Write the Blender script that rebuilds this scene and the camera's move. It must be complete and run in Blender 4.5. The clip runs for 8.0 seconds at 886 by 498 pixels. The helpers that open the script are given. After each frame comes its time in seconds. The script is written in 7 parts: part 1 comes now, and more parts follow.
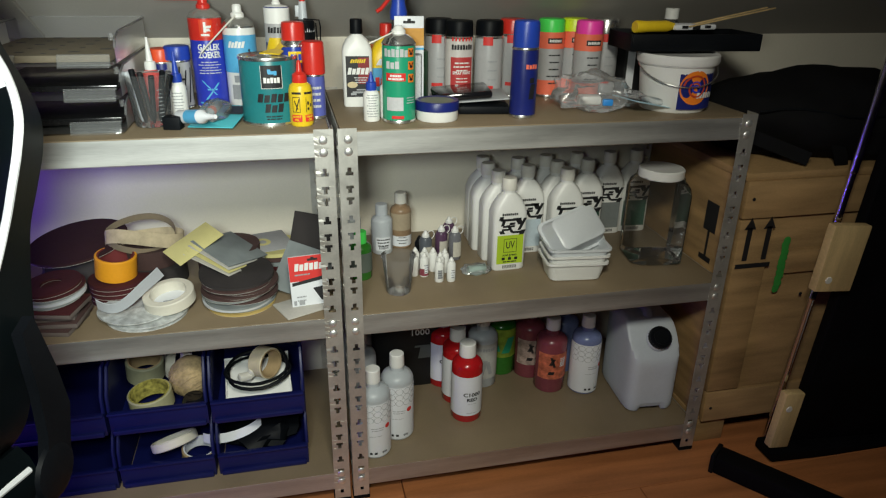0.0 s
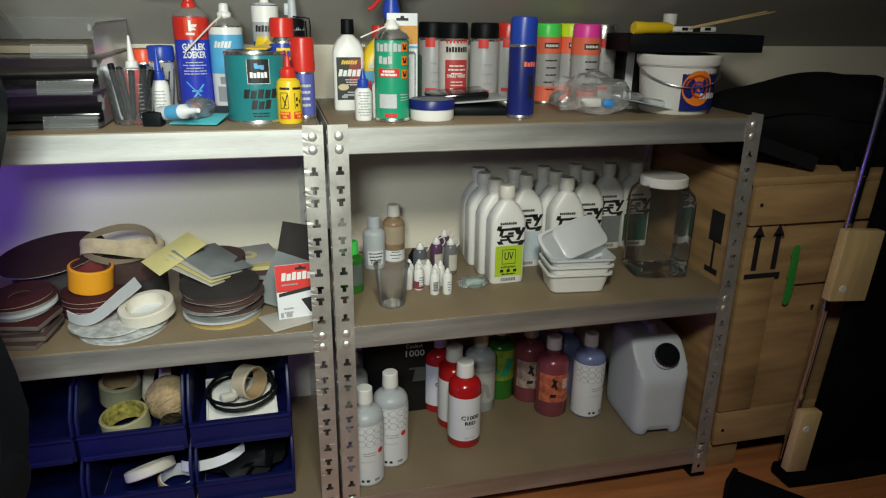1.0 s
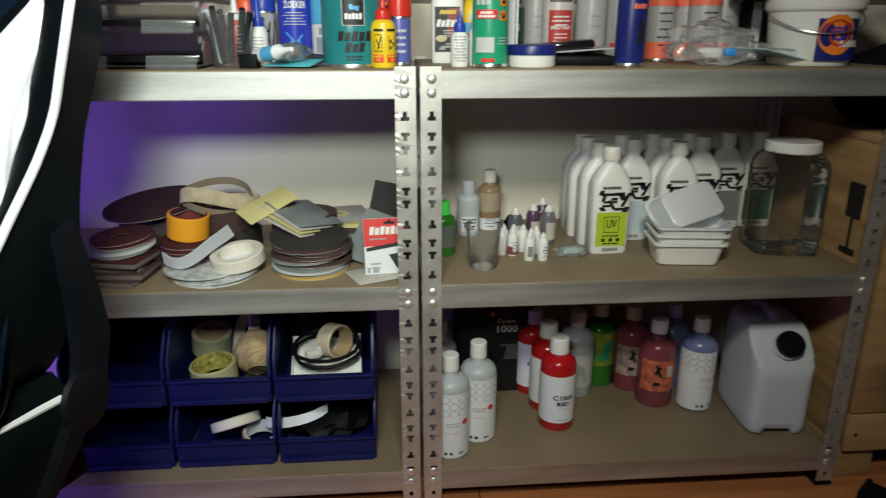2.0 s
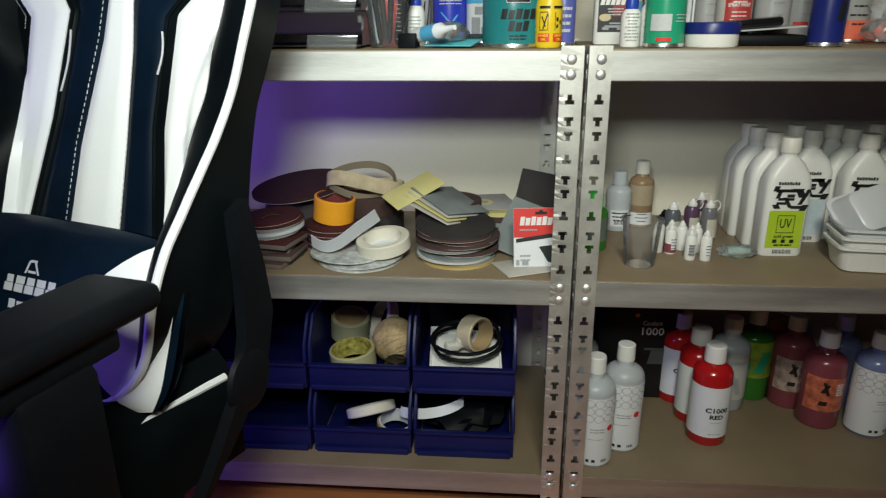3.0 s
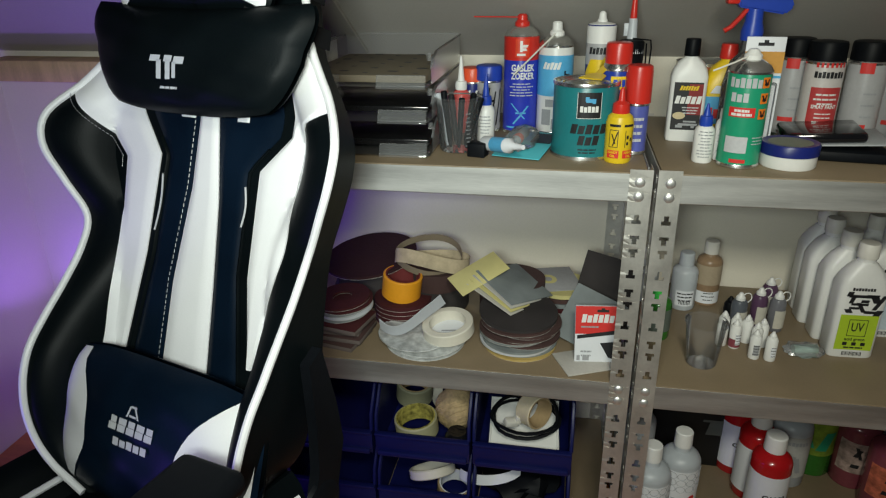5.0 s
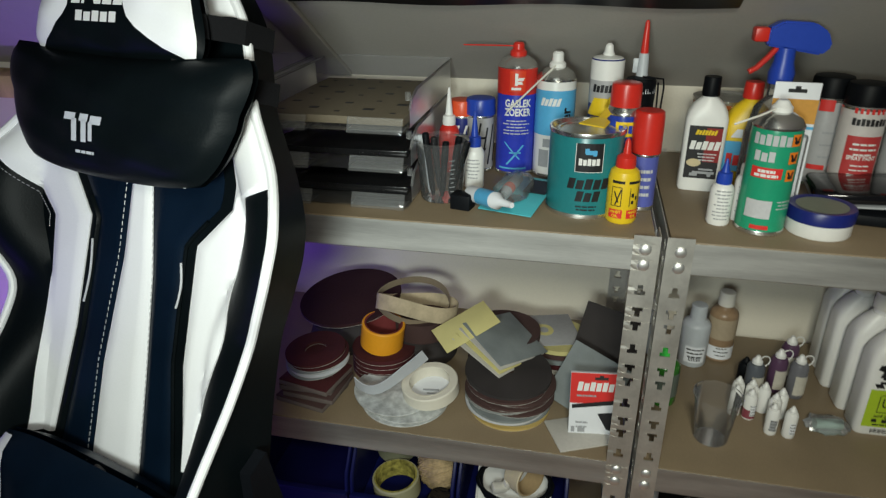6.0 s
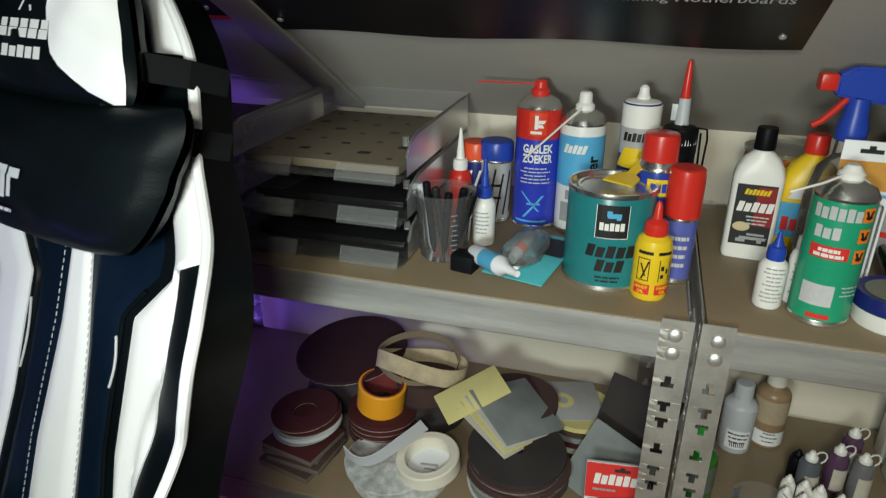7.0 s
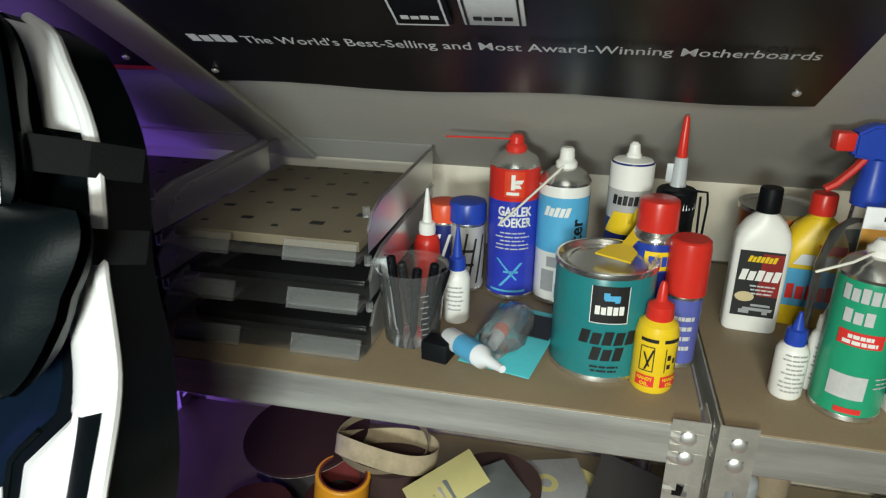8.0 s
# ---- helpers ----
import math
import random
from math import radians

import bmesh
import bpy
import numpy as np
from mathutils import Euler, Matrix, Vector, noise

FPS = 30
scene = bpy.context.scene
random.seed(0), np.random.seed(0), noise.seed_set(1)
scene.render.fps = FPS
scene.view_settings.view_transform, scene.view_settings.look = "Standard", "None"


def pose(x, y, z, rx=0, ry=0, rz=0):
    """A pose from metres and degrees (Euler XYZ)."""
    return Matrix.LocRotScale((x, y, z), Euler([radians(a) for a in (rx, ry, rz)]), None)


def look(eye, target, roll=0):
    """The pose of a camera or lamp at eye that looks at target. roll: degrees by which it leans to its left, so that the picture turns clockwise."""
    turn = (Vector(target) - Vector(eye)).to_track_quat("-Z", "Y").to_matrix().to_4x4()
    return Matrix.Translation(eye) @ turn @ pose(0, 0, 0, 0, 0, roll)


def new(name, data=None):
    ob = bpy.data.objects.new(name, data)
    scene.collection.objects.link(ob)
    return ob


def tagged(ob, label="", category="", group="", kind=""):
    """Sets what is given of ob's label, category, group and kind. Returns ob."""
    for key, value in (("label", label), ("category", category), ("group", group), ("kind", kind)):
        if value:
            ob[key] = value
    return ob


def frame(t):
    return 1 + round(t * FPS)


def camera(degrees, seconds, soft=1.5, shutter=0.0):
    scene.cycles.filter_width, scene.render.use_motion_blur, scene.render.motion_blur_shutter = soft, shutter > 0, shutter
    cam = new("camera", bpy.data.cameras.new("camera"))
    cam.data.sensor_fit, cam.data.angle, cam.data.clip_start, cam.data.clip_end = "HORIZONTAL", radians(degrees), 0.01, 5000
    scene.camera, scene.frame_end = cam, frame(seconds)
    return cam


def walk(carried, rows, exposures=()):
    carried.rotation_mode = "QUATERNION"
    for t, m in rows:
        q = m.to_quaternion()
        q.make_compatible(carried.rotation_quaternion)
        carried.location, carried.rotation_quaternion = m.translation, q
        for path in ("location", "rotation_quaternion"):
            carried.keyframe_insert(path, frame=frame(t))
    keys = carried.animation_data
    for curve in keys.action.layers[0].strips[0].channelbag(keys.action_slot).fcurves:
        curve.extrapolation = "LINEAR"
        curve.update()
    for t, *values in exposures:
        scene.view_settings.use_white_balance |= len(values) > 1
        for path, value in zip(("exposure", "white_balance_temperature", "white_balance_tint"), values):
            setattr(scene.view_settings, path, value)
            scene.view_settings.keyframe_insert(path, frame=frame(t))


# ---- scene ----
cam = camera(66.6, 8.0, soft=1.2, shutter=0.3)
PATH = [
    (0, (-0.084, -1.263, 1.195), (0.335, 0.526, 0.406), 1.0),
    (0.5, (-0.092, -1.244, 1.15), (0.343, 0.549, 0.378), 0.9),
    (1, (-0.083, -1.222, 1.088), (0.371, 0.611, 0.432), 0.8),
    (1.5, (-0.059, -1.211, 1.023), (0.314, 0.648, 0.387), 0.3),
    (2, (-0.048, -1.192, 0.96), (0.097, 0.704, 0.341), -0.0),
    (2.2, (-0.083, -1.175, 0.937), (-0.032, 0.734, 0.342), -0.1),
    (3.3, (-0.149, -1.121, 0.938), (-0.384, 0.753, 0.28), -0.5),
    (3.5, (-0.156, -1.113, 0.95), (-0.459, 0.749, 0.286), -0.5),
    (4, (-0.141, -1.1, 1.008), (-0.5, 0.765, 0.38), 0.1),
    (4.5, (-0.142, -1.102, 1.118), (-0.49, 0.741, 0.425), -0.6),
    (5.8, (-0.143, -0.935, 1.263), (-0.477, 0.851, 0.428), -0.8),
    (6, (-0.121, -0.89, 1.269), (-0.5, 0.89, 0.439), -0.2),
    (6.5, (-0.09, -0.797, 1.283), (-0.583, 0.951, 0.446), 0.3),
    (7, (-0.086, -0.725, 1.279), (-0.615, 1.033, 0.485), 0.4),
    (7.5, (-0.132, -0.655, 1.291), (-0.593, 1.145, 0.551), 0.6),
    (8, (-0.143, -0.594, 1.297), (-0.545, 1.223, 0.564), 0.6),
]
EXPOSURES = [(0, -0.15), (2.2, -0.2), (3.3, -0.35), (4.7, -0.6), (6, -0.65), (7, -0.55), (8, -0.28)]
walk(cam, [(t, look(eye, target, roll)) for t, eye, target, roll in PATH], exposures=EXPOSURES)

# ---- world and lights ----
world = bpy.data.worlds.new("room_dark")
scene.world = world
world.use_nodes = True
world.node_tree.nodes["Background"].inputs[0].default_value = (0.55, 0.6, 0.75, 1)
world.node_tree.nodes["Background"].inputs[1].default_value = 0.003


def area(name, eye, target, sx, sy, watts, colour, spread=180):
    d = bpy.data.lights.new(name, "AREA")
    d.shape, d.size, d.size_y, d.energy, d.color, d.spread = "RECTANGLE", sx, sy, watts, colour, radians(spread)
    ob = new(name, d)
    ob.matrix_world = look(eye, target)
    return ob


# Added low light out of view, fixture unknown; it brightens chair and left rack.
area("unseen_front_light", (-0.22, -1.18, 1.22), (-0.52, 0.2, 0.88), 0.20, 0.14, 4.9, (0.90, 1.0, 0.93), 98)
area("ceiling_lamp", (0.0, -1.16, 1.55), (0.26, 0.2, 0.55), 0.22, 0.16, 5.3, (0.97, 0.97, 0.82), 104)
area("purple_led_lamp", (-1.30, 0.02, 0.50), (-0.5, 0.40, 0.60), 0.10, 0.6, 1.35, (0.20, 0.11, 1.0), 150)
area("purple_floor_lamp", (-1.40, -0.85, 0.35), (-0.8, -0.4, 0.5), 0.10, 0.4, 2.8, (0.20, 0.10, 1.0), 150)
area("purple_wall_lamp", (-1.40, 0.30, 0.20), (-1.0, 0.47, 0.8), 0.05, 0.3, 3.6, (0.30, 0.13, 1.0), 170)

# ---- materials ----
MATS = {}


def mat(name, col, rough=0.5, metal=0.0, var=0.12, scale=9.0, bump=0.03, fine=160.0, trans=0.0, ior=1.45, alpha=1.0, stretch=(1, 1, 1), coat=0.0, spec=0.5):
    if name in MATS:
        return MATS[name]
    m = bpy.data.materials.new(name)
    m.use_nodes = True
    nt = m.node_tree
    b = nt.nodes["Principled BSDF"]
    b.inputs["Roughness"].default_value = rough
    b.inputs["Metallic"].default_value = metal
    b.inputs["Transmission Weight"].default_value = trans
    b.inputs["IOR"].default_value = ior
    b.inputs["Alpha"].default_value = alpha
    b.inputs["Coat Weight"].default_value = coat
    b.inputs["Specular IOR Level"].default_value = spec
    tc = nt.nodes.new("ShaderNodeTexCoord")
    mp = nt.nodes.new("ShaderNodeMapping")
    mp.inputs["Scale"].default_value = stretch
    nt.links.new(tc.outputs["Object"], mp.inputs["Vector"])
    n1 = nt.nodes.new("ShaderNodeTexNoise")
    n1.inputs["Scale"].default_value, n1.inputs["Detail"].default_value = scale, 5
    n2 = nt.nodes.new("ShaderNodeTexNoise")
    n2.inputs["Scale"].default_value, n2.inputs["Detail"].default_value = fine, 3
    for n in (n1, n2):
        nt.links.new(mp.outputs[0], n.inputs["Vector"])
    ramp = nt.nodes.new("ShaderNodeValToRGB")
    lo, hi = [max(0, c * (1 - var)) for c in col], [min(1, c * (1 + var)) for c in col]
    ramp.color_ramp.elements[0].position, ramp.color_ramp.elements[1].position = 0.3, 0.7
    ramp.color_ramp.elements[0].color, ramp.color_ramp.elements[1].color = (*lo, 1), (*hi, 1)
    add = nt.nodes.new("ShaderNodeMath")
    add.operation = "MULTIPLY_ADD"
    add.inputs[1].default_value = 0.35
    nt.links.new(n2.outputs["Fac"], add.inputs[0])
    off = nt.nodes.new("ShaderNodeMath")
    off.operation = "SUBTRACT"
    off.inputs[1].default_value = 0.17
    nt.links.new(n1.outputs["Fac"], off.inputs[0])
    nt.links.new(off.outputs[0], add.inputs[2])
    nt.links.new(add.outputs[0], ramp.inputs[0])
    nt.links.new(ramp.outputs[0], b.inputs["Base Color"])
    rr = nt.nodes.new("ShaderNodeMapRange")
    rr.inputs["To Min"].default_value, rr.inputs["To Max"].default_value = max(0.02, rough * 0.8), min(1, rough * 1.2)
    nt.links.new(n1.outputs["Fac"], rr.inputs["Value"])
    nt.links.new(rr.outputs[0], b.inputs["Roughness"])
    if bump:
        bp = nt.nodes.new("ShaderNodeBump")
        bp.inputs["Strength"].default_value, bp.inputs["Distance"].default_value = bump, 0.002
        nt.links.new(n2.outputs["Fac"], bp.inputs["Height"])
        nt.links.new(bp.outputs[0], b.inputs["Normal"])
    MATS[name] = m
    return m


def thin(name, col, clear=0.7, rough=0.12):
    """Thin clear plastic: a gloss coat over a see-through sheet."""
    if name in MATS:
        return MATS[name]
    m = bpy.data.materials.new(name)
    m.use_nodes = True
    nt = m.node_tree
    b = nt.nodes["Principled BSDF"]
    b.inputs["Base Color"].default_value = (*col, 1)
    b.inputs["Roughness"].default_value = rough
    tr = nt.nodes.new("ShaderNodeBsdfTransparent")
    tr.inputs[0].default_value = (0.985, 0.985, 0.985, 1)
    fr = nt.nodes.new("ShaderNodeFresnel")
    fr.inputs[0].default_value = 1.3
    ns = nt.nodes.new("ShaderNodeTexNoise")
    ns.inputs["Scale"].default_value = 30
    mr = nt.nodes.new("ShaderNodeMapRange")
    mr.inputs["To Min"].default_value, mr.inputs["To Max"].default_value = (1 - clear) * 0.6, (1 - clear) * 1.4
    nt.links.new(ns.outputs["Fac"], mr.inputs["Value"])
    gl = nt.nodes.new("ShaderNodeBsdfGlossy")
    gl.inputs["Roughness"].default_value = rough
    gloss = nt.nodes.new("ShaderNodeMixShader")
    nt.links.new(fr.outputs[0], gloss.inputs[0])
    nt.links.new(tr.outputs[0], gloss.inputs[1])
    nt.links.new(gl.outputs[0], gloss.inputs[2])
    mix = nt.nodes.new("ShaderNodeMixShader")
    nt.links.new(mr.outputs[0], mix.inputs[0])
    nt.links.new(gloss.outputs[0], mix.inputs[1])
    nt.links.new(b.outputs[0], mix.inputs[2])
    nt.links.new(mix.outputs[0], nt.nodes["Material Output"].inputs[0])
    MATS[name] = m
    return m


STEEL = mat("galvanised steel", (0.60, 0.60, 0.58), 0.55, 0.92, var=0.16, scale=14, bump=0.02, stretch=(0.25, 1, 3))
STEEL_POST = mat("galvanised post steel", (0.66, 0.645, 0.60), 0.48, 0.8, var=0.14, scale=18, bump=0.02)
BOLT = mat("bright bolt steel", (0.88, 0.88, 0.86), 0.42, 0.85, var=0.05)
BOARD = mat("brown hardboard", (0.235, 0.178, 0.112), 0.5, var=0.12, scale=6, bump=0.05, fine=300)
# Invented dark tone for walls out of view; it lowers the bounced fill light.
UNSEENWALL = mat("unseen wall darkened against bounce", (0.10, 0.10, 0.105), 0.85, var=0.06, scale=2.5, bump=0.1, fine=220)
WALL = mat("off white wall paint", (0.76, 0.715, 0.61), 0.85, var=0.05, scale=2.5, bump=0.12, fine=220)
SLOPE = mat("grey sloping ceiling paint", (0.43, 0.41, 0.375), 0.8, var=0.07, scale=3, bump=0.12, fine=200)
FLOOR = mat("red brown laminate", (0.44, 0.165, 0.06), 0.42, var=0.25, scale=5, bump=0.03, stretch=(0.6, 6, 1))
PLY = mat("crate plywood", (0.36, 0.225, 0.10), 0.7, var=0.3, scale=4, bump=0.08, stretch=(1, 1, 7))
PINE = mat("pale pine", (0.62, 0.45, 0.22), 0.6, var=0.22, scale=5, bump=0.05, stretch=(7, 1, 1))
BLACK = mat("black plastic", (0.005, 0.006, 0.008), 0.5, var=0.3, spec=0.14)
CLOTH = mat("black woven cloth", (0.007, 0.007, 0.008), 0.95, var=0.3, bump=0.3, fine=500, spec=0.15)
PANEL = mat("matte black panel", (0.004, 0.004, 0.005), 0.7, var=0.3, spec=0.08)
WHITE = mat("white plastic", (0.80, 0.80, 0.78), 0.38, var=0.03)
OFFW = mat("cream plastic", (0.72, 0.70, 0.64), 0.45, var=0.05)
PAPERW = mat("white label paper", (0.78, 0.80, 0.84), 0.5, var=0.03)
INK = mat("black print", (0.015, 0.015, 0.017), 0.5, var=0.1)
RED = mat("red plastic", (0.62, 0.03, 0.02), 0.32, var=0.06)
REDP = mat("red print", (0.68, 0.035, 0.03), 0.45, var=0.04)
BLUE = mat("blue plastic", (0.02, 0.06, 0.42), 0.34, var=0.08)
SKY = mat("light blue print", (0.10, 0.42, 0.72), 0.4, var=0.08)
NAVY = mat("navy print", (0.012, 0.02, 0.16), 0.35, var=0.15)
BLUECAN = mat("blue can lacquer", (0.02, 0.05, 0.35), 0.3, var=0.1)
ROYAL = mat("royal blue print", (0.03, 0.05, 0.48), 0.3, var=0.15)
TEAL = mat("teal tin lacquer", (0.02, 0.20, 0.22), 0.3, var=0.1)
CYAN = mat("turquoise card", (0.08, 0.48, 0.55), 0.4, var=0.1)
GREENC = mat("green can lacquer", (0.02, 0.33, 0.18), 0.32, var=0.08)
DKGREEN = mat("dark green tin", (0.015, 0.07, 0.03), 0.4)
YELLOW = mat("yellow plastic", (0.80, 0.55, 0.02), 0.36, var=0.06)
ORANGE = mat("orange print", (0.85, 0.22, 0.02), 0.45, var=0.1)
GREYP = mat("grey can print", (0.42, 0.42, 0.43), 0.36, var=0.08)
SILVER = mat("silver tin metal", (0.72, 0.72, 0.70), 0.26, 0.95, var=0.08)
LIME = mat("lime label", (0.42, 0.58, 0.03), 0.5, var=0.06)
NEOG = mat("neon green cap", (0.08, 0.80, 0.12), 0.4, var=0.04)
NEOY = mat("neon yellow cap", (0.72, 0.90, 0.03), 0.4, var=0.04)
NEOP = mat("neon pink cap", (0.95, 0.06, 0.45), 0.4, var=0.04)
CORAL = mat("coral print", (0.90, 0.18, 0.10), 0.45, var=0.06)
GREYT = mat("grey print", (0.35, 0.36, 0.38), 0.5)
CLEAR = thin("clear acrylic", (0.75, 0.77, 0.78), 0.92, 0.32)
LIP = thin("clear acrylic lip", (0.85, 0.87, 0.88), 0.94, 0.05)
CUPM = thin("cloudy clear cup", (0.80, 0.82, 0.84), 0.94, 0.14)
JARM = thin("clear jar plastic", (0.5, 0.52, 0.5), 0.975, 0.06)
BAGM = thin("clear plastic bag", (0.82, 0.84, 0.88), 0.84, 0.14)
FROST = mat("translucent white bottle plastic", (0.62, 0.66, 0.70), 0.4, trans=0.25, var=0.05)
JERRY = mat("translucent grey white canister plastic", (0.66, 0.71, 0.78), 0.42, trans=0.15, var=0.05)
REDLIQ = mat("red coolant bottle", (0.48, 0.012, 0.015), 0.22, var=0.1, coat=0.3)
PINKLIQ = mat("dull red liquid bottle", (0.24, 0.055, 0.075), 0.25, var=0.15, coat=0.2)
BLUELIQ = mat("blue liquid bottle", (0.18, 0.22, 0.42), 0.25, var=0.15, coat=0.2)
# Green kept deep: the dark shading on the rear bottle is in this colour.
GREENLIQ = mat("green liquid bottle", (0.03, 0.17, 0.02), 0.25, var=0.15, coat=0.2)
BROWNB = mat("amber brown bottle", (0.30, 0.20, 0.12), 0.35, var=0.2)
BIN = mat("dark blue bin plastic", (0.005, 0.008, 0.075), 0.42, var=0.12)
TAPEW = mat("cream masking tape", (0.74, 0.70, 0.60), 0.6, var=0.05, bump=0.06)
TAPEO = mat("orange tape", (0.85, 0.36, 0.02), 0.45, var=0.06)
KRAFT = mat("kraft cardboard", (0.42, 0.30, 0.16), 0.75, var=0.12)
TWINE = mat("sisal twine", (0.46, 0.34, 0.18), 0.9, var=0.3, scale=40, bump=0.5)
SAND = mat("brown sanding grit", (0.07, 0.037, 0.034), 0.9, var=0.3, bump=0.5, fine=900)
SANDG = mat("grey sanding grit", (0.22, 0.245, 0.25), 0.85, var=0.22, bump=0.4, fine=900, scale=14)
SANDD = mat("dark sanding grit", (0.035, 0.03, 0.03), 0.9, var=0.3, bump=0.4, fine=900)
SANDY = mat("yellow sandpaper", (0.62, 0.56, 0.24), 0.8, var=0.12, bump=0.3, fine=800)
SANDBK = mat("pale sandpaper backing", (0.52, 0.50, 0.46), 0.7, var=0.12)
GREYSTRIP = mat("light grey strip", (0.56, 0.58, 0.62), 0.6, var=0.05)
WINE = mat("wine red abrasive", (0.055, 0.008, 0.010), 0.9, var=0.3, bump=0.4)
LEATH = mat("navy black leatherette", (0.003, 0.005, 0.006), 0.42, var=0.3, bump=0.10, fine=420, spec=0.10)
LEATHN = mat("navy leatherette", (0.0025, 0.008, 0.018), 0.40, var=0.3, bump=0.10, fine=420, spec=0.14)
LEATHW = mat("white leatherette", (0.90, 0.90, 0.91), 0.40, var=0.03, bump=0.1, fine=420)
POSTER = mat("black glossy poster", (0.006, 0.006, 0.008), 0.35, var=0.3)
SILVERTXT = mat("pale grey print", (0.55, 0.56, 0.58), 0.5)
PAPERK = mat("brown protective paper", (0.17, 0.14, 0.095), 0.7, var=0.1)


# ---- mesh helpers ----
def part(name, bm, material, parent=None, label="", smooth=True):
    me = bpy.data.meshes.new(name)
    bmesh.ops.recalc_face_normals(bm, faces=bm.faces[:])
    bm.to_mesh(me)
    bm.free()
    me.materials.append(material)
    if smooth:
        me.polygons.foreach_set("use_smooth", [True] * len(me.polygons))
        me.set_sharp_from_angle(angle=radians(35))
    ob = new(name, me)
    if parent:
        ob.parent = parent
    if label:
        ob["label"] = label
    return ob


def thing(name, m, label, category, group="", kind=""):
    ob = new(name)
    ob.matrix_world = m
    ob.empty_display_size = 0.05
    return tagged(ob, label, category, group, kind)


def box(sx, sy, sz, at=(0, 0, 0), bevel=0.0, m=None, bm=None, seg=2):
    """A box of that size, centred on at in x and y, standing on at in z."""
    own = bmesh.new()
    bmesh.ops.create_cube(own, size=1, matrix=Matrix.Translation((at[0], at[1], at[2] + sz / 2)) @ Matrix.Diagonal((sx, sy, sz, 1)))
    if bevel:
        bmesh.ops.bevel(own, geom=own.edges[:], offset=bevel, segments=seg, affect="EDGES", profile=0.5)
    if m:
        own.transform(m)
    return join(bm, own)


def join(bm, own):
    if bm is None:
        return own
    me = bpy.data.meshes.new("tmp")
    own.to_mesh(me)
    own.free()
    bm.from_mesh(me)
    bpy.data.meshes.remove(me)
    return bm


def lathe(prof, seg=32, a0=0.0, a1=360.0, sx=1.0, sy=1.0, m=None, bm=None, square=0.0):
    """Turn a profile of (radius, height) about z. Angle 0 looks to -y. square: 0 round to 1 nearly square section."""
    own = bmesh.new()
    full = abs(a1 - a0) >= 359.9
    cols = []
    for i in range(seg + (0 if full else 1)):
        a = radians(a0 + (a1 - a0) * i / seg)
        s, c = math.sin(a), -math.cos(a)
        if square:
            p = 2 + square * 6
            k = (abs(s) ** p + abs(c) ** p) ** (-1 / p)
            s, c = s * k, c * k
        cols.append([own.verts.new((r * s * sx, r * c * sy, z)) for r, z in prof])
    n = len(cols)
    for i in range(n if full else n - 1):
        p, q = cols[i], cols[(i + 1) % n]
        for j in range(len(prof) - 1):
            if prof[j][0] == 0 and prof[j + 1][0] == 0:
                continue
            own.faces.new((p[j], q[j], q[j + 1], p[j + 1]))
    bmesh.ops.remove_doubles(own, verts=own.verts[:], dist=1e-6)
    if m:
        own.transform(m)
    return join(bm, own)


def tube(pts, r, seg=8, bm=None, closed=False, flat=1.0):
    own = bmesh.new()
    pts = [Vector(p) for p in pts]
    rings = []
    n = len(pts)
    x = None
    for i, p in enumerate(pts):
        a = pts[(i - 1) % n] if closed or i else pts[0]
        b = pts[(i + 1) % n] if closed or i < n - 1 else pts[-1]
        d = (b - a).normalized()
        if x is None:
            x = d.cross(Vector((0, 0, 1)) if abs(d.z) < 0.95 else Vector((0, 1, 0)))
        x = (x - x.dot(d) * d).normalized()
        y = x.cross(d)
        rings.append([own.verts.new(p + r * (math.cos(t) * x + math.sin(t) * flat * y)) for t in (2 * math.pi * k / seg for k in range(seg))])
    for i in range(n if closed else n - 1):
        p, q = rings[i], rings[(i + 1) % n]
        for k in range(seg):
            own.faces.new((p[k], p[(k + 1) % seg], q[(k + 1) % seg], q[k]))
    if not closed:
        own.faces.new(rings[0])
        own.faces.new(rings[-1])
    return join(bm, own)


def ribbon(pts, side, th, bm=None):
    """A band along pts, as wide as the vector(s) side, th thick."""
    own = bmesh.new()
    rows = []
    n = len(pts)
    for i, p in enumerate(pts):
        p = Vector(p)
        s = Vector(side(i / (n - 1)) if callable(side) else side)
        d = (Vector(pts[min(i + 1, n - 1)]) - Vector(pts[max(i - 1, 0)])).normalized()
        nn = d.cross(s).normalized() * th
        rows.append([own.verts.new(v) for v in (p, p + s, p + s + nn, p + nn)])
    for p, q in zip(rows, rows[1:]):
        for k in range(4):
            own.faces.new((p[k], p[(k + 1) % 4], q[(k + 1) % 4], q[k]))
    own.faces.new(rows[0])
    own.faces.new(rows[-1])
    return join(bm, own)


def wrap(bm, r):
    """Bend a flat mesh in the xz plane (facing -y) round a can of radius r."""
    for v in bm.verts:
        a, d = v.co.x / r, r - v.co.y
        v.co.x, v.co.y = d * math.sin(a), -d * math.cos(a)
    return bm


def cut(bm, step):
    """Cut long flat meshes into strips so that they can bend."""
    lo, hi = min(v.co.x for v in bm.verts), max(v.co.x for v in bm.verts)
    x = lo + step
    while x < hi:
        bmesh.ops.bisect_plane(bm, geom=bm.verts[:] + bm.edges[:] + bm.faces[:], plane_co=(x, 0, 0), plane_no=(1, 0, 0))
        x += step
    return bm


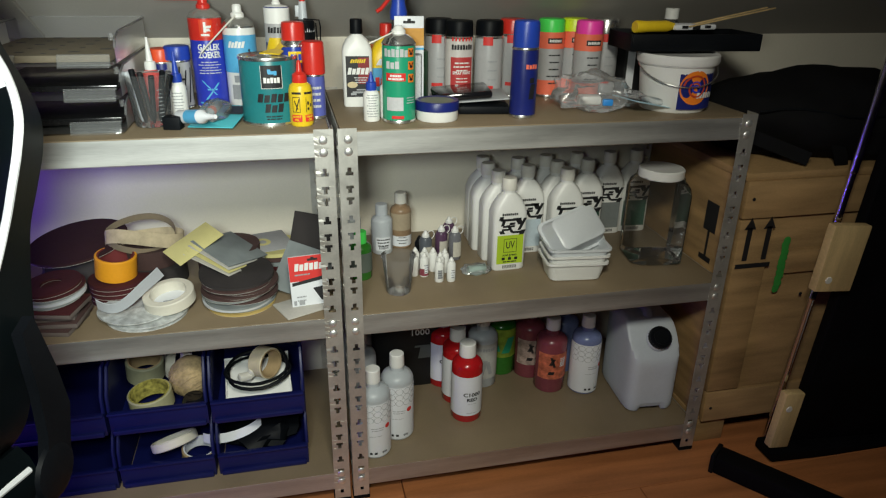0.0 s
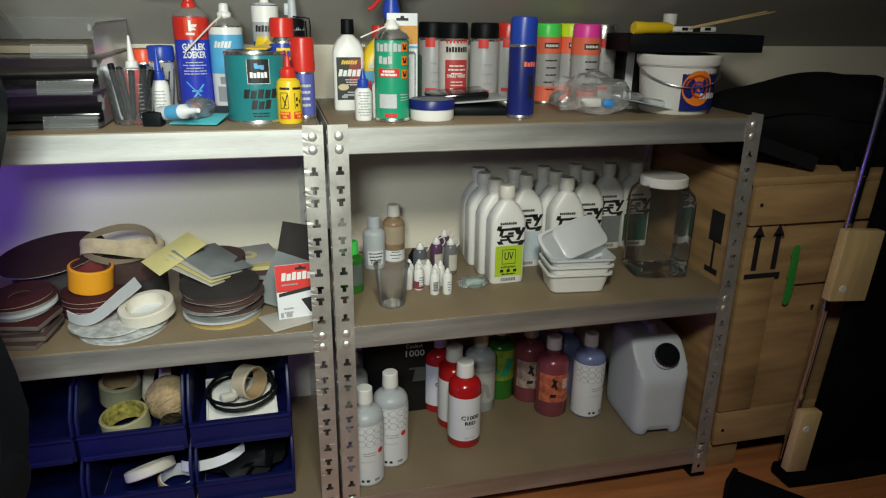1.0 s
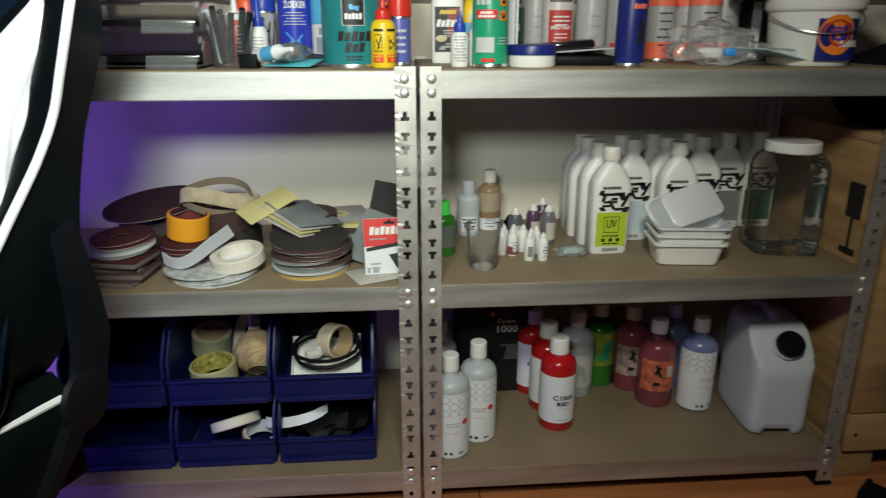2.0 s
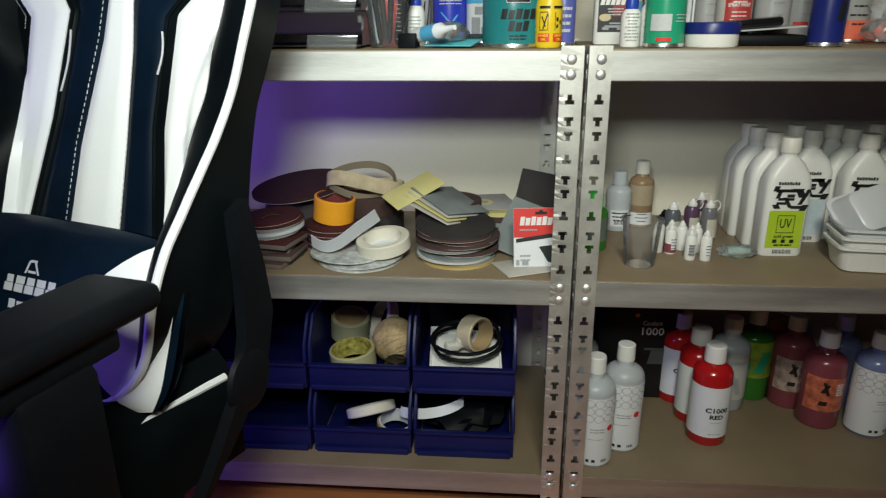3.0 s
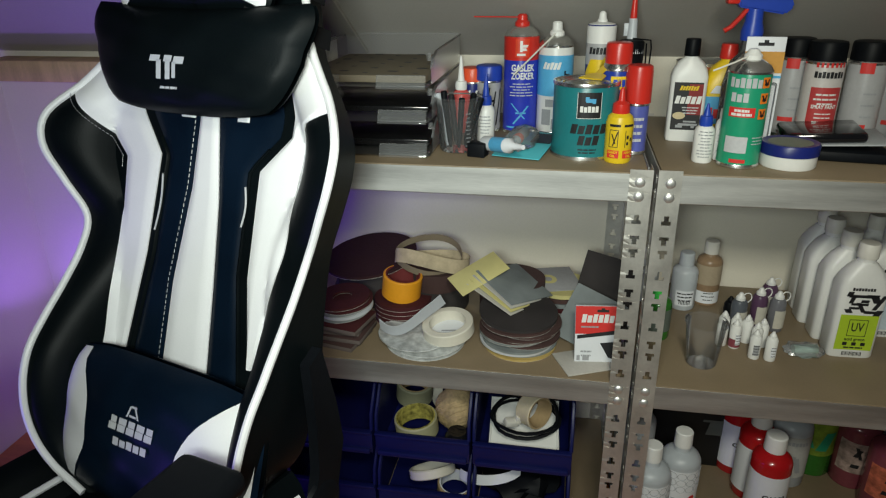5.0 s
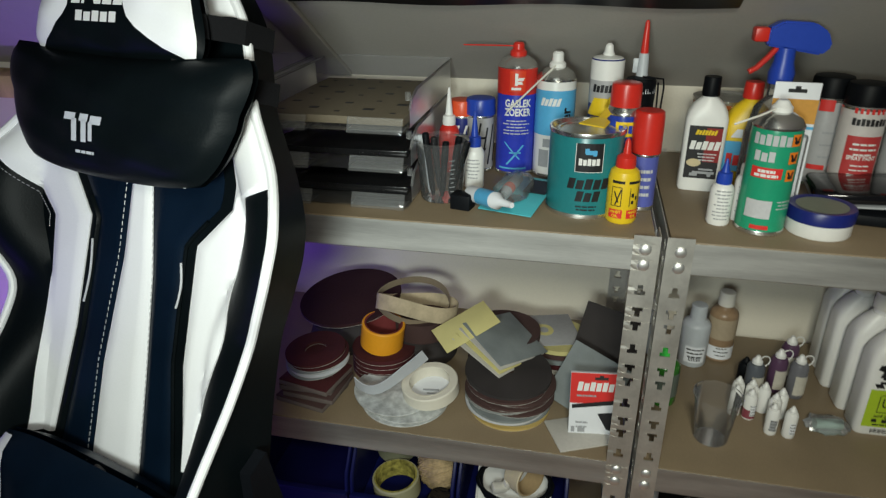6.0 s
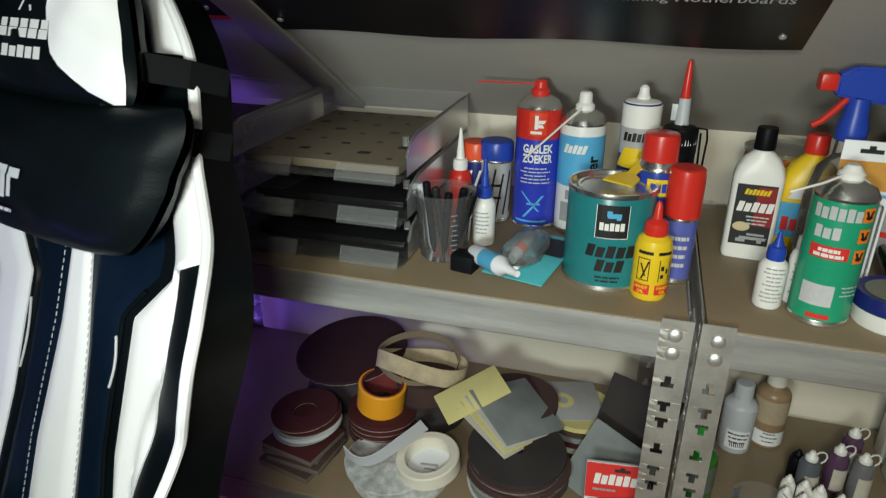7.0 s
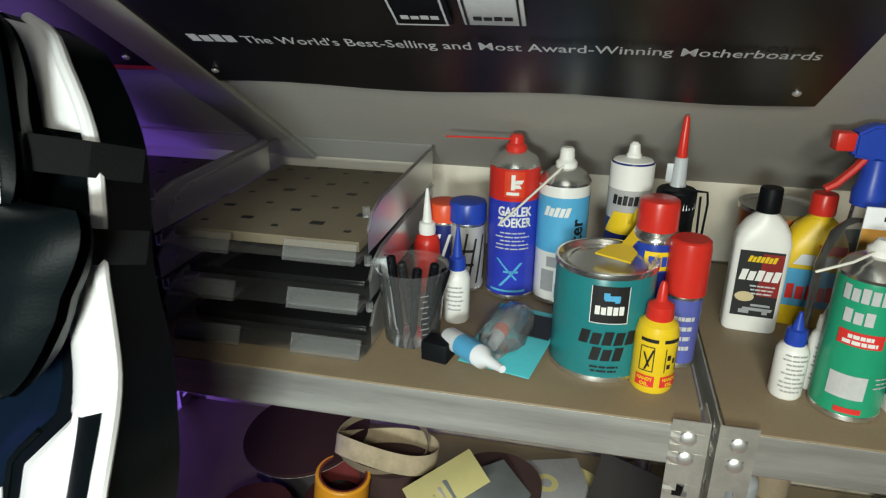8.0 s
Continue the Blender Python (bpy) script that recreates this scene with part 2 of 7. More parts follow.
def rects(items, bm=None, th=0.0006):
    """Thin upright plates (x, z, width, height, slant) that face -y."""
    bm = bm or bmesh.new()
    for x, z, w, h, *s in items:
        k = (s[0] if s else 0) * h
        f = [bm.verts.new(p) for p in ((x - w / 2, -th, z), (x + w / 2, -th, z), (x + w / 2 + k, -th, z + h), (x - w / 2 + k, -th, z + h))]
        bm.faces.new(f)
    return bm


def lines(rows, w, gap, x=0.0, z=0.0, h=0.002, seed=1):
    """Rows of small bars that stand for print too small to read."""
    rnd = random.Random(seed)
    out = []
    for i in range(rows):
        ww = w * rnd.uniform(0.6, 1)
        pos = x - ww / 2
        while pos < x + ww / 2:
            k = min(rnd.uniform(0.12, 0.3) * w, x + ww / 2 - pos)
            out.append((pos + k / 2, z - i * gap, k * 0.86, h))
            pos += k
    return out


def mark(n, w, h, x=0.0, z=0.0, slant=0.15, thick=0.3):
    """A brand mark as a row of n plain slanted blocks."""
    out, p = [], w / n
    for i in range(n):
        cx = x - w / 2 + p * (i + 0.5)
        out.append((cx, z, p * 0.80, h * (1.0, 0.86, 1.0, 0.93)[i % 4], slant))
    return out


def words(text, size, bold=0.0, shear=0.0, width=0.0):
    """Words as a flat mesh in the xz plane that faces -y, centred."""
    c = bpy.data.curves.new("words", "FONT")
    c.body, c.size, c.align_x, c.align_y, c.offset, c.shear, c.resolution_u = text, size, "CENTER", "CENTER", bold, shear, 2
    ob = bpy.data.objects.new("words", c)
    scene.collection.objects.link(ob)
    me = ob.to_mesh()
    bm = bmesh.new()
    bm.from_mesh(me)
    ob.to_mesh_clear()
    bpy.data.objects.remove(ob)
    bpy.data.curves.remove(c)
    k = 1.0
    if width and bm.verts:
        k = width / (max(v.co.x for v in bm.verts) - min(v.co.x for v in bm.verts))
    for v in bm.verts:
        v.co = Vector((v.co.x * k, -0.0007, v.co.y))
    return bm


def shift(bm, x=0.0, y=0.0, z=0.0):
    bmesh.ops.translate(bm, verts=bm.verts[:], vec=(x, y, z))
    return bm


def onto(bm, r):
    """Wrap print on a can of radius r."""
    return wrap(cut(bm, r * 0.12), r)


def plate(w, h, x=0.0, z=0.0, th=0.0004):
    return rects([(x, z, w, h)], th=th)


# ---- setting ----
T, M, B = 0.895, 0.500, 0.088      # heights of the three shelf boards
WY = 0.474                         # the knee wall
PITCH = radians(30)


def slab(name, pts, th, material, label, category, kind="structure"):
    """A flat plate through four corners, thickened away from its face."""
    bm = bmesh.new()
    a = [Vector(p) for p in pts]
    n = (a[1] - a[0]).cross(a[3] - a[0]).normalized() * th
    lo, hi = [bm.verts.new(p) for p in a], [bm.verts.new(p - n) for p in a]
    bm.faces.new(lo)
    bm.faces.new(hi[::-1])
    for i in range(4):
        bm.faces.new((lo[i], hi[i], hi[(i + 1) % 4], lo[(i + 1) % 4]))
    return tagged(part(name, bm, material, smooth=False), label, category, kind=kind)


def on_slope(x, s, out=0.0):
    """A point s metres up the sloping ceiling, out metres proud of it."""
    return Vector((x, WY - s * math.cos(PITCH) - out * math.sin(PITCH), 1.017 + s * math.sin(PITCH) - out * math.cos(PITCH)))


slab("wall_north", [(-1.6, WY, -0.02), (3.0, WY, -0.02), (3.0, WY, 1.017), (-1.6, WY, 1.017)], 0.1, WALL, "low off-white painted knee wall under the roof slope", "wall")
slab("wall_west", [(-1.6, -2.6, -0.02), (-1.6, WY, -0.02), (-1.6, WY, 1.017), (-1.6, -2.6, 2.792)], 0.1, WALL, "off-white gable wall with purple light on it", "wall")
# East and south walls stay out of view; their dark colour only cuts bounce.
slab("wall_east", [(3.0, WY, -0.02), (3.0, -2.6, -0.02), (3.0, -2.6, 2.792), (3.0, WY, 1.017)], 0.1, UNSEENWALL, "unseen gable wall, coloured dark to cut bounced light", "wall")
slab("wall_south", [(3.0, -2.6, -0.02), (-1.6, -2.6, -0.02), (-1.6, -2.6, 2.792), (3.0, -2.6, 2.792)], 0.1, UNSEENWALL, "unseen wall behind the viewer, coloured dark to cut bounced light", "wall")
p0, p1, p2, p3 = on_slope(-1.6, 0), on_slope(3.0, 0), on_slope(3.0, 3.55), on_slope(-1.6, 3.55)
slab("ceiling", [p0, p1, p2, p3], 0.1, SLOPE, "grey painted sloping attic ceiling", "ceiling")
fl = thing("floor", pose(0, 0, 0), "red-brown laminate plank floor", "floor", kind="structure")
long = part("plank", box(1.148, 0.1905, 0.016, (0, 0, -0.016), 0.0015, seg=1), FLOOR, fl)
short = part("plank", box(0.573, 0.1905, 0.016, (0, 0, -0.016), 0.0015, seg=1), FLOOR, fl)
long.location, short.location = (-1.025, -2.504, 0), (-1.3125, -2.312, 0)
for j in range(16):
    row = [(long, -1.025 + 1.15 * i) for i in range(4)] if j % 2 == 0 else [(short, -1.3125)] + [(long, -0.45 + 1.15 * i) for i in range(3)] + [(short, 2.7125)]
    for src, x in row[1 if j < 2 else 0:]:
        o = new("plank", src.data)
        o.parent = fl
        o.location = (x, -2.504 + j * 0.192, 0)
slab("underfloor", [(-1.6, -2.6, -0.018), (3, -2.6, -0.018), (3, WY, -0.018), (-1.6, WY, -0.018)], 0.05, SANDD, "dark floor base under the planks", "floor")
# batten that covers the seam of the ceiling boards
bm = box(0.062, 3.4, 0.010, (0, 1.7, 0), 0.002)
o = tagged(part("trim_seam_batten", bm, SLOPE), "grey painted flat batten on the sloping ceiling", "batten", kind="structure")
o.matrix_world = Matrix.Translation(on_slope(-0.628, 0.02)) @ Matrix.Rotation(-PITCH, 4, "X") @ Matrix.Rotation(math.pi, 4, "Z") @ Matrix.Rotation(math.pi, 4, "Y")


def poster(x0, x1, s0, s1, label, wordy, text_x, red):
    th = thing("poster", Matrix.Translation(on_slope((x0 + x1) / 2, s0, 0.006)) @ Matrix.Rotation(PITCH, 4, "X"), label, "poster", "posters on the slope")
    # local x right, z up the slope, faces -y after the tilt of the slope
    th.matrix_world = Matrix.Translation(on_slope((x0 + x1) / 2, s0, 0.006)) @ Matrix.Rotation(math.pi / 2 - PITCH, 4, "X")
    w, h = x1 - x0, s1 - s0
    bm = bmesh.new()
    nx, nz = 14, 10
    g = [[bm.verts.new((-w / 2 + w * i / nx, 0.0025 * math.sin(i * 0.9) * math.exp(-k * 0.8) - 0.001, h * k / nz)) for i in range(nx + 1)] for k in range(nz + 1)]
    for k in range(nz):
        for i in range(nx):
            bm.faces.new((g[k][i], g[k][i + 1], g[k + 1][i + 1], g[k + 1][i]))
    part("sheet", bm, POSTER, th)
    for x in (-w / 2 + 0.028, w / 2 - 0.028):
        part("screw", lathe([(0, 0.003), (0.003, 0.0025), (0.0045, 0.001), (0.0045, 0)], 12, m=Matrix.Translation((x, -0.002, 0.036)) @ Matrix.Rotation(math.pi / 2, 4, "X")), BOLT, th)
    if red:
        part("stripe", shift(rects([(0, 0.004, w, 0.012)]), 0, -0.003), REDP, th, "red stripe")
    if wordy:
        part("lettering", shift(words("The World's Best-Selling and Most Award-Winning Motherboards", 0.0225, 0.0001, width=0.545), text_x + 0.023, -0.004, 0.124), SILVERTXT, th, "pale grey lettering")
        part("brand_mark", shift(rects(mark(4, 0.054, 0.016, -w / 2 + 0.075, 0.118, 0)), 0, -0.004), SILVERTXT, th, "pale grey blocky mark")
        for x in (0.01, 0.075):
            bd = part("badge", box(0.055, 0.003, 0.06, (-w / 2 + 0.30 + x, -0.004, 0.168), 0.001), BLACK if x < 0.05 else SILVERTXT, th, "small framed badge")
            part("badge_rim", shift(rects([(-w / 2 + 0.30 + x, 0.170, 0.049, 0.0025), (-w / 2 + 0.30 + x, 0.221, 0.049, 0.002), (-w / 2 + 0.277 + x, 0.170, 0.002, 0.053), (-w / 2 + 0.323 + x, 0.170, 0.002, 0.053)] + mark(4, 0.036, 0.007, -w / 2 + 0.30 + x, 0.181, 0)), 0, -0.007), SILVERTXT if x < 0.05 else INK, bd)
    else:
        part("lettering", shift(rects(mark(12, 0.22, 0.012, w / 2 - 0.17, 0.075, 0)), 0, -0.004), SILVERTXT, th, "blurred pale lettering")
    return th


poster(-0.610, 0.078, 0.343, 1.05, "black glossy poster with pale grey lettering, screwed to the slope", True, 0.015, False)
poster(-1.30, -0.652, 0.372, 1.05, "black glossy poster with a red lower edge on the slope", False, 0, True)

# ledge and boards far left, behind the chair
tagged(part("timber_ledge", box(0.55, 0.09, 0.05, (-1.28, WY - 0.05, 0.955), 0.004), PINE), "pale pine ledge along the knee wall", "ledge", kind="structure")
tagged(part("wall_post", box(0.07, 0.05, 0.95, (-1.22, WY - 0.03, 0), 0.003), WALL), "dark upright trim on the purple-lit wall", "post", kind="structure")


# ---- steel racks ----
def post_mesh(fx, fy):
    """An L-shaped upright, its corner at the origin, with keyhole slots; legs run to fx in x and fy in y."""
    bm = bmesh.new()

    def strip(z0, z1, holes, axis, sign):
        xs = [0.0] + [h for a in holes for h in a] + [0.036]
        for a, b in zip(xs[::2], xs[1::2]):
            pts = [(a, z0), (b, z0), (b, z1), (a, z1)]
            bm.faces.new([bm.verts.new((sign * u, 0, z) if axis == "x" else (0, sign * u, z)) for u, z in pts])
    for axis, sign in (("x", fx), ("y", fy)):
        slots = []
        for k in range(9):
            t1 = 0.88 - 0.0985 * k
            slots += [(t1 + 0.006, t1, "wide"), (t1, t1 - 0.009, "stem"), (t1 - 0.018, t1 - 0.024, "wide"), (t1 - 0.024, t1 - 0.033, "stem"),
                      (t1 - 0.056, t1 - 0.065, "stem"), (t1 - 0.065, t1 - 0.072, "wide")]
        slots.sort(key=lambda s: -s[0])
        z = 0.9
        for top, bot, kind in slots:
            if bot < 0.02:
                break
            if top < z - 1e-6:
                strip(top, z, [], axis, sign)
            half = 0.0075 if kind == "wide" else 0.0038
            strip(bot, top, [(0.019 - half, 0.019 + half)], axis, sign)
            z = bot
        strip(0, z, [], axis, sign)
    bmesh.ops.remove_doubles(bm, verts=bm.verts[:], dist=1e-5)
    return bm


def rail_mesh(length, face):
    """A folded beam 52 mm high along x; face is -1 for the front beam, 1 for the back one."""
    prof = [(face * -0.012, 0.0), (face * -0.0008, 0.0), (0, 0.0012), (0, 0.0468), (face * -0.0008, 0.0480), (face * -0.0030, 0.0485)]
    bm = bmesh.new()
    a = [bm.verts.new((0, y, z)) for y, z in prof]
    b = [bm.verts.new((length, y, z)) for y, z in prof]
    for i in range(len(prof) - 1):
        bm.faces.new((a[i], b[i], b[i + 1], a[i + 1]))
    return bm


def solid(ob, th):
    m = ob.modifiers.new("thickness", "SOLIDIFY")
    m.thickness, m.offset = th, 0
    return ob


def rack(x0, label):
    th = thing("shelving_rack", pose(x0, 0, 0), label, "shelf rack", "steel racks")
    W, D = 0.9, 0.45
    for px, fx in ((0.0, 1), (W, -1)):
        for py, fy in ((0.0, 1), (D, -1)):
            p = solid(part("upright", post_mesh(fx, fy), STEEL_POST, th, smooth=False), 0.0016)
            p.location = (px, py, 0)
            part("foot", box(0.04, 0.04, 0.012, (fx * 0.018, fy * 0.018, -0.0), 0.003), BLACK, p)
            if fy == 1:
                for zz in (0.88, 0.486, 0.086):
                    for dz in (0.0, -0.024):
                        part("bolt", lathe([(0, 0.0030), (0.005, 0.0028), (0.0072, 0.0016), (0.0084, 0.0006), (0.0084, 0)], 12, m=Matrix.Translation((fx * 0.019, -0.001, zz + dz - 0.001)) @ Matrix.Rotation(math.pi / 2, 4, "X")), BOLT, p)
    for z in (T, M, B):
        for y, face in ((0.0025, -1), (D - 0.0025, 1)):
            r = solid(part("beam", rail_mesh(W - 0.008, face), STEEL, th, smooth=False), 0.0012)
            r.location = (0.004, y, z - 0.05)
        for x, sg in ((0.003, 0), (W - 0.003, 0)):
            part("side_beam", box(0.002, D - 0.08, 0.048, (x, D / 2, z - 0.05)), STEEL, th)
        part("shelf_board", box(W - 0.012, D - 0.004, 0.006, (W / 2, D / 2, z - 0.0065), 0.001), BOARD, th)
    return th


rack(0.0045, "galvanised steel rack with brown boards, full of bottles and cans")
rack(-0.9045, "galvanised steel rack with brown boards, holding trays, abrasives and blue bins")


# ---- gaming chair ----
LEAN_BACK = radians(19)


def lerp_table(tab, v):
    """A smooth curve through the rows (position, value) of a table."""
    if v <= tab[0][0]:
        return tab[0][1]
    for i, ((a, x), (b, y)) in enumerate(zip(tab, tab[1:])):
        if v <= b:
            k = (v - a) / (b - a)
            p, n = tab[max(0, i - 1)], tab[min(len(tab) - 1, i + 2)]
            m0 = (y - p[1]) / max(1e-6, b - p[0]) * (b - a)
            m1 = (n[1] - x) / max(1e-6, n[0] - a) * (b - a)
            return (2 * k**3 - 3 * k**2 + 1) * x + (k**3 - 2 * k**2 + k) * m0 + (3 * k**2 - 2 * k**3) * y + (k**3 - k**2) * m1
    return tab[-1][1]


def kinked(*rows):
    """A curve of straight pieces through the rows (v, u)."""
    def f(v):
        if v <= rows[0][0]:
            return rows[0][1]
        for (a, x), (b, y) in zip(rows, rows[1:]):
            if v <= b:
                return x + (y - x) * (v - a) / (b - a)
        return rows[-1][1]
    return f


# half width of the back, and how far its edges come forward, up along it
HALF = [(-0.49, 0.10), (-0.46, 0.150), (-0.42, 0.180), (-0.36, 0.192), (-0.28, 0.199), (-0.20, 0.197), (-0.14, 0.197), (-0.10, 0.202), (-0.05, 0.227), (0.0, 0.250), (0.045, 0.250), (0.10, 0.213), (0.13, 0.190), (0.165, 0.168), (0.21, 0.155), (0.255, 0.139), (0.297, 0.104), (0.328, 0.062), (0.342, 0.018)]
EDGE = [(-0.49, 0.07), (-0.42, 0.092), (-0.36, 0.104), (-0.30, 0.098), (-0.25, 0.075), (-0.20, 0.048), (-0.15, 0.024), (-0.10, 0.013), (-0.05, 0.036), (0.0, 0.058), (0.045, 0.055), (0.10, 0.022), (0.165, 0.006), (0.30, 0.0), (0.342, -0.02)]


def back_point(u, v, d=0.0):
    """A point on the chair's back: u across, v up along it, d proud of it."""
    s = min(1.0, abs(u) / lerp_table(HALF, v))
    k = max(0.0, (s - 0.68) / 0.32)
    e = lerp_table(EDGE, v)
    d += e * (1 - (1 - k) ** 2.6)
    return Vector((u, -0.01 + v * math.sin(LEAN_BACK) - d * math.cos(LEAN_BACK), 0.949 + v * math.cos(LEAN_BACK) + d * math.sin(LEAN_BACK)))


def back_patch(left, right, v0, v1, lift, nu=10, nv=40, th=0.004):
    """An upholstered panel between the curves left(v) and right(v)."""
    bm = bmesh.new()
    top, low = [], []
    for j in range(nv + 1):
        v = v0 + (v1 - v0) * j / nv
        a, b = left(v), right(v)
        row, row2 = [], []
        for i in range(nu + 1):
            k = i / nu
            e = min(1, 5 * min(k, 1 - k))
            row.append(bm.verts.new(back_point(a + (b - a) * k, v, lift + th * e)))
            row2.append(bm.verts.new(back_point(a + (b - a) * k, v, lift - 0.004)))
        top.append(row)
        low.append(row2)
    for j in range(nv):
        for i in range(nu):
            bm.faces.new((top[j][i], top[j][i + 1], top[j + 1][i + 1], top[j + 1][i]))
        bm.faces.new((top[j][0], top[j + 1][0], low[j + 1][0], low[j][0]))
        bm.faces.new((top[j][-1], low[j][-1], low[j + 1][-1], top[j + 1][-1]))
    for i in range(nu):
        bm.faces.new((top[0][i], low[0][i], low[0][i + 1], top[0][i + 1]))
        bm.faces.new((top[-1][i], top[-1][i + 1], low[-1][i + 1], low[-1][i]))
    return bm


def cushion(w, h, t, puff=2.6, taper=0.0, sag=0.0):
    """A stuffed pillow in the xz plane, its front to -y. Returns a function for the front surface."""
    def f(s, q, side=-1):
        ww = w / 2 * (1 + taper * q)
        e = max(0.0, (1 - abs(s) ** puff)) ** 0.5 * max(0.0, (1 - abs(q) ** puff)) ** 0.5
        crease = 0.003 * math.sin(9 * s + 3 * q) * math.sin(7 * q - 2 * s) * e
        return Vector((s * ww * (1 - 0.10 * q ** 4), side * (t / 2 * (0.10 + 0.90 * e) + crease), q * h / 2 * (1 - 0.09 * s ** 4) + sag * s * s * (1 if q > 0 else 0.3)))
    return f


def surf_patch(f, s0, s1, q0, q1, nu=14, nv=14, lift=0.0, side=-1, bm=None):
    bm = bm or bmesh.new()
    g = []
    for j in range(nv + 1):
        q = q0 + (q1 - q0) * j / nv
        a, b = (s0(q) if callable(s0) else s0), (s1(q) if callable(s1) else s1)
        g.append([bm.verts.new(f(a + (b - a) * i / nu, q, side) + Vector((0, side * lift, 0))) for i in range(nu + 1)])
    for j in range(nv):
        for i in range(nu):
            bm.faces.new((g[j][i], g[j][i + 1], g[j + 1][i + 1], g[j + 1][i]))
    return bm


def slit_blocks(n, w, h, x, z, slant=0.1):
    """A row of n plain blocks, each cut across by a slit."""
    out, p = [], w / n
    for i in range(n):
        cx = x - w / 2 + p * (i + 0.5)
        out += [(cx, z, p * 0.84, h * 0.49, slant), (cx + slant * h * 0.5 + p * 0.06, z + h * 0.52, p * (0.62, 0.84, 0.72, 0.84, 0.68)[i % 5], h * 0.46, slant)]
    return out


def gaming_chair():
    th = thing("gaming_chair", pose(-0.644, -0.214, 0, 0, 0, -14), "navy and white leatherette gaming chair before the rack", "chair")
    # shell of the back: front, edge and rear
    bm = bmesh.new()
    nv, nu = 64, 44
    fr, bk = [], []
    for j in range(nv + 1):
        v = -0.49 + 0.832 * j / nv
        w = lerp_table(HALF, v)
        fr.append([bm.verts.new(back_point(w * (2 * i / nu - 1), v)) for i in range(nu + 1)])
        low = max(0.0, min(1.0, (0.05 - v) / 0.35))
        row = []
        for i in range(nu + 1):
            s = 2 * i / nu - 1
            p = back_point(w * s * (0.90 + 0.08 * low), v, -0.05 - 0.02 * low)
            p2 = back_point(0, v, -0.06 - 0.03 * low)
            p.y = p2.y * (0.5 + 0.3 * low) + p.y * (0.5 - 0.3 * low)
            row.append(bm.verts.new(p))
        bk.append(row)
    for j in range(nv):
        for i in range(nu):
            bm.faces.new((fr[j][i], fr[j][i + 1], fr[j + 1][i + 1], fr[j + 1][i]))
            bm.faces.new((bk[j][i], bk[j + 1][i], bk[j + 1][i + 1], bk[j][i + 1]))
        for i in (0, nu):
            bm.faces.new((fr[j][i], fr[j + 1][i], bk[j + 1][i], bk[j][i]))
    for i in range(nu):
        bm.faces.new((fr[0][i], bk[0][i], bk[0][i + 1], fr[0][i + 1]))
        bm.faces.new((fr[-1][i], fr[-1][i + 1], bk[-1][i + 1], bk[-1][i]))
    shell = part("backrest", bm, LEATH, th, "black leatherette backrest with raised side wings")
    rim = lambda v: lerp_table(HALF, v) - 0.004
    # white stripes; the outer ones widen into the shoulders
    c_l = kinked((-0.32, -0.043), (-0.175, -0.035), (-0.035, -0.014), (0.085, -0.009), (0.14, -0.008))
    c_r = kinked((-0.32, 0.040), (-0.175, 0.038), (-0.05, 0.034), (0.085, 0.020), (0.14, 0.020))
    part("centre_stripe", back_patch(c_l, c_r, -0.33, 0.14, 0.002), LEATHW, shell, "white leatherette stripe")
    l_out = kinked((-0.30, -0.141), (-0.20, -0.142), (-0.09, -0.143), (-0.003, -0.144), (0.080, -0.222), (0.088, -0.218), (0.13, -0.188), (0.165, -0.165))
    l_in = kinked((-0.30, -0.120), (-0.14, -0.091), (0.006, -0.078), (0.066, -0.117), (0.165, -0.130))
    r_in = kinked((-0.30, 0.114), (-0.149, 0.097), (-0.002, 0.101), (0.048, 0.148), (0.075, 0.150), (0.14, 0.130), (0.165, 0.130))
    r_out = kinked((-0.30, 0.115), (-0.265, 0.121), (-0.17, 0.144), (-0.077, 0.165), (0.02, 0.176), (0.055, 0.174), (0.066, 0.182), (0.072, 0.200), (0.082, 0.222), (0.10, 0.207), (0.13, 0.184), (0.165, 0.163))
    part("side_stripe", back_patch(l_out, l_in, -0.295, 0.165, 0.002, nv=90), LEATHW, shell, "white leatherette stripe that widens at the shoulder")
    part("side_stripe", back_patch(r_in, r_out, -0.275, 0.165, 0.002, nv=90), LEATHW, shell, "white leatherette stripe that widens at the shoulder")
    part("channel_panel", back_patch(lambda v: l_in(v) + 0.018, lambda v: c_l(v) - 0.002, -0.33, 0.10, 0.001), LEATHN, shell, "navy leatherette panel")
    part("channel_panel", back_patch(lambda v: c_r(v) + 0.002, lambda v: r_in(v) - 0.018, -0.33, 0.10, 0.001), LEATHN, shell, "navy leatherette panel")
    for e, (a, b) in ((lambda v: l_in(v) + 0.013, (-0.022, -0.105)), (lambda v: r_in(v) - 0.018, (-0.025, -0.080))):
        part("harness_slot", tube([back_point(e(a + (b - a) * k / 8) + 0.004 * math.sin(math.pi * k / 8), a + (b - a) * k / 8, 0.006) for k in range(9)], 0.0014, 8), SILVERTXT, shell, "pale slot rim")
        part("channel_fold", tube([back_point(e(v), v, -0.001) for v in (0.03 - 0.35 * k / 30 for k in range(31))], 0.006, 8, flat=0.5), LEATH, shell)
    for u in (-0.032, 0.068):
        part("harness_loop", back_patch(lambda v: u - 0.013, lambda v: u + 0.013, 0.062, 0.080, 0.003, nv=6), LEATHW, shell, "white harness loop under the head pillow")
    # contrast stitching
    st = bmesh.new()
    for k in range(46):
        v = -0.32 + 0.0085 * k
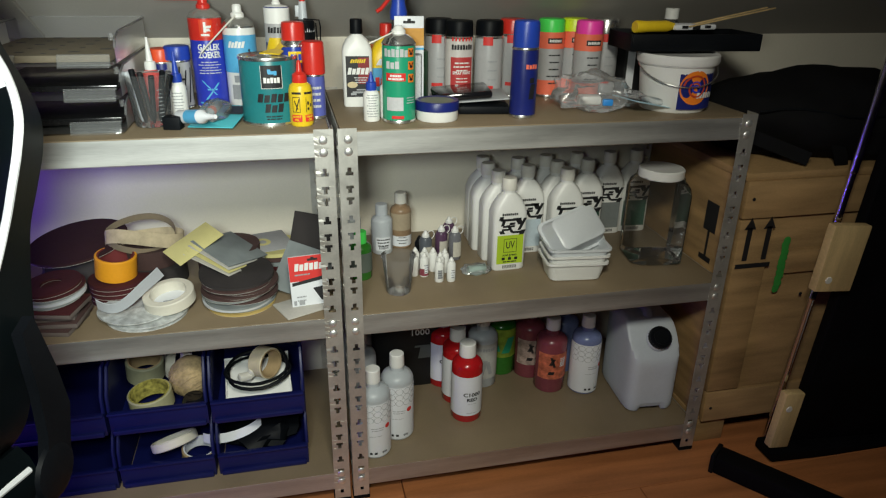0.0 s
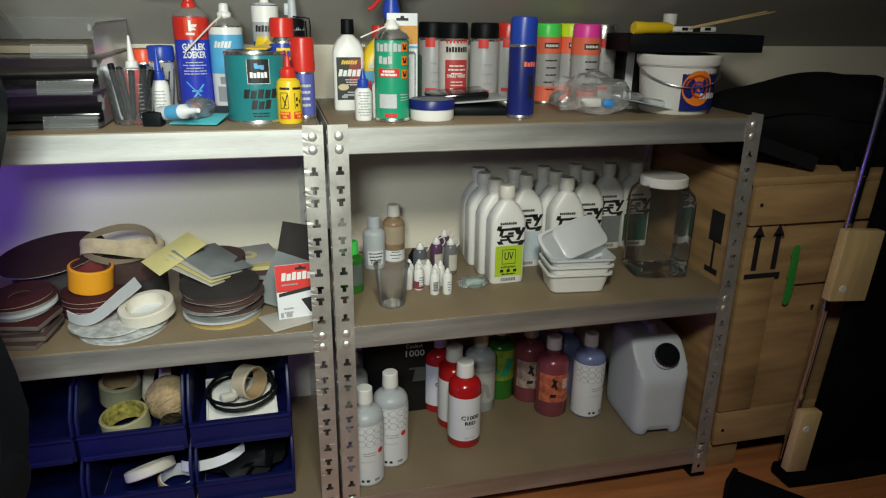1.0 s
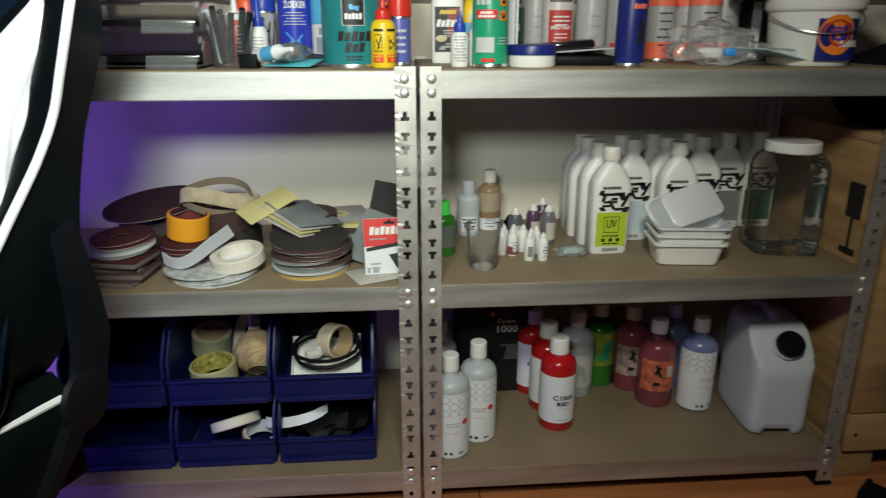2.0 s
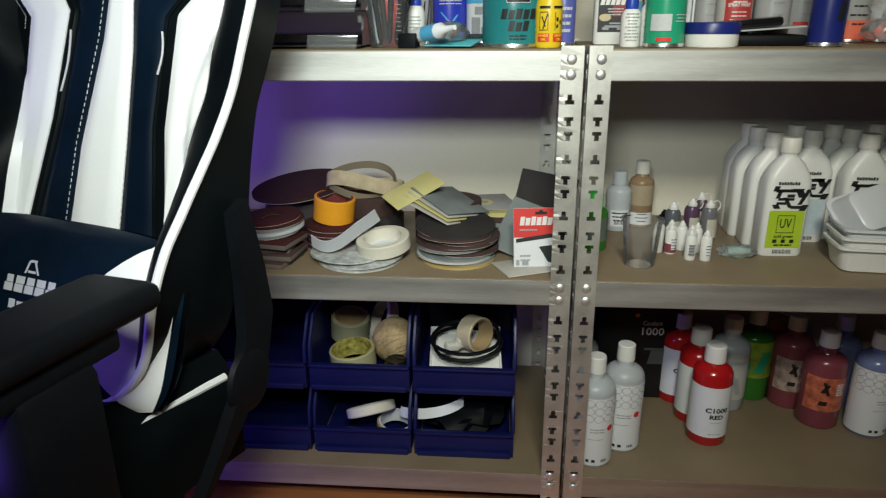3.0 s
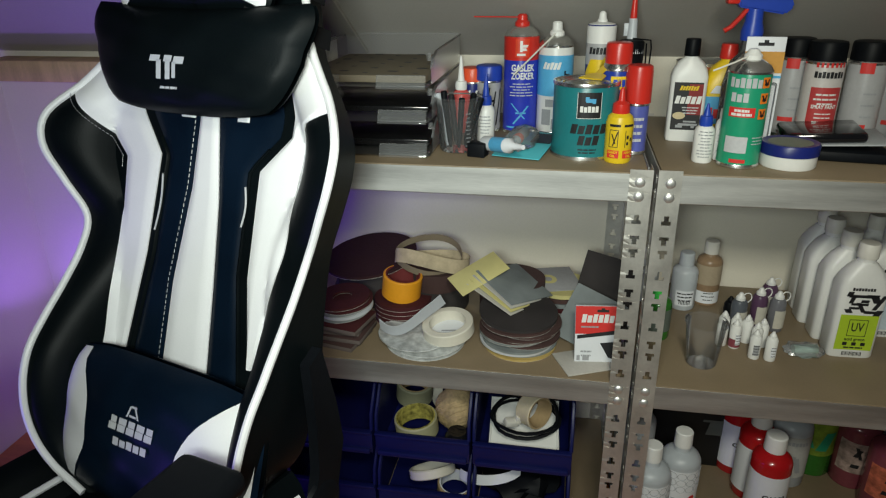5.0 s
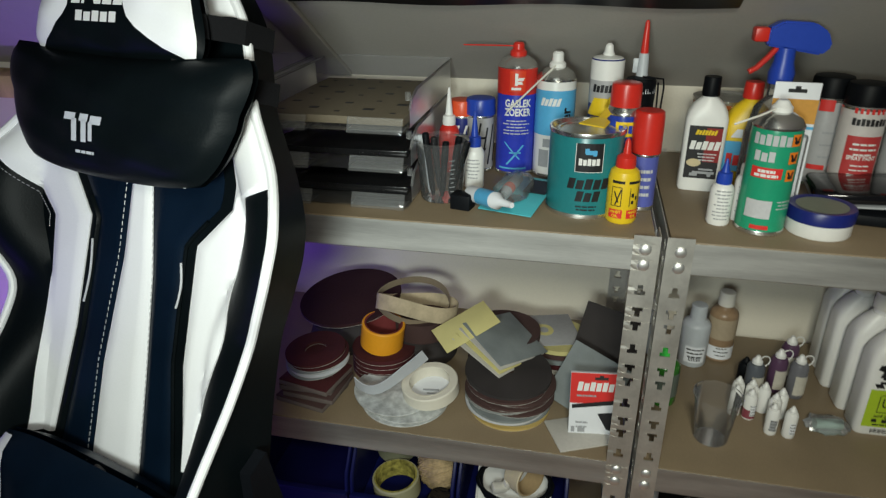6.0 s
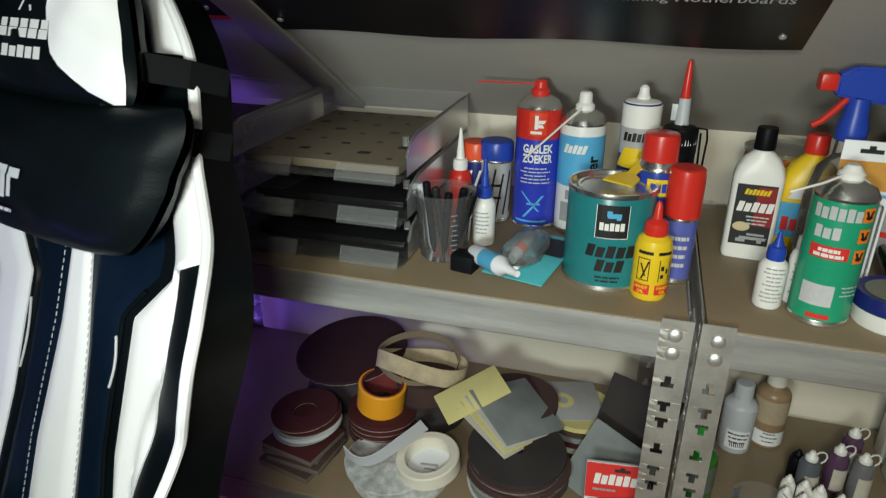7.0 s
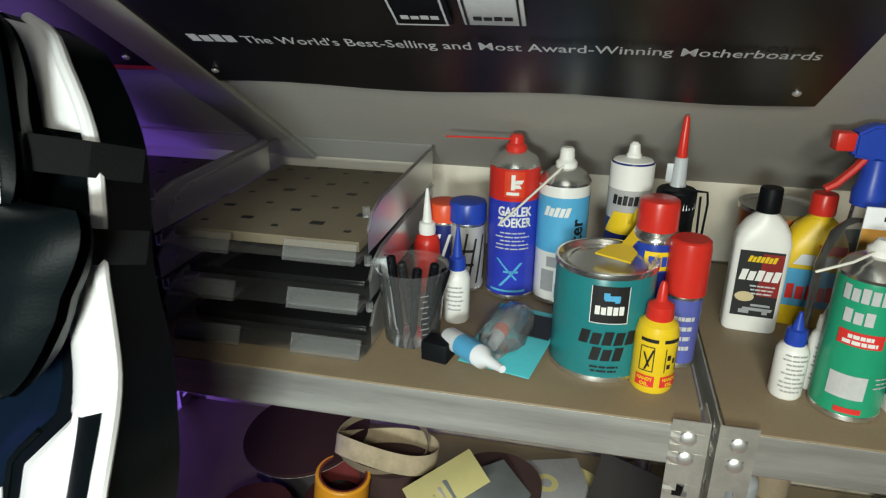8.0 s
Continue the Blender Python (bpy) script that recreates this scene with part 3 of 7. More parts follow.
        for e in (c_l(v) - 0.005, c_r(v) + 0.005):
            tube([back_point(e, v, 0.006), back_point(e, v + 0.005, 0.006)], 0.0006, 4, bm=st)
    for k in range(34):
        v = -0.02 + 0.003 * k
        tube([back_point(l_out(v) - 0.005, v, 0.006), back_point(l_out(v + 0.0018) - 0.005, v + 0.0018, 0.006)], 0.0005, 4, bm=st)
    tagged(part("stitching", st, GREYP, shell, "pale contrast stitching"), kind="stuff")
    for sg in (-1, 1):
        # white piping round the front edge
        part("piping", tube([back_point(sg * lerp_table(HALF, v), v, 0.003) for v in (-0.49 + 0.832 * k / 90 for k in range(91))], 0.0055, 10), LEATHW, shell, "white piping")
        # white upper corner of the frame, above the straps
        l, r = (lambda v: 0.58 * lerp_table(HALF, v), rim) if sg > 0 else (lambda v: -rim(v), lambda v: -0.58 * lerp_table(HALF, v))
        part("shoulder_panel", back_patch(l, r, 0.257, 0.336, 0.002), LEATHW, shell, "white panel at the top of the back")
        part("seam", tube([back_point(sg * (0.60 + 0.39 * k / 8) * lerp_table(HALF, 0.256), 0.252 + 0.003 * math.sin(k), 0.006) for k in range(9)], 0.0016, 6), CLOTH, shell)
        # straps of the head pillows go round the frame
        for v, tilt in ((0.225, 0.002), (0.190, -0.022)):
            pts = [back_point(sg * (0.10 + (lerp_table(HALF, v + tilt) + 0.002 - 0.10) * k / 8), v + tilt * k / 8, 0.062 - 0.050 * k / 8) for k in range(9)]
            pts.append(back_point(sg * (lerp_table(HALF, v + tilt) + 0.006), v + tilt, -0.03))
            part("strap", ribbon(pts, lambda q: Vector((0, 0.008, 0.024)), 0.0016), CLOTH, th, "black elastic strap")
    tilt_back = Matrix.Rotation(-LEAN_BACK, 4, "X")
    # head pillow
    f = cushion(0.34, 0.138, 0.080, taper=0.16, sag=0.014)
    hp = part("head_pillow", surf_patch(f, -1, 1, -1, 1, 32, 22, side=1, bm=surf_patch(f, -1, 1, -1, 1, 32, 22)), LEATH, th, "black leatherette head pillow with a small white emblem")
    hp.matrix_local = Matrix.Translation(back_point(0.016, 0.131, 0.048)) @ tilt_back
    em = rects([(-0.022, 0.010, 0.017, 0.008, 0.2), (-0.012, -0.012, 0.008, 0.024, -0.1), (0.0, 0.010, 0.013, 0.008, 0.2), (0.003, -0.012, 0.008, 0.024, -0.1), (0.018, 0.008, 0.017, 0.009, 0.2), (0.013, -0.010, 0.006, 0.020, -0.1)] + lines(1, 0.042, 0.003, 0.006, -0.024, 0.003, 3))
    tagged(part("emblem", shift(em, -0.006, -0.0420, -0.018), GREYSTRIP, hp, "white stitched emblem"), kind="stuff")
    # upper pillow
    f = cushion(0.225, 0.140, 0.062, puff=3.4, taper=-0.22)
    up = part("neck_pillow", surf_patch(f, -1, 1, -1, 1, 32, 22, side=1, bm=surf_patch(f, -1, 1, -1, 1, 32, 22)), LEATH, th, "black upper pillow with white sides and a blocky emblem")
    up.matrix_local = Matrix.Translation(back_point(0.010, 0.265, 0.052)) @ tilt_back
    side = lambda q: 0.30 + 0.62 * max(0.0, (-q - 0.10) / 0.9) ** 2
    part("side_panel", surf_patch(f, side, 0.975, -0.97, 0.97, lift=0.002), LEATHW, up, "white curved panel")
    part("side_panel", surf_patch(f, -0.975, lambda q: -0.40 - 0.5 * max(0.0, (-q - 0.10) / 0.9) ** 2, -0.97, 0.97, lift=0.002), LEATHW, up, "white curved panel")
    tagged(part("emblem", shift(rects(slit_blocks(5, 0.080, 0.017, 0.0, -0.008) + mark(5, 0.064, 0.011, 0.0, -0.026, 0) + [(-0.008, 0.016, 0.003, 0.014, 0.7), (0.010, 0.016, 0.003, 0.014, -0.3), (0.004, 0.028, 0.010, 0.003)]), 0.0, -0.0325, -0.010), WHITE, up, "white emblem of plain blocks"), kind="stuff")
    # lumbar pillow
    f = cushion(0.345, 0.215, 0.10, puff=3.2)
    lp = part("lumbar_pillow", surf_patch(f, -1, 1, -1, 1, 32, 22, side=1, bm=surf_patch(f, -1, 1, -1, 1, 32, 22)), LEATHN, th, "navy lumbar pillow with white rounded ends")
    lp.matrix_local = Matrix.Translation(back_point(0.018, -0.385, 0.050)) @ tilt_back @ Matrix.Rotation(radians(3), 4, "Y")
    part("end_panel", surf_patch(f, lambda q: 0.40 + 0.50 * q * q, 0.985, -0.98, 0.98, lift=0.002), LEATHW, lp, "white curved end panel")
    part("end_panel", surf_patch(f, -0.985, lambda q: -0.53 - 0.34 * q * q, -0.98, 0.98, lift=0.002), LEATHW, lp, "white curved end panel")
    tagged(part("emblem", shift(rects(slit_blocks(5, 0.080, 0.020, 0, 0.002) + mark(5, 0.062, 0.011, 0.002, -0.018, 0) + [(-0.008, 0.026, 0.003, 0.016, 0.4), (0.012, 0.026, 0.003, 0.016, -0.4), (0.004, 0.040, 0.010, 0.003), (0.002, 0.027, 0.012, 0.003)]), -0.008, -0.0525, 0.016), SILVERTXT, lp, "white emblem of plain blocks"), kind="stuff")
    # seat, turned a little on its column
    turn = Matrix.Translation((0, -0.10, 0)) @ Matrix.Rotation(radians(-12), 4, "Z") @ Matrix.Translation((0, 0.10, 0))
    bm = bmesh.new()
    n = 26
    g = []
    for j in range(n + 1):
        y = -0.06 - 0.50 * j / n
        row = []
        for i in range(n + 1):
            s = 2 * i / n - 1
            k = max(0, abs(s) - 0.56) / 0.44
            e = (j / n) ** 6
            row.append(bm.verts.new((0.215 * s * (1 - 0.08 * e) - 0.025, y, 0.462 + 0.065 * math.sin(k * math.pi * 0.75) - 0.05 * e - 0.05 * k ** 6)))
        g.append(row)
    for j in range(n):
        for i in range(n):
            bm.faces.new((g[j][i], g[j + 1][i], g[j + 1][i + 1], g[j][i + 1]))
    ext = bmesh.ops.extrude_face_region(bm, geom=bm.faces[:])
    for v in ext["geom"]:
        if isinstance(v, bmesh.types.BMVert):
            v.co.z = 0.375
    bm.transform(turn)
    seat = part("seat", bm, LEATH, th, "black leatherette seat with white piping")
    for sg in (-1, 1):
        for x, z, drop in ((0.128, 0.494, 0.03), (0.203, 0.492, 0.05)):
            part("piping", tube([turn @ Vector((sg * (x - 0.006 * math.sin(k * 0.22)) - 0.025, -0.07 - 0.46 * k / 16, z - drop * (k / 16) ** 4)) for k in range(17)], 0.0055), LEATHW, seat, "white piping")
    # recliner brackets and arms
    for sg in (-1, 1):
        br = part("recliner_bracket", ribbon([(sg * 0.198, -0.095, 0.715), (sg * 0.204, -0.100, 0.62), (sg * 0.212, -0.115, 0.56), (sg * 0.214, -0.140, 0.50), (sg * 0.212, -0.190, 0.44), (sg * 0.21, -0.25, 0.38)], lambda q: Vector((0, 0.03 + 0.035 * math.sin(math.pi * q), 0.012)), 0.016 * sg), BLACK, th, "black bracket cover")
        part("hinge_cover", lathe([(0, 0.012), (0.03, 0.011), (0.042, 0.006), (0.045, 0)], 24, m=Matrix.Translation((sg * 0.222, -0.115, 0.50)) @ Matrix.Rotation(sg * math.pi / 2, 4, "Y")), BLACK, br)
        arm = part("armrest", box(0.092, 0.275, 0.030, (sg * 0.208, -0.408, 0.670), 0.013, seg=3), BLACK, th, "black soft plastic arm pad")
        part("arm_post", box(0.052, 0.085, 0.27, (sg * 0.225, -0.40, 0.385), 0.012), BLACK, arm)
        part("arm_bracket", box(0.12, 0.07, 0.03, (sg * 0.19, -0.39, 0.345), 0.006), BLACK, arm)
        part("arm_slider", box(0.066, 0.15, 0.025, (sg * 0.212, -0.40, 0.648), 0.006), BLACK, arm)
    part("seat_plate", box(0.30, 0.26, 0.05, (0, -0.30, 0.325), 0.01), BLACK, th)
    part("gas_lift", lathe([(0, 0.08), (0.03, 0.08), (0.03, 0.2), (0.022, 0.2), (0.022, 0.33), (0, 0.33)], 20, m=Matrix.Translation((0, -0.30, 0))), BLACK, th)
    for k in range(5):
        a = radians(72 * k + 20)
        d = Vector((math.cos(a), math.sin(a), 0))
        c = Vector((0, -0.30, 0))
        leg = part("base_leg", tube([c + d * 0.03 + Vector((0, 0, 0.105)), c + d * 0.15 + Vector((0, 0, 0.098)), c + d * 0.30 + Vector((0, 0, 0.072))], 0.024, 8, flat=0.8), BLACK, th)
        part("castor", lathe([(0, -0.02), (0.024, -0.02), (0.029, -0.012), (0.029, 0.012), (0.024, 0.02), (0, 0.02)], 18, m=Matrix.Translation(c + d * 0.30 + Vector((0, 0, 0.0295))) @ Matrix.Rotation(a, 4, "Z") @ Matrix.Rotation(math.pi / 2, 4, "X")), BLACK, leg)
    return th


gaming_chair()


# ---- crate, bag and black frame beside the rack ----
def crate():
    th = thing("wooden_crate", pose(0.925, 0.02, 0), "plywood shipping crate with black handling marks and a green stroke", "crate")
    W, D, H0, H1 = 0.78, 0.44, 0.078, 0.742
    part("front_panel", box(W - 0.02, 0.012, H1 - H0, (W / 2, 0.008, H0), 0.001), PLY, th)
    part("side_panel", box(0.012, D - 0.03, H1 - H0, (0.006, D / 2, H0), 0.001), PLY, th)
    part("side_panel", box(0.012, D - 0.03, H1 - H0, (W - 0.006, D / 2, H0), 0.001), PLY, th)
    part("lid", box(W + 0.004, D, 0.018, (W / 2, D / 2 - 0.004, H1), 0.002), PLY, th)
    for z in (H0, H1 - 0.09):
        part("batten", box(W, 0.014, 0.09, (W / 2, -0.005, z), 0.002), PINE if z < 0 else PLY, th)
    for x in (0.045, 0.42):
        part("batten", box(0.09, 0.013, H1 - H0 - 0.19, (x, -0.005, H0 + 0.095), 0.002), PLY, th)
    part("batten", box(0.20, 0.014, 0.06, (0.25, -0.004, 0.50), 0.002), PLY, th)
    for x in (0.04, 0.38, 0.72):
        part("skid", box(0.09, D - 0.02, H0 - 0.001, (x, D / 2 - 0.006, 0), 0.002), PLY, th)
    mk = []
    for x in (0.014, 0.066):
        mk += [(x, 0.545, 0.014, 0.085)]
    bm = rects(mk)
    for x in (0.014, 0.066):
        bm.faces.new([bm.verts.new(p) for p in ((x - 0.016, -0.0006, 0.625), (x + 0.016, -0.0006, 0.625), (x, -0.0006, 0.655))])
    rects([(0.04, 0.525, 0.095, 0.012)], bm)
    part("handling_mark", shift(bm, 0.012, -0.0125), INK, th, "black upright arrows")
    g = rects([(0, 0, 0.05, 0.014), (0, 0.014, 0.009, 0.07), (0, 0.08, 0.05, 0.075)])
    g.transform(Matrix.Translation((-0.001, 0.10, 0.50)) @ Matrix.Rotation(-math.pi / 2, 4, "Z"))
    part("handling_mark", g, INK, th, "black glass symbol")
    rnd = random.Random(4)
    gm = bmesh.new()
    for k in range(26):
        z = 0.46 + 0.13 * k / 25
        lathe([(0, 0.0006), (rnd.uniform(0.006, 0.009), 0.0003), (0.010, 0)], 10, m=Matrix.Translation((0.135 + rnd.uniform(-0.003, 0.003), -0.0122, z)) @ Matrix.Rotation(math.pi / 2, 4, "X"), bm=gm)
    part("paint_stroke", gm, mat("green spray paint", (0.03, 0.26, 0.04), 0.8, var=0.2), th, "bright green paint stroke")
    for x, z in ((0.02, 0.70), (0.75, 0.70), (0.02, 0.12), (0.21, 0.44), (0.42, 0.70), (0.42, 0.12)):
        part("nail", lathe([(0, 0.002), (0.004, 0.0015), (0.0045, 0)], 8, m=Matrix.Translation((x, -0.012, z)) @ Matrix.Rotation(math.pi / 2, 4, "X")), INK, th)


crate()


def backpack():
    th = thing("backpack", pose(1.25, 0.22, 0.761, 0, 0, -6), "slumped black cloth backpack lying on the wooden crate", "backpack")
    bm = bmesh.new()
    bmesh.ops.create_icosphere(bm, subdivisions=4, radius=1)
    for v in bm.verts:
        p = v.co.copy()
        n = noise.noise(p * 1.6) * 0.16 + noise.noise(p * 4.5) * 0.06
        v.co = Vector((p.x * 0.31 * (1 + n), p.y * 0.19 * (1 + n), max(-0.62, p.z + 0.25 * p.x * -0.3) * 0.125 * (1 + n * 1.2) + 0.078))
    part("body", bm, CLOTH, th)
    part("strap", ribbon([(-0.10 + 0.010 * k, -0.16 - 0.03 * math.sin(k * 0.5), 0.09 - 0.022 * k) for k in range(9)], Vector((0.034, 0.004, 0.004)), 0.004), CLOTH, th, "hanging black webbing strap")
    part("strap", ribbon([(-0.30 + 0.02 * k, -0.10 - 0.012 * k, 0.06 - 0.007 * k) for k in range(9)], Vector((0.01, 0.0, 0.03)), 0.005), CLOTH, th)
    part("carry_loop", tube([(0.18 + 0.09 * math.sin(math.pi * k / 10) * 0.4 + 0.012 * k, -0.02, 0.14 + 0.035 * math.sin(math.pi * k / 10) - 0.011 * k) for k in range(11)], 0.007), CLOTH, th)
    part("zip", tube([(-0.25 + 0.05 * k, -0.15 - 0.03 * math.sin(math.pi * k / 10), 0.12 + 0.01 * math.sin(k)) for k in range(11)], 0.003), BLACK, th)


backpack()


def black_frame():
    th = thing("black_display_frame", pose(1.122, -0.075, 0.004, 0, 4.2, 0), "tall matte black frame with steel tube and plywood blocks", "display frame")
    part("panel", box(0.50, 0.03, 1.18, (0.28, 0.03, 0.03), 0.004), PANEL, th)
    part("base_bar", box(0.58, 0.07, 0.03, (0.24, 0.01, 0.0), 0.006), PANEL, th)
    tb = part("tube", lathe([(0.0, 0.0), (0.0085, 0.0), (0.0085, 0.40), (0.0095, 0.402), (0.0095, 0.41), (0.0085, 0.412), (0.0085, 0.72), (0.010, 0.722), (0.010, 1.05), (0, 1.05)], 20, m=Matrix.Translation((-0.035, 0.03, 0.045))), mat("polished steel tube", (0.6, 0.6, 0.62), 0.14, 1.0, var=0.05), th, "polished steel tube")
    for z, w, h in ((0.49, 0.10, 0.165), (0.04, 0.055, 0.165)):
        bl = part("plywood_block", box(w, 0.024, h, (-0.035 + w / 2 - 0.045 + (0.02 if z < 0.2 else 0), -0.005, z), 0.003), PINE, th, "pale plywood block with a screw hole")
        part("screw", lathe([(0, 0.002), (0.008, 0.0018), (0.009, 0)], 14, m=Matrix.Translation((-0.052 + (0.012 if z < 0.2 else 0), -0.017, z + (0.12 if z < 0.2 else 0.03))) @ Matrix.Rotation(math.pi / 2, 4, "X")), OFFW, bl)
    for z in (0.30, 0.42, 0.22):
        part("clip", box(0.006, 0.006, 0.02, (0.08, 0.032, z), 0.001), OFFW, th)


black_frame()
fb = thing("black_floor_beam", pose(0.945, -0.10, 0.001, 0, 0, -52), "matte black beam lying on the floor beside the rack", "beam")
part("beam_body", box(0.46, 0.06, 0.05, (0.20, 0, 0), 0.006), PANEL, fb)
part("end_cap", box(0.012, 0.064, 0.054, (-0.033, 0, -0.001), 0.003), BLACK, fb)
wb = thing("white_case", pose(1.36, -0.45, 0, 0, 0, -8), "white rounded plastic case on the floor", "case")
part("case_body", box(0.34, 0.26, 0.055, (0, 0, 0), 0.02, seg=4), WHITE, wb)
part("lid_seam", box(0.343, 0.263, 0.003, (0, 0, 0.03), 0.001), GREYT, wb)


# ---- blue bins ----
def bin_box(x, z, w, label):
    th = thing("storage_bin", pose(x, 0.052, z), label, "storage bin", "blue bins")
    D, H = 0.30, 0.142
    part("base", box(w - 0.012, D, 0.003, (w / 2, D / 2, 0)), BIN, th)
    for sx in (0.0, w - 0.004):
        bm = bmesh.new()
        pr = [(0, 0), (D, 0), (D, H), (0.045, H), (0.006, 0.092), (0, 0.05)]
        a, b = [bm.verts.new((sx, y, q)) for y, q in pr], [bm.verts.new((sx + 0.004, y, q)) for y, q in pr]
        bm.faces.new(a)
        bm.faces.new(b[::-1])
        for i in range(len(pr)):
            bm.faces.new((a[i], b[i], b[(i + 1) % len(pr)], a[(i + 1) % len(pr)]))
        part("side_wall", bm, BIN, th, smooth=False)
        part("rim", tube([(sx + 0.002, 0.002, 0.055), (sx + 0.002, 0.007, 0.093), (sx + 0.002, 0.045, H), (sx + 0.002, D, H)], 0.004, 6), BIN, th)
    part("front_wall", box(w, 0.004, 0.055, (w / 2, 0, 0), 0.001), BIN, th)
    part("front_lip", box(w, 0.014, 0.006, (w / 2, -0.004, 0.052), 0.002), BIN, th)
    part("foot_lip", box(w - 0.01, 0.012, 0.012, (w / 2, -0.003, 0.0), 0.003), BIN, th)
    part("rear_wall", box(w, 0.004, H, (w / 2, D, 0)), BIN, th)
    return th


L1 = "dark blue plastic stacking bin holding tape rolls and bits"
for bx in (-0.718, -0.508, -0.298):
    bin_box(bx, B, 0.203, L1)
    bin_box(bx, B + 0.146, 0.203, "dark blue plastic stacking bin set on another bin")


def ring(name, at, r, ri, h, material, label, core=KRAFT, tilt=(0, 0, 0), cat="tape roll"):
    th = thing(name, pose(*at, *tilt), label, cat, "tape rolls")
    part("tape", lathe([(ri + 0.003, 0), (r - 0.002, 0), (r, 0.002), (r, h - 0.002), (r - 0.002, h), (ri + 0.003, h)], 40), material, th)
    part("core", lathe([(ri, 0.0), (ri, h), (ri + 0.0032, h + 0.0005), (ri + 0.0032, -0.0002), (ri, 0.0)], 40), core, th)
    return th


BZ = B + 0.005
# lower bins
ring("tape_roll", (-0.395, 0.105, BZ + 0.052), 0.052, 0.046, 0.020, TAPEW, "cream tape roll leaning inside a blue bin", TAPEW, (-26, -16, 0))
ring("tape_roll", (-0.345, 0.102, BZ + 0.014), 0.040, 0.033, 0.030, KRAFT, "brown tape roll in a blue bin", PAPERW, (6, 4, 0))
th = thing("black_pouch", pose(-0.20, 0.16, BZ), "crumpled black plastic pouch in a blue bin", "pouch")
bm = bmesh.new()
bmesh.ops.create_icosphere(bm, subdivisions=3, radius=1)
for v in bm.verts:
    n = 1 + 0.35 * noise.noise(v.co * 2.3)
    v.co = Vector((v.co.x * 0.085 * n, v.co.y * 0.09 * n, max(-0.9, v.co.z) * 0.042 * n + 0.043))
part("pouch_skin", bm, BLACK, th)
th = thing("paper_tape_strip", pose(-0.215, 0.10, BZ + 0.062), "curled white measuring strip in a blue bin", "strip")
part("strip", ribbon([(0.075 * math.sin(a) - 0.05, 0.03 - 0.05 * math.cos(a), 0.015 * a) for a in (0.25 * k - 1.2 for k in range(10))], Vector((0, 0.012, 0.018)), 0.0006), PAPERW, th)
# upper bins
UZ = B + 0.146 + 0.005
ring("tape_roll", (-0.428, 0.106, UZ + 0.022), 0.047, 0.040, 0.040, mat("olive cream tape", (0.42, 0.40, 0.24), 0.6), "olive cream tape roll with a patterned core in a blue bin", mat("olive net core", (0.34, 0.30, 0.07), 0.6, var=0.6, scale=90), (4, -4, 0))
ring("tape_roll", (-0.455, 0.200, UZ + 0.045), 0.042, 0.034, 0.05, mat("olive green tape", (0.26, 0.26, 0.17), 0.6), "olive green tape roll in a blue bin", KRAFT, (10, 6, 0))
ring("tape_roll", (-0.372, 0.215, UZ + 0.070), 0.052, 0.042, 0.024, TAPEW, "cream tape roll standing in a blue bin", TAPEW, (62, -30, -50))
th = thing("twine_ball", pose(-0.348, 0.150, UZ + 0.060), "ball of straw-coloured sisal twine in a blue bin", "twine")
bm = bmesh.new()
bmesh.ops.create_uvsphere(bm, u_segments=24, v_segments=14, radius=1, matrix=Matrix.Diagonal((0.046, 0.046, 0.05, 1)))
part("twine_core", bm, TWINE, th)
rnd = random.Random(8)
for q in range(3):
    m = Euler((rnd.uniform(0, 3), rnd.uniform(0, 3), rnd.uniform(0, 3))).to_matrix()
    part("twine_winding", tube([m @ Vector((0.047 * math.cos(k * 0.25) * math.cos(0.9 * math.sin(k * 0.023)), 0.047 * math.sin(k * 0.25) * math.cos(0.9 * math.sin(k * 0.023)), 0.047 * math.sin(0.9 * math.sin(k * 0.023)))) for k in range(300)], 0.0016, 5), TWINE, th)
th = thing("black_jar", pose(-0.336, 0.084, UZ), "small black glossy jar with a steel band in a blue bin", "jar")
part("jar_body", lathe([(0, 0), (0.024, 0), (0.026, 0.004), (0.026, 0.04), (0.02, 0.05), (0, 0.05)], 24), mat("black gloss", (0.008, 0.008, 0.01), 0.1), th)
part("band", lathe([(0.0265, 0.02), (0.0265, 0.028)], 24), SILVER, th)
th = thing("white_tray", pose(-0.197, 0.130, UZ + 0.040, 24, 0, 3), "shallow white plastic tray tilted in a blue bin", "tray")
part("tray_floor", box(0.140, 0.115, 0.003, (0, 0, 0), 0.001), WHITE, th)
part("tray_rim", tube([(0.072, -0.060, 0.016), (0.072, 0.060, 0.016), (-0.072, 0.060, 0.016), (-0.072, -0.060, 0.016)], 0.003, 6, closed=True), WHITE, th)
for a, b, c, d in ((0.140, 0.003, 0, -0.058), (0.140, 0.003, 0, 0.058), (0.003, 0.115, -0.071, 0), (0.003, 0.115, 0.071, 0)):
    part("tray_wall", box(a, b, 0.016, (c, d, 0)), WHITE, th)
th = thing("coiled_cable", pose(-0.195, 0.130, UZ + 0.050, 22, 0, 0), "loosely coiled black cable on the white tray", "cable")
part("cable", tube([((0.070 + 0.004 * math.sin(k)) * math.cos(k * 0.3), 0.050 * math.sin(k * 0.3), 0.012 + 0.0009 * k) for k in range(46)], 0.0040, 6), BLACK, th)
ring("tape_roll", (-0.192, 0.135, UZ + 0.092), 0.036, 0.031, 0.038, mat("cream paper tape", (0.66, 0.58, 0.40), 0.6), "cream paper tape roll standing on the white tray", KRAFT, (84, 0, 48))
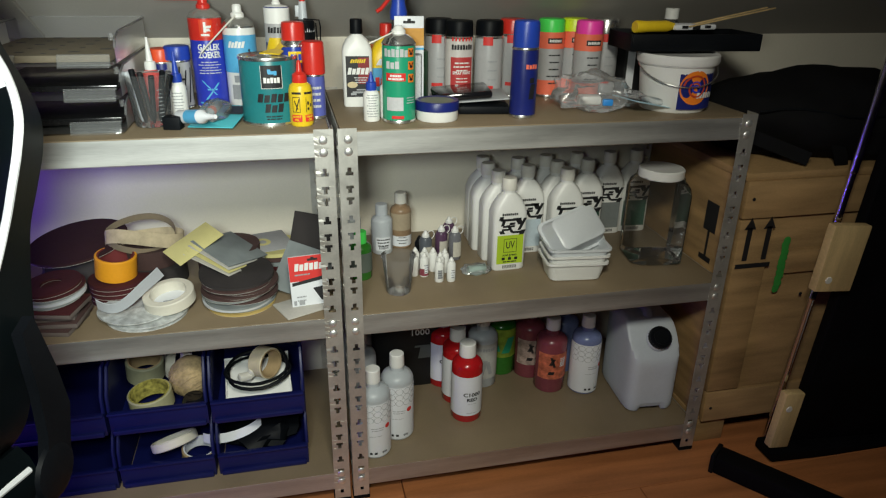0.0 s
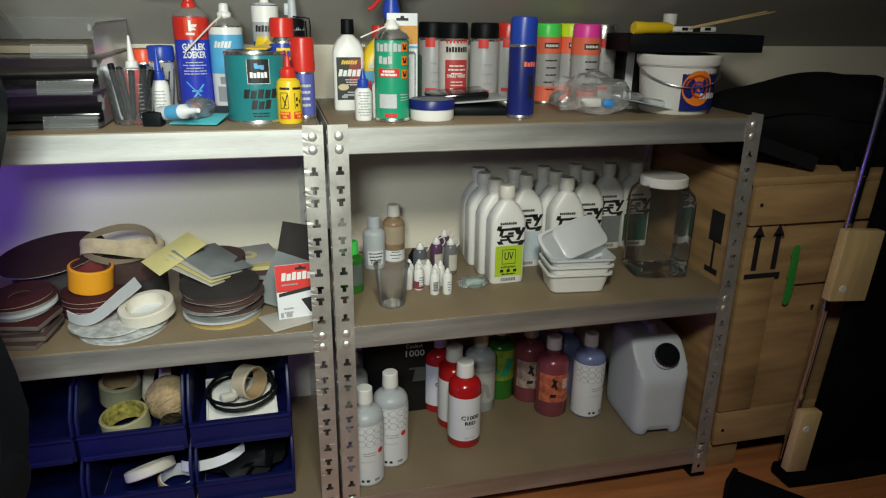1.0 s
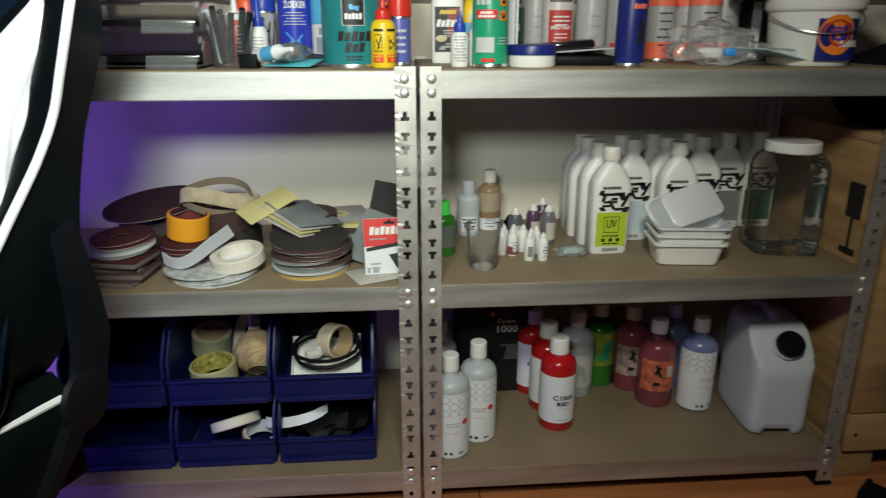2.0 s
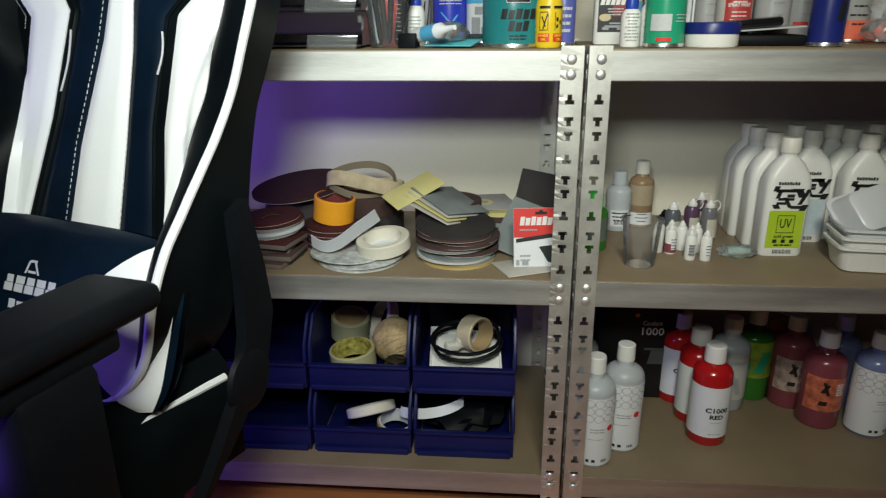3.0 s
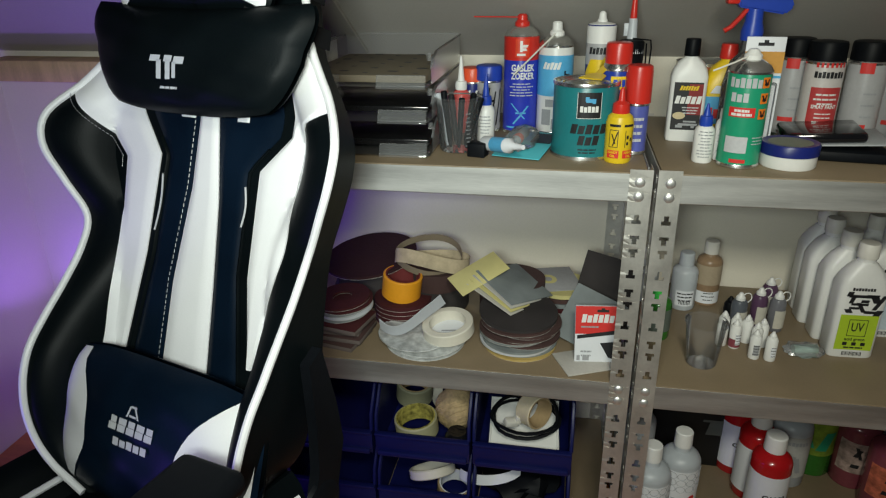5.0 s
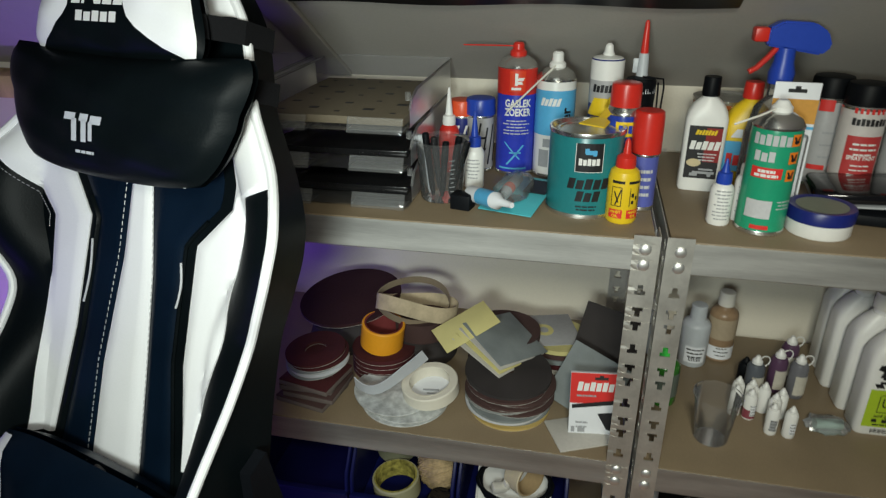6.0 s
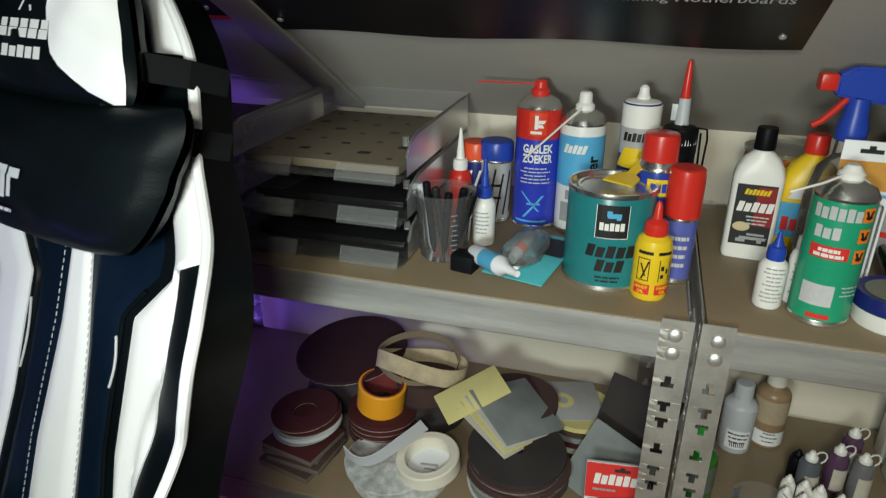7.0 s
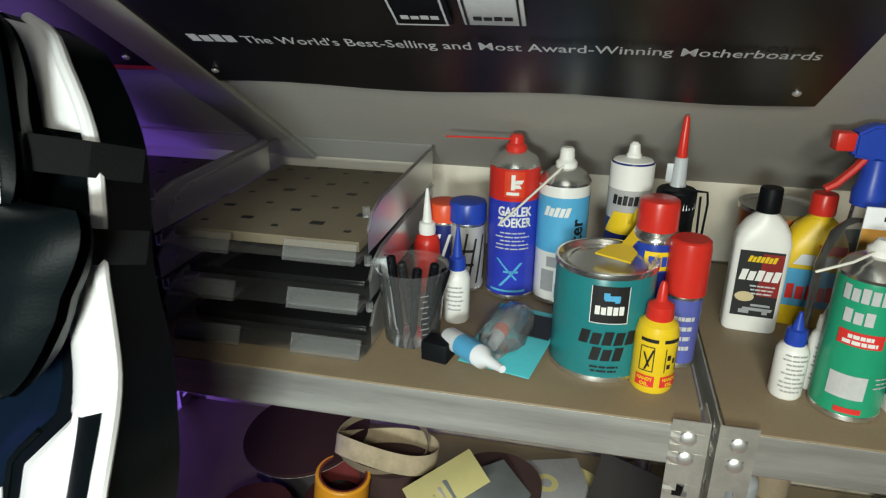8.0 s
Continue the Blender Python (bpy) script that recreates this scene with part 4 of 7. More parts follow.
th = thing("white_plug", pose(-0.225, 0.100, UZ + 0.068, 10, 12, 30), "small white plastic plug beside the tape roll", "plug")
part("plug_body", box(0.030, 0.018, 0.014, (0, 0, 0), 0.003, bm=box(0.014, 0.014, 0.020, (0.014, 0.0, 0.004), 0.002)), OFFW, th)


# ---- cans, tins and bottles on the top board ----
def can(at, r, h, body, cap, cap_h, label, rz=0, cap_r=0.92, name="spray_can", band=None, group="spray cans", cap_name="cap", nozzle=False):
    """An aerosol can with crimped rims and a cap; returns the thing."""
    th = thing(name, pose(*at, 0, 0, rz), label, "spray can", group)
    part("can_body", lathe([(0, 0.002), (r * 0.85, 0.0), (r * 0.98, 0.002), (r, 0.006), (r, h - 0.008), (r * 0.97, h - 0.003)], 36), body, th)
    part("base_rim", lathe([(r * 0.9, 0.0), (r * 1.015, 0.001), (r * 1.015, 0.005), (r, 0.0065)], 36), SILVER, th)
    part("shoulder", lathe([(r * 1.01, h - 0.004), (r * 1.02, h - 0.001), (r * 0.98, h + 0.001), (r * 0.85, h + 0.008), (r * 0.55, h + 0.014), (r * 0.42, h + 0.016), (0, h + 0.016)], 36), SILVER, th)
    if nozzle:
        part(cap_name, lathe([(r * 0.42, h + 0.014), (r * 0.42, h + 0.022), (r * 0.3, h + 0.026), (r * 0.28, h + 0.014 + cap_h), (r * 0.2, h + 0.017 + cap_h), (0, h + 0.017 + cap_h)], 20), cap, th)
    else:
        c = r * cap_r
        part(cap_name, lathe([(c, h), (c, h + 0.004), (c * 0.985, h + cap_h * 0.85), (c * 0.93, h + cap_h * 0.97), (c * 0.82, h + cap_h), (0, h + cap_h)], 36), cap, th)
    return th


def band(th, r, z0, z1, material, a0=-180, a1=180, label="", name="label_band"):
    return part(name, lathe([(r + 0.0005, z0), (r + 0.0005, z1)], 40, a0, a1), material, th, label)


def printed(th, r, bm, material, name="print", label=""):
    return part(name, onto(bm, r + 0.0008), material, th, label, smooth=False)


# gas leak finder
c = can((-0.238, 0.272, T), 0.033, 0.185, ROYAL, RED, 0.02, "blue and red gas leak spray can with a red straw", nozzle=True)
band(c, 0.033, 0.140, 0.184, RED)
printed(c, 0.033, rects([(0.004, 0.146, 0.026, 0.034)]), mat("bright red print", (0.75, 0.06, 0.02), 0.4), "emblem_field")
printed(c, 0.033, shift(rects([(0.0, 0.156, 0.005, 0.020), (0.006, 0.164, 0.010, 0.005, 0.5), (0.006, 0.158, 0.010, 0.005, -0.5), (0.0, 0.149, 0.016, 0.004)]), 0.002, -0.0002), WHITE, "emblem", "white emblem")
printed(c, 0.033, shift(words("GASLEK", 0.017, 0.0006, width=0.046), 0.006, 0, 0.126), WHITE, "lettering")
printed(c, 0.033, shift(words("ZOEKER", 0.017, 0.0006, width=0.046), 0.006, 0, 0.111), WHITE, "lettering")
printed(c, 0.033, rects(lines(5, 0.05, 0.0055, 0.004, 0.096, 0.0018, 4)), SILVERTXT)
printed(c, 0.033, rects([(-0.01, 0.02, 0.004, 0.035, 0.8), (0.012, 0.03, 0.003, 0.03, -0.9), (0.0, 0.012, 0.05, 0.003), (0.004, 0.04, 0.02, 0.003)]), SKY, "picture")
part("straw", tube([(0.004, -0.004, 0.216), (-0.03, -0.01, 0.217), (-0.09, -0.02, 0.218)], 0.0012, 6), RED, c, "thin red straw")
# air duster
c = can((-0.172, 0.270, T), 0.033, 0.168, WHITE, WHITE, 0.024, "light blue and white air duster can with a white straw", nozzle=True)
band(c, 0.033, 0.075, 0.150, SKY)
printed(c, 0.033, rects(mark(5, 0.034, 0.013, -0.008, 0.125, 0.3)), WHITE, "brand_mark")
w = words("Duster", 0.026, 0.0006)
w.transform(Matrix.Rotation(-math.pi / 2, 4, "Y"))
printed(c, 0.033, shift(w, 0.022, 0, 0.085), INK, "lettering")
printed(c, 0.033, rects([(-0.014, 0.02, 0.018, 0.03), (0.004, 0.012, 0.014, 0.02), (-0.006, 0.055, 0.02, 0.014), (0.008, 0.04, 0.01, 0.012)]), GREYT, "picture")
part("straw", tube([(0.0, -0.01, 0.19), (-0.02, -0.03, 0.172), (-0.075, -0.055, 0.118)], 0.0016, 6), OFFW, c, "white plastic straw")
# blue capped and red capped cans behind the cup
c = can((-0.300, 0.272, T), 0.024, 0.100, GREYP, BLUE, 0.028, "grey striped can with a blue cap", cap_r=1.08)
printed(c, 0.024, rects([(-0.03 + 0.012 * k, 0.01 + 0.004 * (k % 3), 0.003, 0.07, 0.15) for k in range(6)] + [(0.006, 0.04, 0.016, 0.004), (0.006, 0.06, 0.016, 0.004)]), INK)
c = can((-0.334, 0.280, T), 0.022, 0.096, NAVY, mat("orange red cap", (0.75, 0.09, 0.03), 0.35), 0.026, "small blue can with an orange-red cap", cap_r=1.1)
printed(c, 0.022, rects([(-0.02 + 0.014 * k, 0.02, 0.004, 0.06, 0.3) for k in range(4)]), WHITE)


def glue_bottle(at, r, h, body, nozzle, noz_h, label, name="glue_bottle", rz=0, collar=None):
    th = thing(name, pose(*at, 0, 0, rz), label, "glue bottle", "small bottles")
    part("bottle", lathe([(0, 0), (r * 0.9, 0), (r, 0.003), (r, h * 0.82), (r * 0.85, h * 0.92), (r * 0.5, h), (0, h)], 28), body, th)
    part("collar", lathe([(r * 0.62, h - 0.002), (r * 0.66, h + 0.004), (r * 0.6, h + 0.014), (r * 0.3, h + 0.016), (0, h + 0.016)], 24), collar or nozzle, th)
    part("nozzle", lathe([(r * 0.42, h + 0.012), (r * 0.38, h + 0.016), (r * 0.14, h + noz_h - 0.004), (r * 0.1, h + noz_h), (0, h + noz_h)], 20), nozzle, th)
    return th


glue_bottle((-0.352, 0.250, T), 0.018, 0.085, RED, WHITE, 0.062, "red glue bottle with a tall white pointed nozzle")
g = glue_bottle((-0.293, 0.168, T), 0.0165, 0.072, WHITE, BLUE, 0.055, "white glue bottle with a blue pointed nozzle")
printed(g, 0.0165, rects(lines(6, 0.024, 0.006, 0, 0.05, 0.002, 9)), GREYT)
g = glue_bottle((0.080, 0.084, T), 0.0165, 0.062, WHITE, BLUE, 0.034, "white dropper bottle with a blue cap")
printed(g, 0.0165, rects(lines(9, 0.026, 0.0052, 0, 0.052, 0.0018, 5)), GREYT)
g = glue_bottle((0.112, 0.104, T), 0.0125, 0.070, WHITE, OFFW, 0.034, "slim white dropper bottle with a white cap")
printed(g, 0.0125, rects(lines(9, 0.02, 0.0052, 0, 0.052, 0.0018, 6)), GREYT)


def cartridge(at, r, h, body, top, label):
    th = thing("sealant_cartridge", pose(*at), label, "cartridge", "sealant cartridges")
    part("tube_body", lathe([(0, 0), (r, 0), (r, h), (r * 0.96, h + 0.002)], 32), body, th)
    part("top_cap", lathe([(r * 1.02, h - 0.03), (r * 1.03, h - 0.001), (r * 0.9, h + 0.003), (r * 0.4, h + 0.006), (0, h + 0.006)], 32), top, th)
    return th


c = cartridge((-0.092, 0.230, T), 0.0255, 0.205, NAVY, WHITE, "navy and yellow sealant cartridge with a white top")
part("nozzle_stub", lathe([(0.009, 0.208), (0.009, 0.214), (0.0075, 0.216), (0.006, 0.226), (0.003, 0.229), (0, 0.229)], 16), WHITE, c)
band(c, 0.0255, 0.138, 0.175, GREYP)
printed(c, 0.0255, rects([(-0.012, 0.12, 0.04, 0.028, 0.5), (0.014, 0.135, 0.03, 0.02, 0.5)]), YELLOW, "yellow_flash")
printed(c, 0.0255, shift(rects(mark(7, 0.044, 0.012, 0.0, 0.157, 0.1)), 0, -0.0004), INK, "brand_mark")
printed(c, 0.0255, rects([(-0.006, 0.088, 0.024, 0.014)]), YELLOW, "yellow_field")
printed(c, 0.0255, rects([(0.012, 0.05, 0.014, 0.014), (0.012, 0.068, 0.014, 0.012), (-0.006, 0.05, 0.014, 0.014)]), PAPERW, "pictograms")
c = cartridge((-0.040, 0.212, T), 0.0225, 0.178, BLACK, BLACK, "black sealant cartridge with a clear nozzle and red tip")
band(c, 0.0225, 0.160, 0.168, PAPERW)
band(c, 0.0225, 0.10, 0.12, REDP)
printed(c, 0.0225, rects(lines(4, 0.026, 0.009, 0, 0.09, 0.004, 12)), SILVERTXT)
part("clear_nozzle", lathe([(0.010, 0.18), (0.0085, 0.19), (0.0075, 0.218), (0, 0.218)], 14), FROST, c)
part("nozzle_wing", box(0.018, 0.003, 0.022, (-0.006, 0, 0.188), 0.001), FROST, c)
part("red_tip", lathe([(0.0055, 0.215), (0.006, 0.222), (0.0035, 0.262), (0.002, 0.266), (0, 0.266)], 14), RED, c, "red pointed tip cap")
part("wire_hook", tube([(0.0, -0.022, 0.186), (0.022, -0.02, 0.184), (0.031, -0.018, 0.183), (0.033, -0.018, 0.17), (0.031, -0.02, 0.125), (0.026, -0.02, 0.122), (0.025, -0.02, 0.15), (0.024, -0.02, 0.178)], 0.0014, 6), BLACK, c, "bent black wire hook")
# lubricant cans
c = can((-0.063, 0.155, T), 0.0265, 0.142, BLUECAN, RED, 0.042, "blue and yellow lubricant can with a red cap", cap_r=0.86)
band(c, 0.0265, 0.06, 0.105, NAVY)
printed(c, 0.0265, rects([(0.006, 0.108, 0.036, 0.022)]), YELLOW, "yellow_field")
printed(c, 0.0265, shift(rects(mark(4, 0.028, 0.012, 0.006, 0.113, 0.0)), 0, -0.0004), BLUE, "brand_mark")
c = can((-0.028, 0.128, T), 0.0205, 0.088, mat("violet blue can", (0.10, 0.12, 0.42), 0.35), RED, 0.062, "small violet-blue can with a tall red cap", cap_r=1.1)
printed(c, 0.0205, rects(lines(4, 0.026, 0.012, 0, 0.06, 0.005, 2)), SILVERTXT)
# contact glue tin
th = thing("glue_tin", pose(-0.115, 0.113, T, 0, 0, 6), "teal contact glue tin with a metal lid", "tin")
R = 0.0545
part("tin_body", lathe([(0, 0.001), (R * 0.97, 0.001), (R, 0.004), (R, 0.122), (R * 0.98, 0.124)], 44), TEAL, th)
for z in (0.0, 0.121):
    part("rim", lathe([(R * 0.97, z), (R * 1.025, z), (R * 1.03, z + 0.003), (R * 1.02, z + 0.006), (R * 0.97, z + 0.006)], 44), SILVER, th)
part("lid", lathe([(R * 0.97, 0.126), (R * 0.9, 0.120), (R * 0.82, 0.119), (R * 0.80, 0.123), (R * 0.74, 0.123), (R * 0.72, 0.121), (0, 0.121)], 44), SILVER, th)
printed(th, R, rects([(0.0, 0.072, 0.040, 0.042)]), INK, "emblem_field")
printed(th, R, shift(rects([(-0.0195, 0.072, 0.0008, 0.042), (0.0195, 0.072, 0.0008, 0.042), (0.0, 0.0715, 0.04, 0.0008)] + mark(5, 0.031, 0.010, 0, 0.082, 0)), 0, -0.0003), WHITE, "brand_mark", "white blocky mark")
printed(th, R, shift(rects([(0.002, 0.098, 0.016, 0.006), (-0.004, 0.100, 0.006, 0.007), (0.007, 0.096, 0.005, 0.004)]), 0, -0.0003), SKY, "emblem")
printed(th, R, rects(mark(5, 0.062, 0.016, 0, 0.046, 0.2)), INK, "brand_mark", "bold black blocky mark")
printed(th, R, rects(mark(3, 0.036, 0.016, 0, 0.027, 0.2)), INK, "brand_mark", "bold black blocky mark")
printed(th, R, rects(lines(2, 0.045, 0.005, 0, 0.018, 0.0022, 3)), INK)
sp = thing("plastic_spatula", pose(-0.098, 0.122, T + 0.130, 0, 0, -28), "small yellow plastic glue spatula lying on the tin", "spatula")
bm = bmesh.new()
a = [bm.verts.new(p) for p in ((-0.021, -0.026, 0), (0.021, -0.026, 0), (0.017, -0.002, 0.003), (0.006, 0.006, 0.005), (0.006, 0.034, 0.014), (0.012, 0.046, 0.02), (-0.006, 0.046, 0.02), (-0.006, 0.006, 0.005), (-0.017, -0.002, 0.003))]
bm.faces.new(a)
o = solid(part("blade", bm, YELLOW, sp, smooth=False), 0.002)
# handy oil bottle
th = thing("oil_bottle", pose(-0.058, 0.068, T, 0, 0, 8), "yellow oil bottle with a red pointed spout", "bottle")
part("bottle", lathe([(0, 0), (0.020, 0), (0.0225, 0.004), (0.0225, 0.066), (0.020, 0.076), (0.013, 0.082), (0, 0.082)], 32), YELLOW, th)
part("spout", lathe([(0.0135, 0.079), (0.0145, 0.084), (0.0135, 0.096), (0.006, 0.101), (0.004, 0.118), (0.002, 0.122), (0, 0.122)], 24), RED, th)
printed(th, 0.0225, rects([(-0.013, 0.010, 0.02, 0.013), (0.013, 0.010, 0.02, 0.013)]), REDP, "red_field")
for x in (-0.013, 0.013):
    printed(th, 0.0226, shift(words("HANDY", 0.0055, 0.0002, width=0.016), x, -0.0005, 0.0195), YELLOW, "lettering")
    printed(th, 0.0226, shift(words("OIL", 0.0055, 0.0002, width=0.009), x, -0.0005, 0.0135), YELLOW, "lettering")
printed(th, 0.0225, rects([(-0.02, 0.028, 0.001, 0.028), (-0.006, 0.028, 0.001, 0.028), (-0.013, 0.028, 0.014, 0.001), (-0.013, 0.056, 0.014, 0.001), (-0.014, 0.03, 0.002, 0.024, 0.3), (-0.010, 0.034, 0.002, 0.016, -0.4), (0.006, 0.028, 0.001, 0.028), (0.020, 0.028, 0.001, 0.028), (0.010, 0.032, 0.004, 0.005), (0.010, 0.042, 0.004, 0.006), (0.016, 0.038, 0.003, 0.006)] + [(-0.012, 0.062, 0.018, 0.004), (0.012, 0.062, 0.018, 0.004)]), INK)
# cup of pens
th = thing("measuring_cup", pose(-0.335, 0.108, T), "cloudy clear measuring cup holding black pens", "cup")
part("cup_wall", lathe([(0, 0.002), (0.031, 0.001), (0.033, 0.004), (0.040, 0.092), (0.0435, 0.094), (0.0435, 0.097)], 36), CUPM, th)
printed(th, 0.036, rects([(0.024, 0.014 + 0.007 * k, 0.006 if k % 2 else 0.01, 0.001) for k in range(9)]), GREYT, "scale_marks")
for k, (x, y, tx, ty, mt, ln) in enumerate(((-0.012, -0.008, -8, 4, BLACK, 0.10), (0.003, -0.012, 3, 5, BLACK, 0.088), (0.012, 0.004, 10, -6, BLACK, 0.098), (-0.004, 0.010, -5, -8, INK, 0.094), (0.016, -0.012, 16, 8, BLACK, 0.092), (-0.02, 0.004, -10, 0, FROST, 0.095))):
    pen = thing("pen", pose(-0.335 + x, 0.108 + y, T + 0.006, -ty, tx, 0), "slim black pen standing in the clear cup" if mt is not FROST else "clear plastic pen standing in the cup", "pen", "pens in the cup")
    part("barrel", lathe([(0, 0), (0.002, 0.0), (0.0045, 0.012), (0.0048, ln * 0.62), (0.0055, ln * 0.63), (0.0055, ln - 0.002), (0.004, ln), (0, ln)], 14), mt, pen)
    part("clip", box(0.0025, 0.002, 0.03, (0, -0.0066, ln * 0.62), 0.0006), mt, pen)
# brush, blister pack, tube
th = thing("glue_brush", pose(-0.268, 0.075, T + 0.003, 0, 0, -30), "glue tube with a light blue label and black block foot", "glue tube")
part("foot", box(0.032, 0.026, 0.024, (-0.024, -0.012, -0.003), 0.002, m=Matrix.Rotation(radians(18), 4, "Z")), BLACK, th)
o = part("tube_body", lathe([(0, 0), (0.011, 0), (0.0125, 0.004), (0.0125, 0.075), (0.006, 0.085), (0.004, 0.11), (0, 0.11)], 20, m=Matrix.Translation((-0.02, 0.0, 0.016)) @ Matrix.Rotation(radians(82), 4, "Y") @ Matrix.Rotation(0.3, 4, "X")), PAPERW, th)
part("tube_label", lathe([(0.0128, 0.03), (0.0128, 0.066)], 20, m=Matrix.Translation((-0.02, 0.0, 0.016)) @ Matrix.Rotation(radians(82), 4, "Y") @ Matrix.Rotation(0.3, 4, "X")), SKY, th, "light blue label")
th = thing("blister_pack", pose(-0.212, 0.115, T + 0.001, 0, 0, -14), "turquoise card with a clear blister and glue syringe", "blister pack")
part("card", box(0.085, 0.13, 0.0015, (0, 0, 0.004), 0.0004, m=Matrix.Rotation(radians(7), 4, "X") @ Matrix.Translation((0, 0, 0.006))), CYAN, th)
part("card_print", box(0.036, 0.045, 0.0012, (0.022, 0.03, 0.0065), m=Matrix.Rotation(radians(7), 4, "X") @ Matrix.Translation((0, 0, 0.006))), INK, th)
bm = bmesh.new()
bmesh.ops.create_icosphere(bm, subdivisions=3, radius=1)
for v in bm.verts:
    n = 1 + 0.22 * noise.noise(v.co * 2.7)
    v.co = Vector((v.co.x * 0.026 * n - 0.01, v.co.y * 0.062 * n, max(-0.2, v.co.z) * 0.026 * n + 0.016))
part("blister", bm, BAGM, th, "clear plastic blister")
part("syringe", lathe([(0, 0), (0.009, 0), (0.009, 0.07), (0.004, 0.075), (0.003, 0.09), (0, 0.09)], 16, m=Matrix.Translation((-0.012, -0.045, 0.02)) @ Matrix.Rotation(radians(-84), 4, "X")), FROST, th)
part("syringe_band", lathe([(0.0094, 0.02), (0.0094, 0.035)], 16, m=Matrix.Translation((-0.012, -0.045, 0.02)) @ Matrix.Rotation(radians(-84), 4, "X")), CORAL, th)


# letter trays
def letter_tray(at, level):
    th = thing("letter_tray", pose(*at), "clear acrylic letter tray in a stack" + (" holding a brown sheet" if level == 2 else ""), "letter tray", "letter trays")
    W, D, H = 0.245, 0.335, 0.054
    bm = bmesh.new()
    bm.faces.new([bm.verts.new(p) for p in ((-W / 2, 0, 0.004), (W / 2, 0, 0.004), (W / 2, D, 0.004), (-W / 2, D, 0.004))])
    part("tray_floor", bm, CLEAR, th, smooth=False)
    for s in (-1, 1):
        bm = bmesh.new()
        pr = [(0.03, 0.004), (D, 0.004), (D, H + 0.004), (0.075, H), (0.045, H - 0.008), (0.03, 0.03)]
        bm.faces.new([bm.verts.new((s * W / 2, y, z)) for y, z in pr])
        part("side_wall", bm, CLEAR, th, smooth=False)
        part("edge", tube([(s * W / 2, 0.03, 0.03), (s * W / 2, 0.045, H - 0.008), (s * W / 2, 0.075, H), (s * W / 2, D, H + 0.003)], 0.0022, 6), CLEAR, th)
        part("front_lip", box(0.085, 0.004, 0.024, (s * 0.075, 0.0, 0.0), 0.001, m=Matrix.Rotation(radians(-24), 4, "X")), LIP, th, "bright clear front lip")
        part("lip_ledge", box(0.085, 0.03, 0.003, (s * 0.075, 0.017, 0.003), 0.001), CLEAR, th)
        part("stack_pin", lathe([(0, 0), (0.004, 0), (0.004, 0.012), (0, 0.012)], 10, m=Matrix.Translation((s * (W / 2 - 0.006), 0.045, H - 0.012))), CLEAR, th)
    bm = bmesh.new()
    bm.faces.new([bm.verts.new(p) for p in ((-W / 2, D, 0.004), (W / 2, D, 0.004), (W / 2, D, H + 0.006), (-W / 2, D, H + 0.006))])
    part("rear_wall", bm, CLEAR, th, smooth=False)
    part("rear_edge", tube([(-W / 2, D, H + 0.006), (W / 2, D, H + 0.006)], 0.0016, 6), LIP, th)
    return th


for tx, tn in ((-0.497, 3), (-0.765, 3)):
    for k in range(tn):
        letter_tray((tx, 0.038, T + 0.0585 * k), k)
    th = thing("protective_sheet", pose(tx, 0.06, T + 0.0585 * 2 + 0.007), "brown paper-faced acrylic sheets with dark stamps in a tray", "sheet", "sheets in the trays")
    part("sheet", box(0.228, 0.295, 0.012, (0, 0.15, 0), 0.0008), PAPERK, th)
    rnd = random.Random(3)
    bm = bmesh.new()
    for i in range(5):
        for j in range(5):
            x, y = -0.09 + 0.045 * i, 0.03 + 0.06 * j + (0.02 if i % 2 else 0)
            k = rnd.uniform(0.006, 0.009) if (i + j) % 2 else 0.004
            box(k * 2, k * 1.2, 0.0006, (x, y, 0.0121), bm=bm, m=None)
    tagged(part("stamps", bm, INK, th, "dark brown stamped marks"), kind="stuff")
    th = thing("dark_sheet", pose(tx, 0.07, T + 0.0585 + 0.012), "dark smoked acrylic sheets lying in a tray", "sheet", "sheets in the trays")
    part("sheet", box(0.225, 0.28, 0.010, (0, 0.15, 0), 0.0008), mat("smoked acrylic", (0.012, 0.012, 0.013), 0.15), th)
    th = thing("dark_sheet", pose(tx, 0.07, T + 0.010), "dark smoked acrylic sheets lying in the lowest tray", "sheet", "sheets in the trays")
    part("sheet", box(0.225, 0.28, 0.012, (0, 0.15, 0), 0.0008), MATS["smoked acrylic"], th)


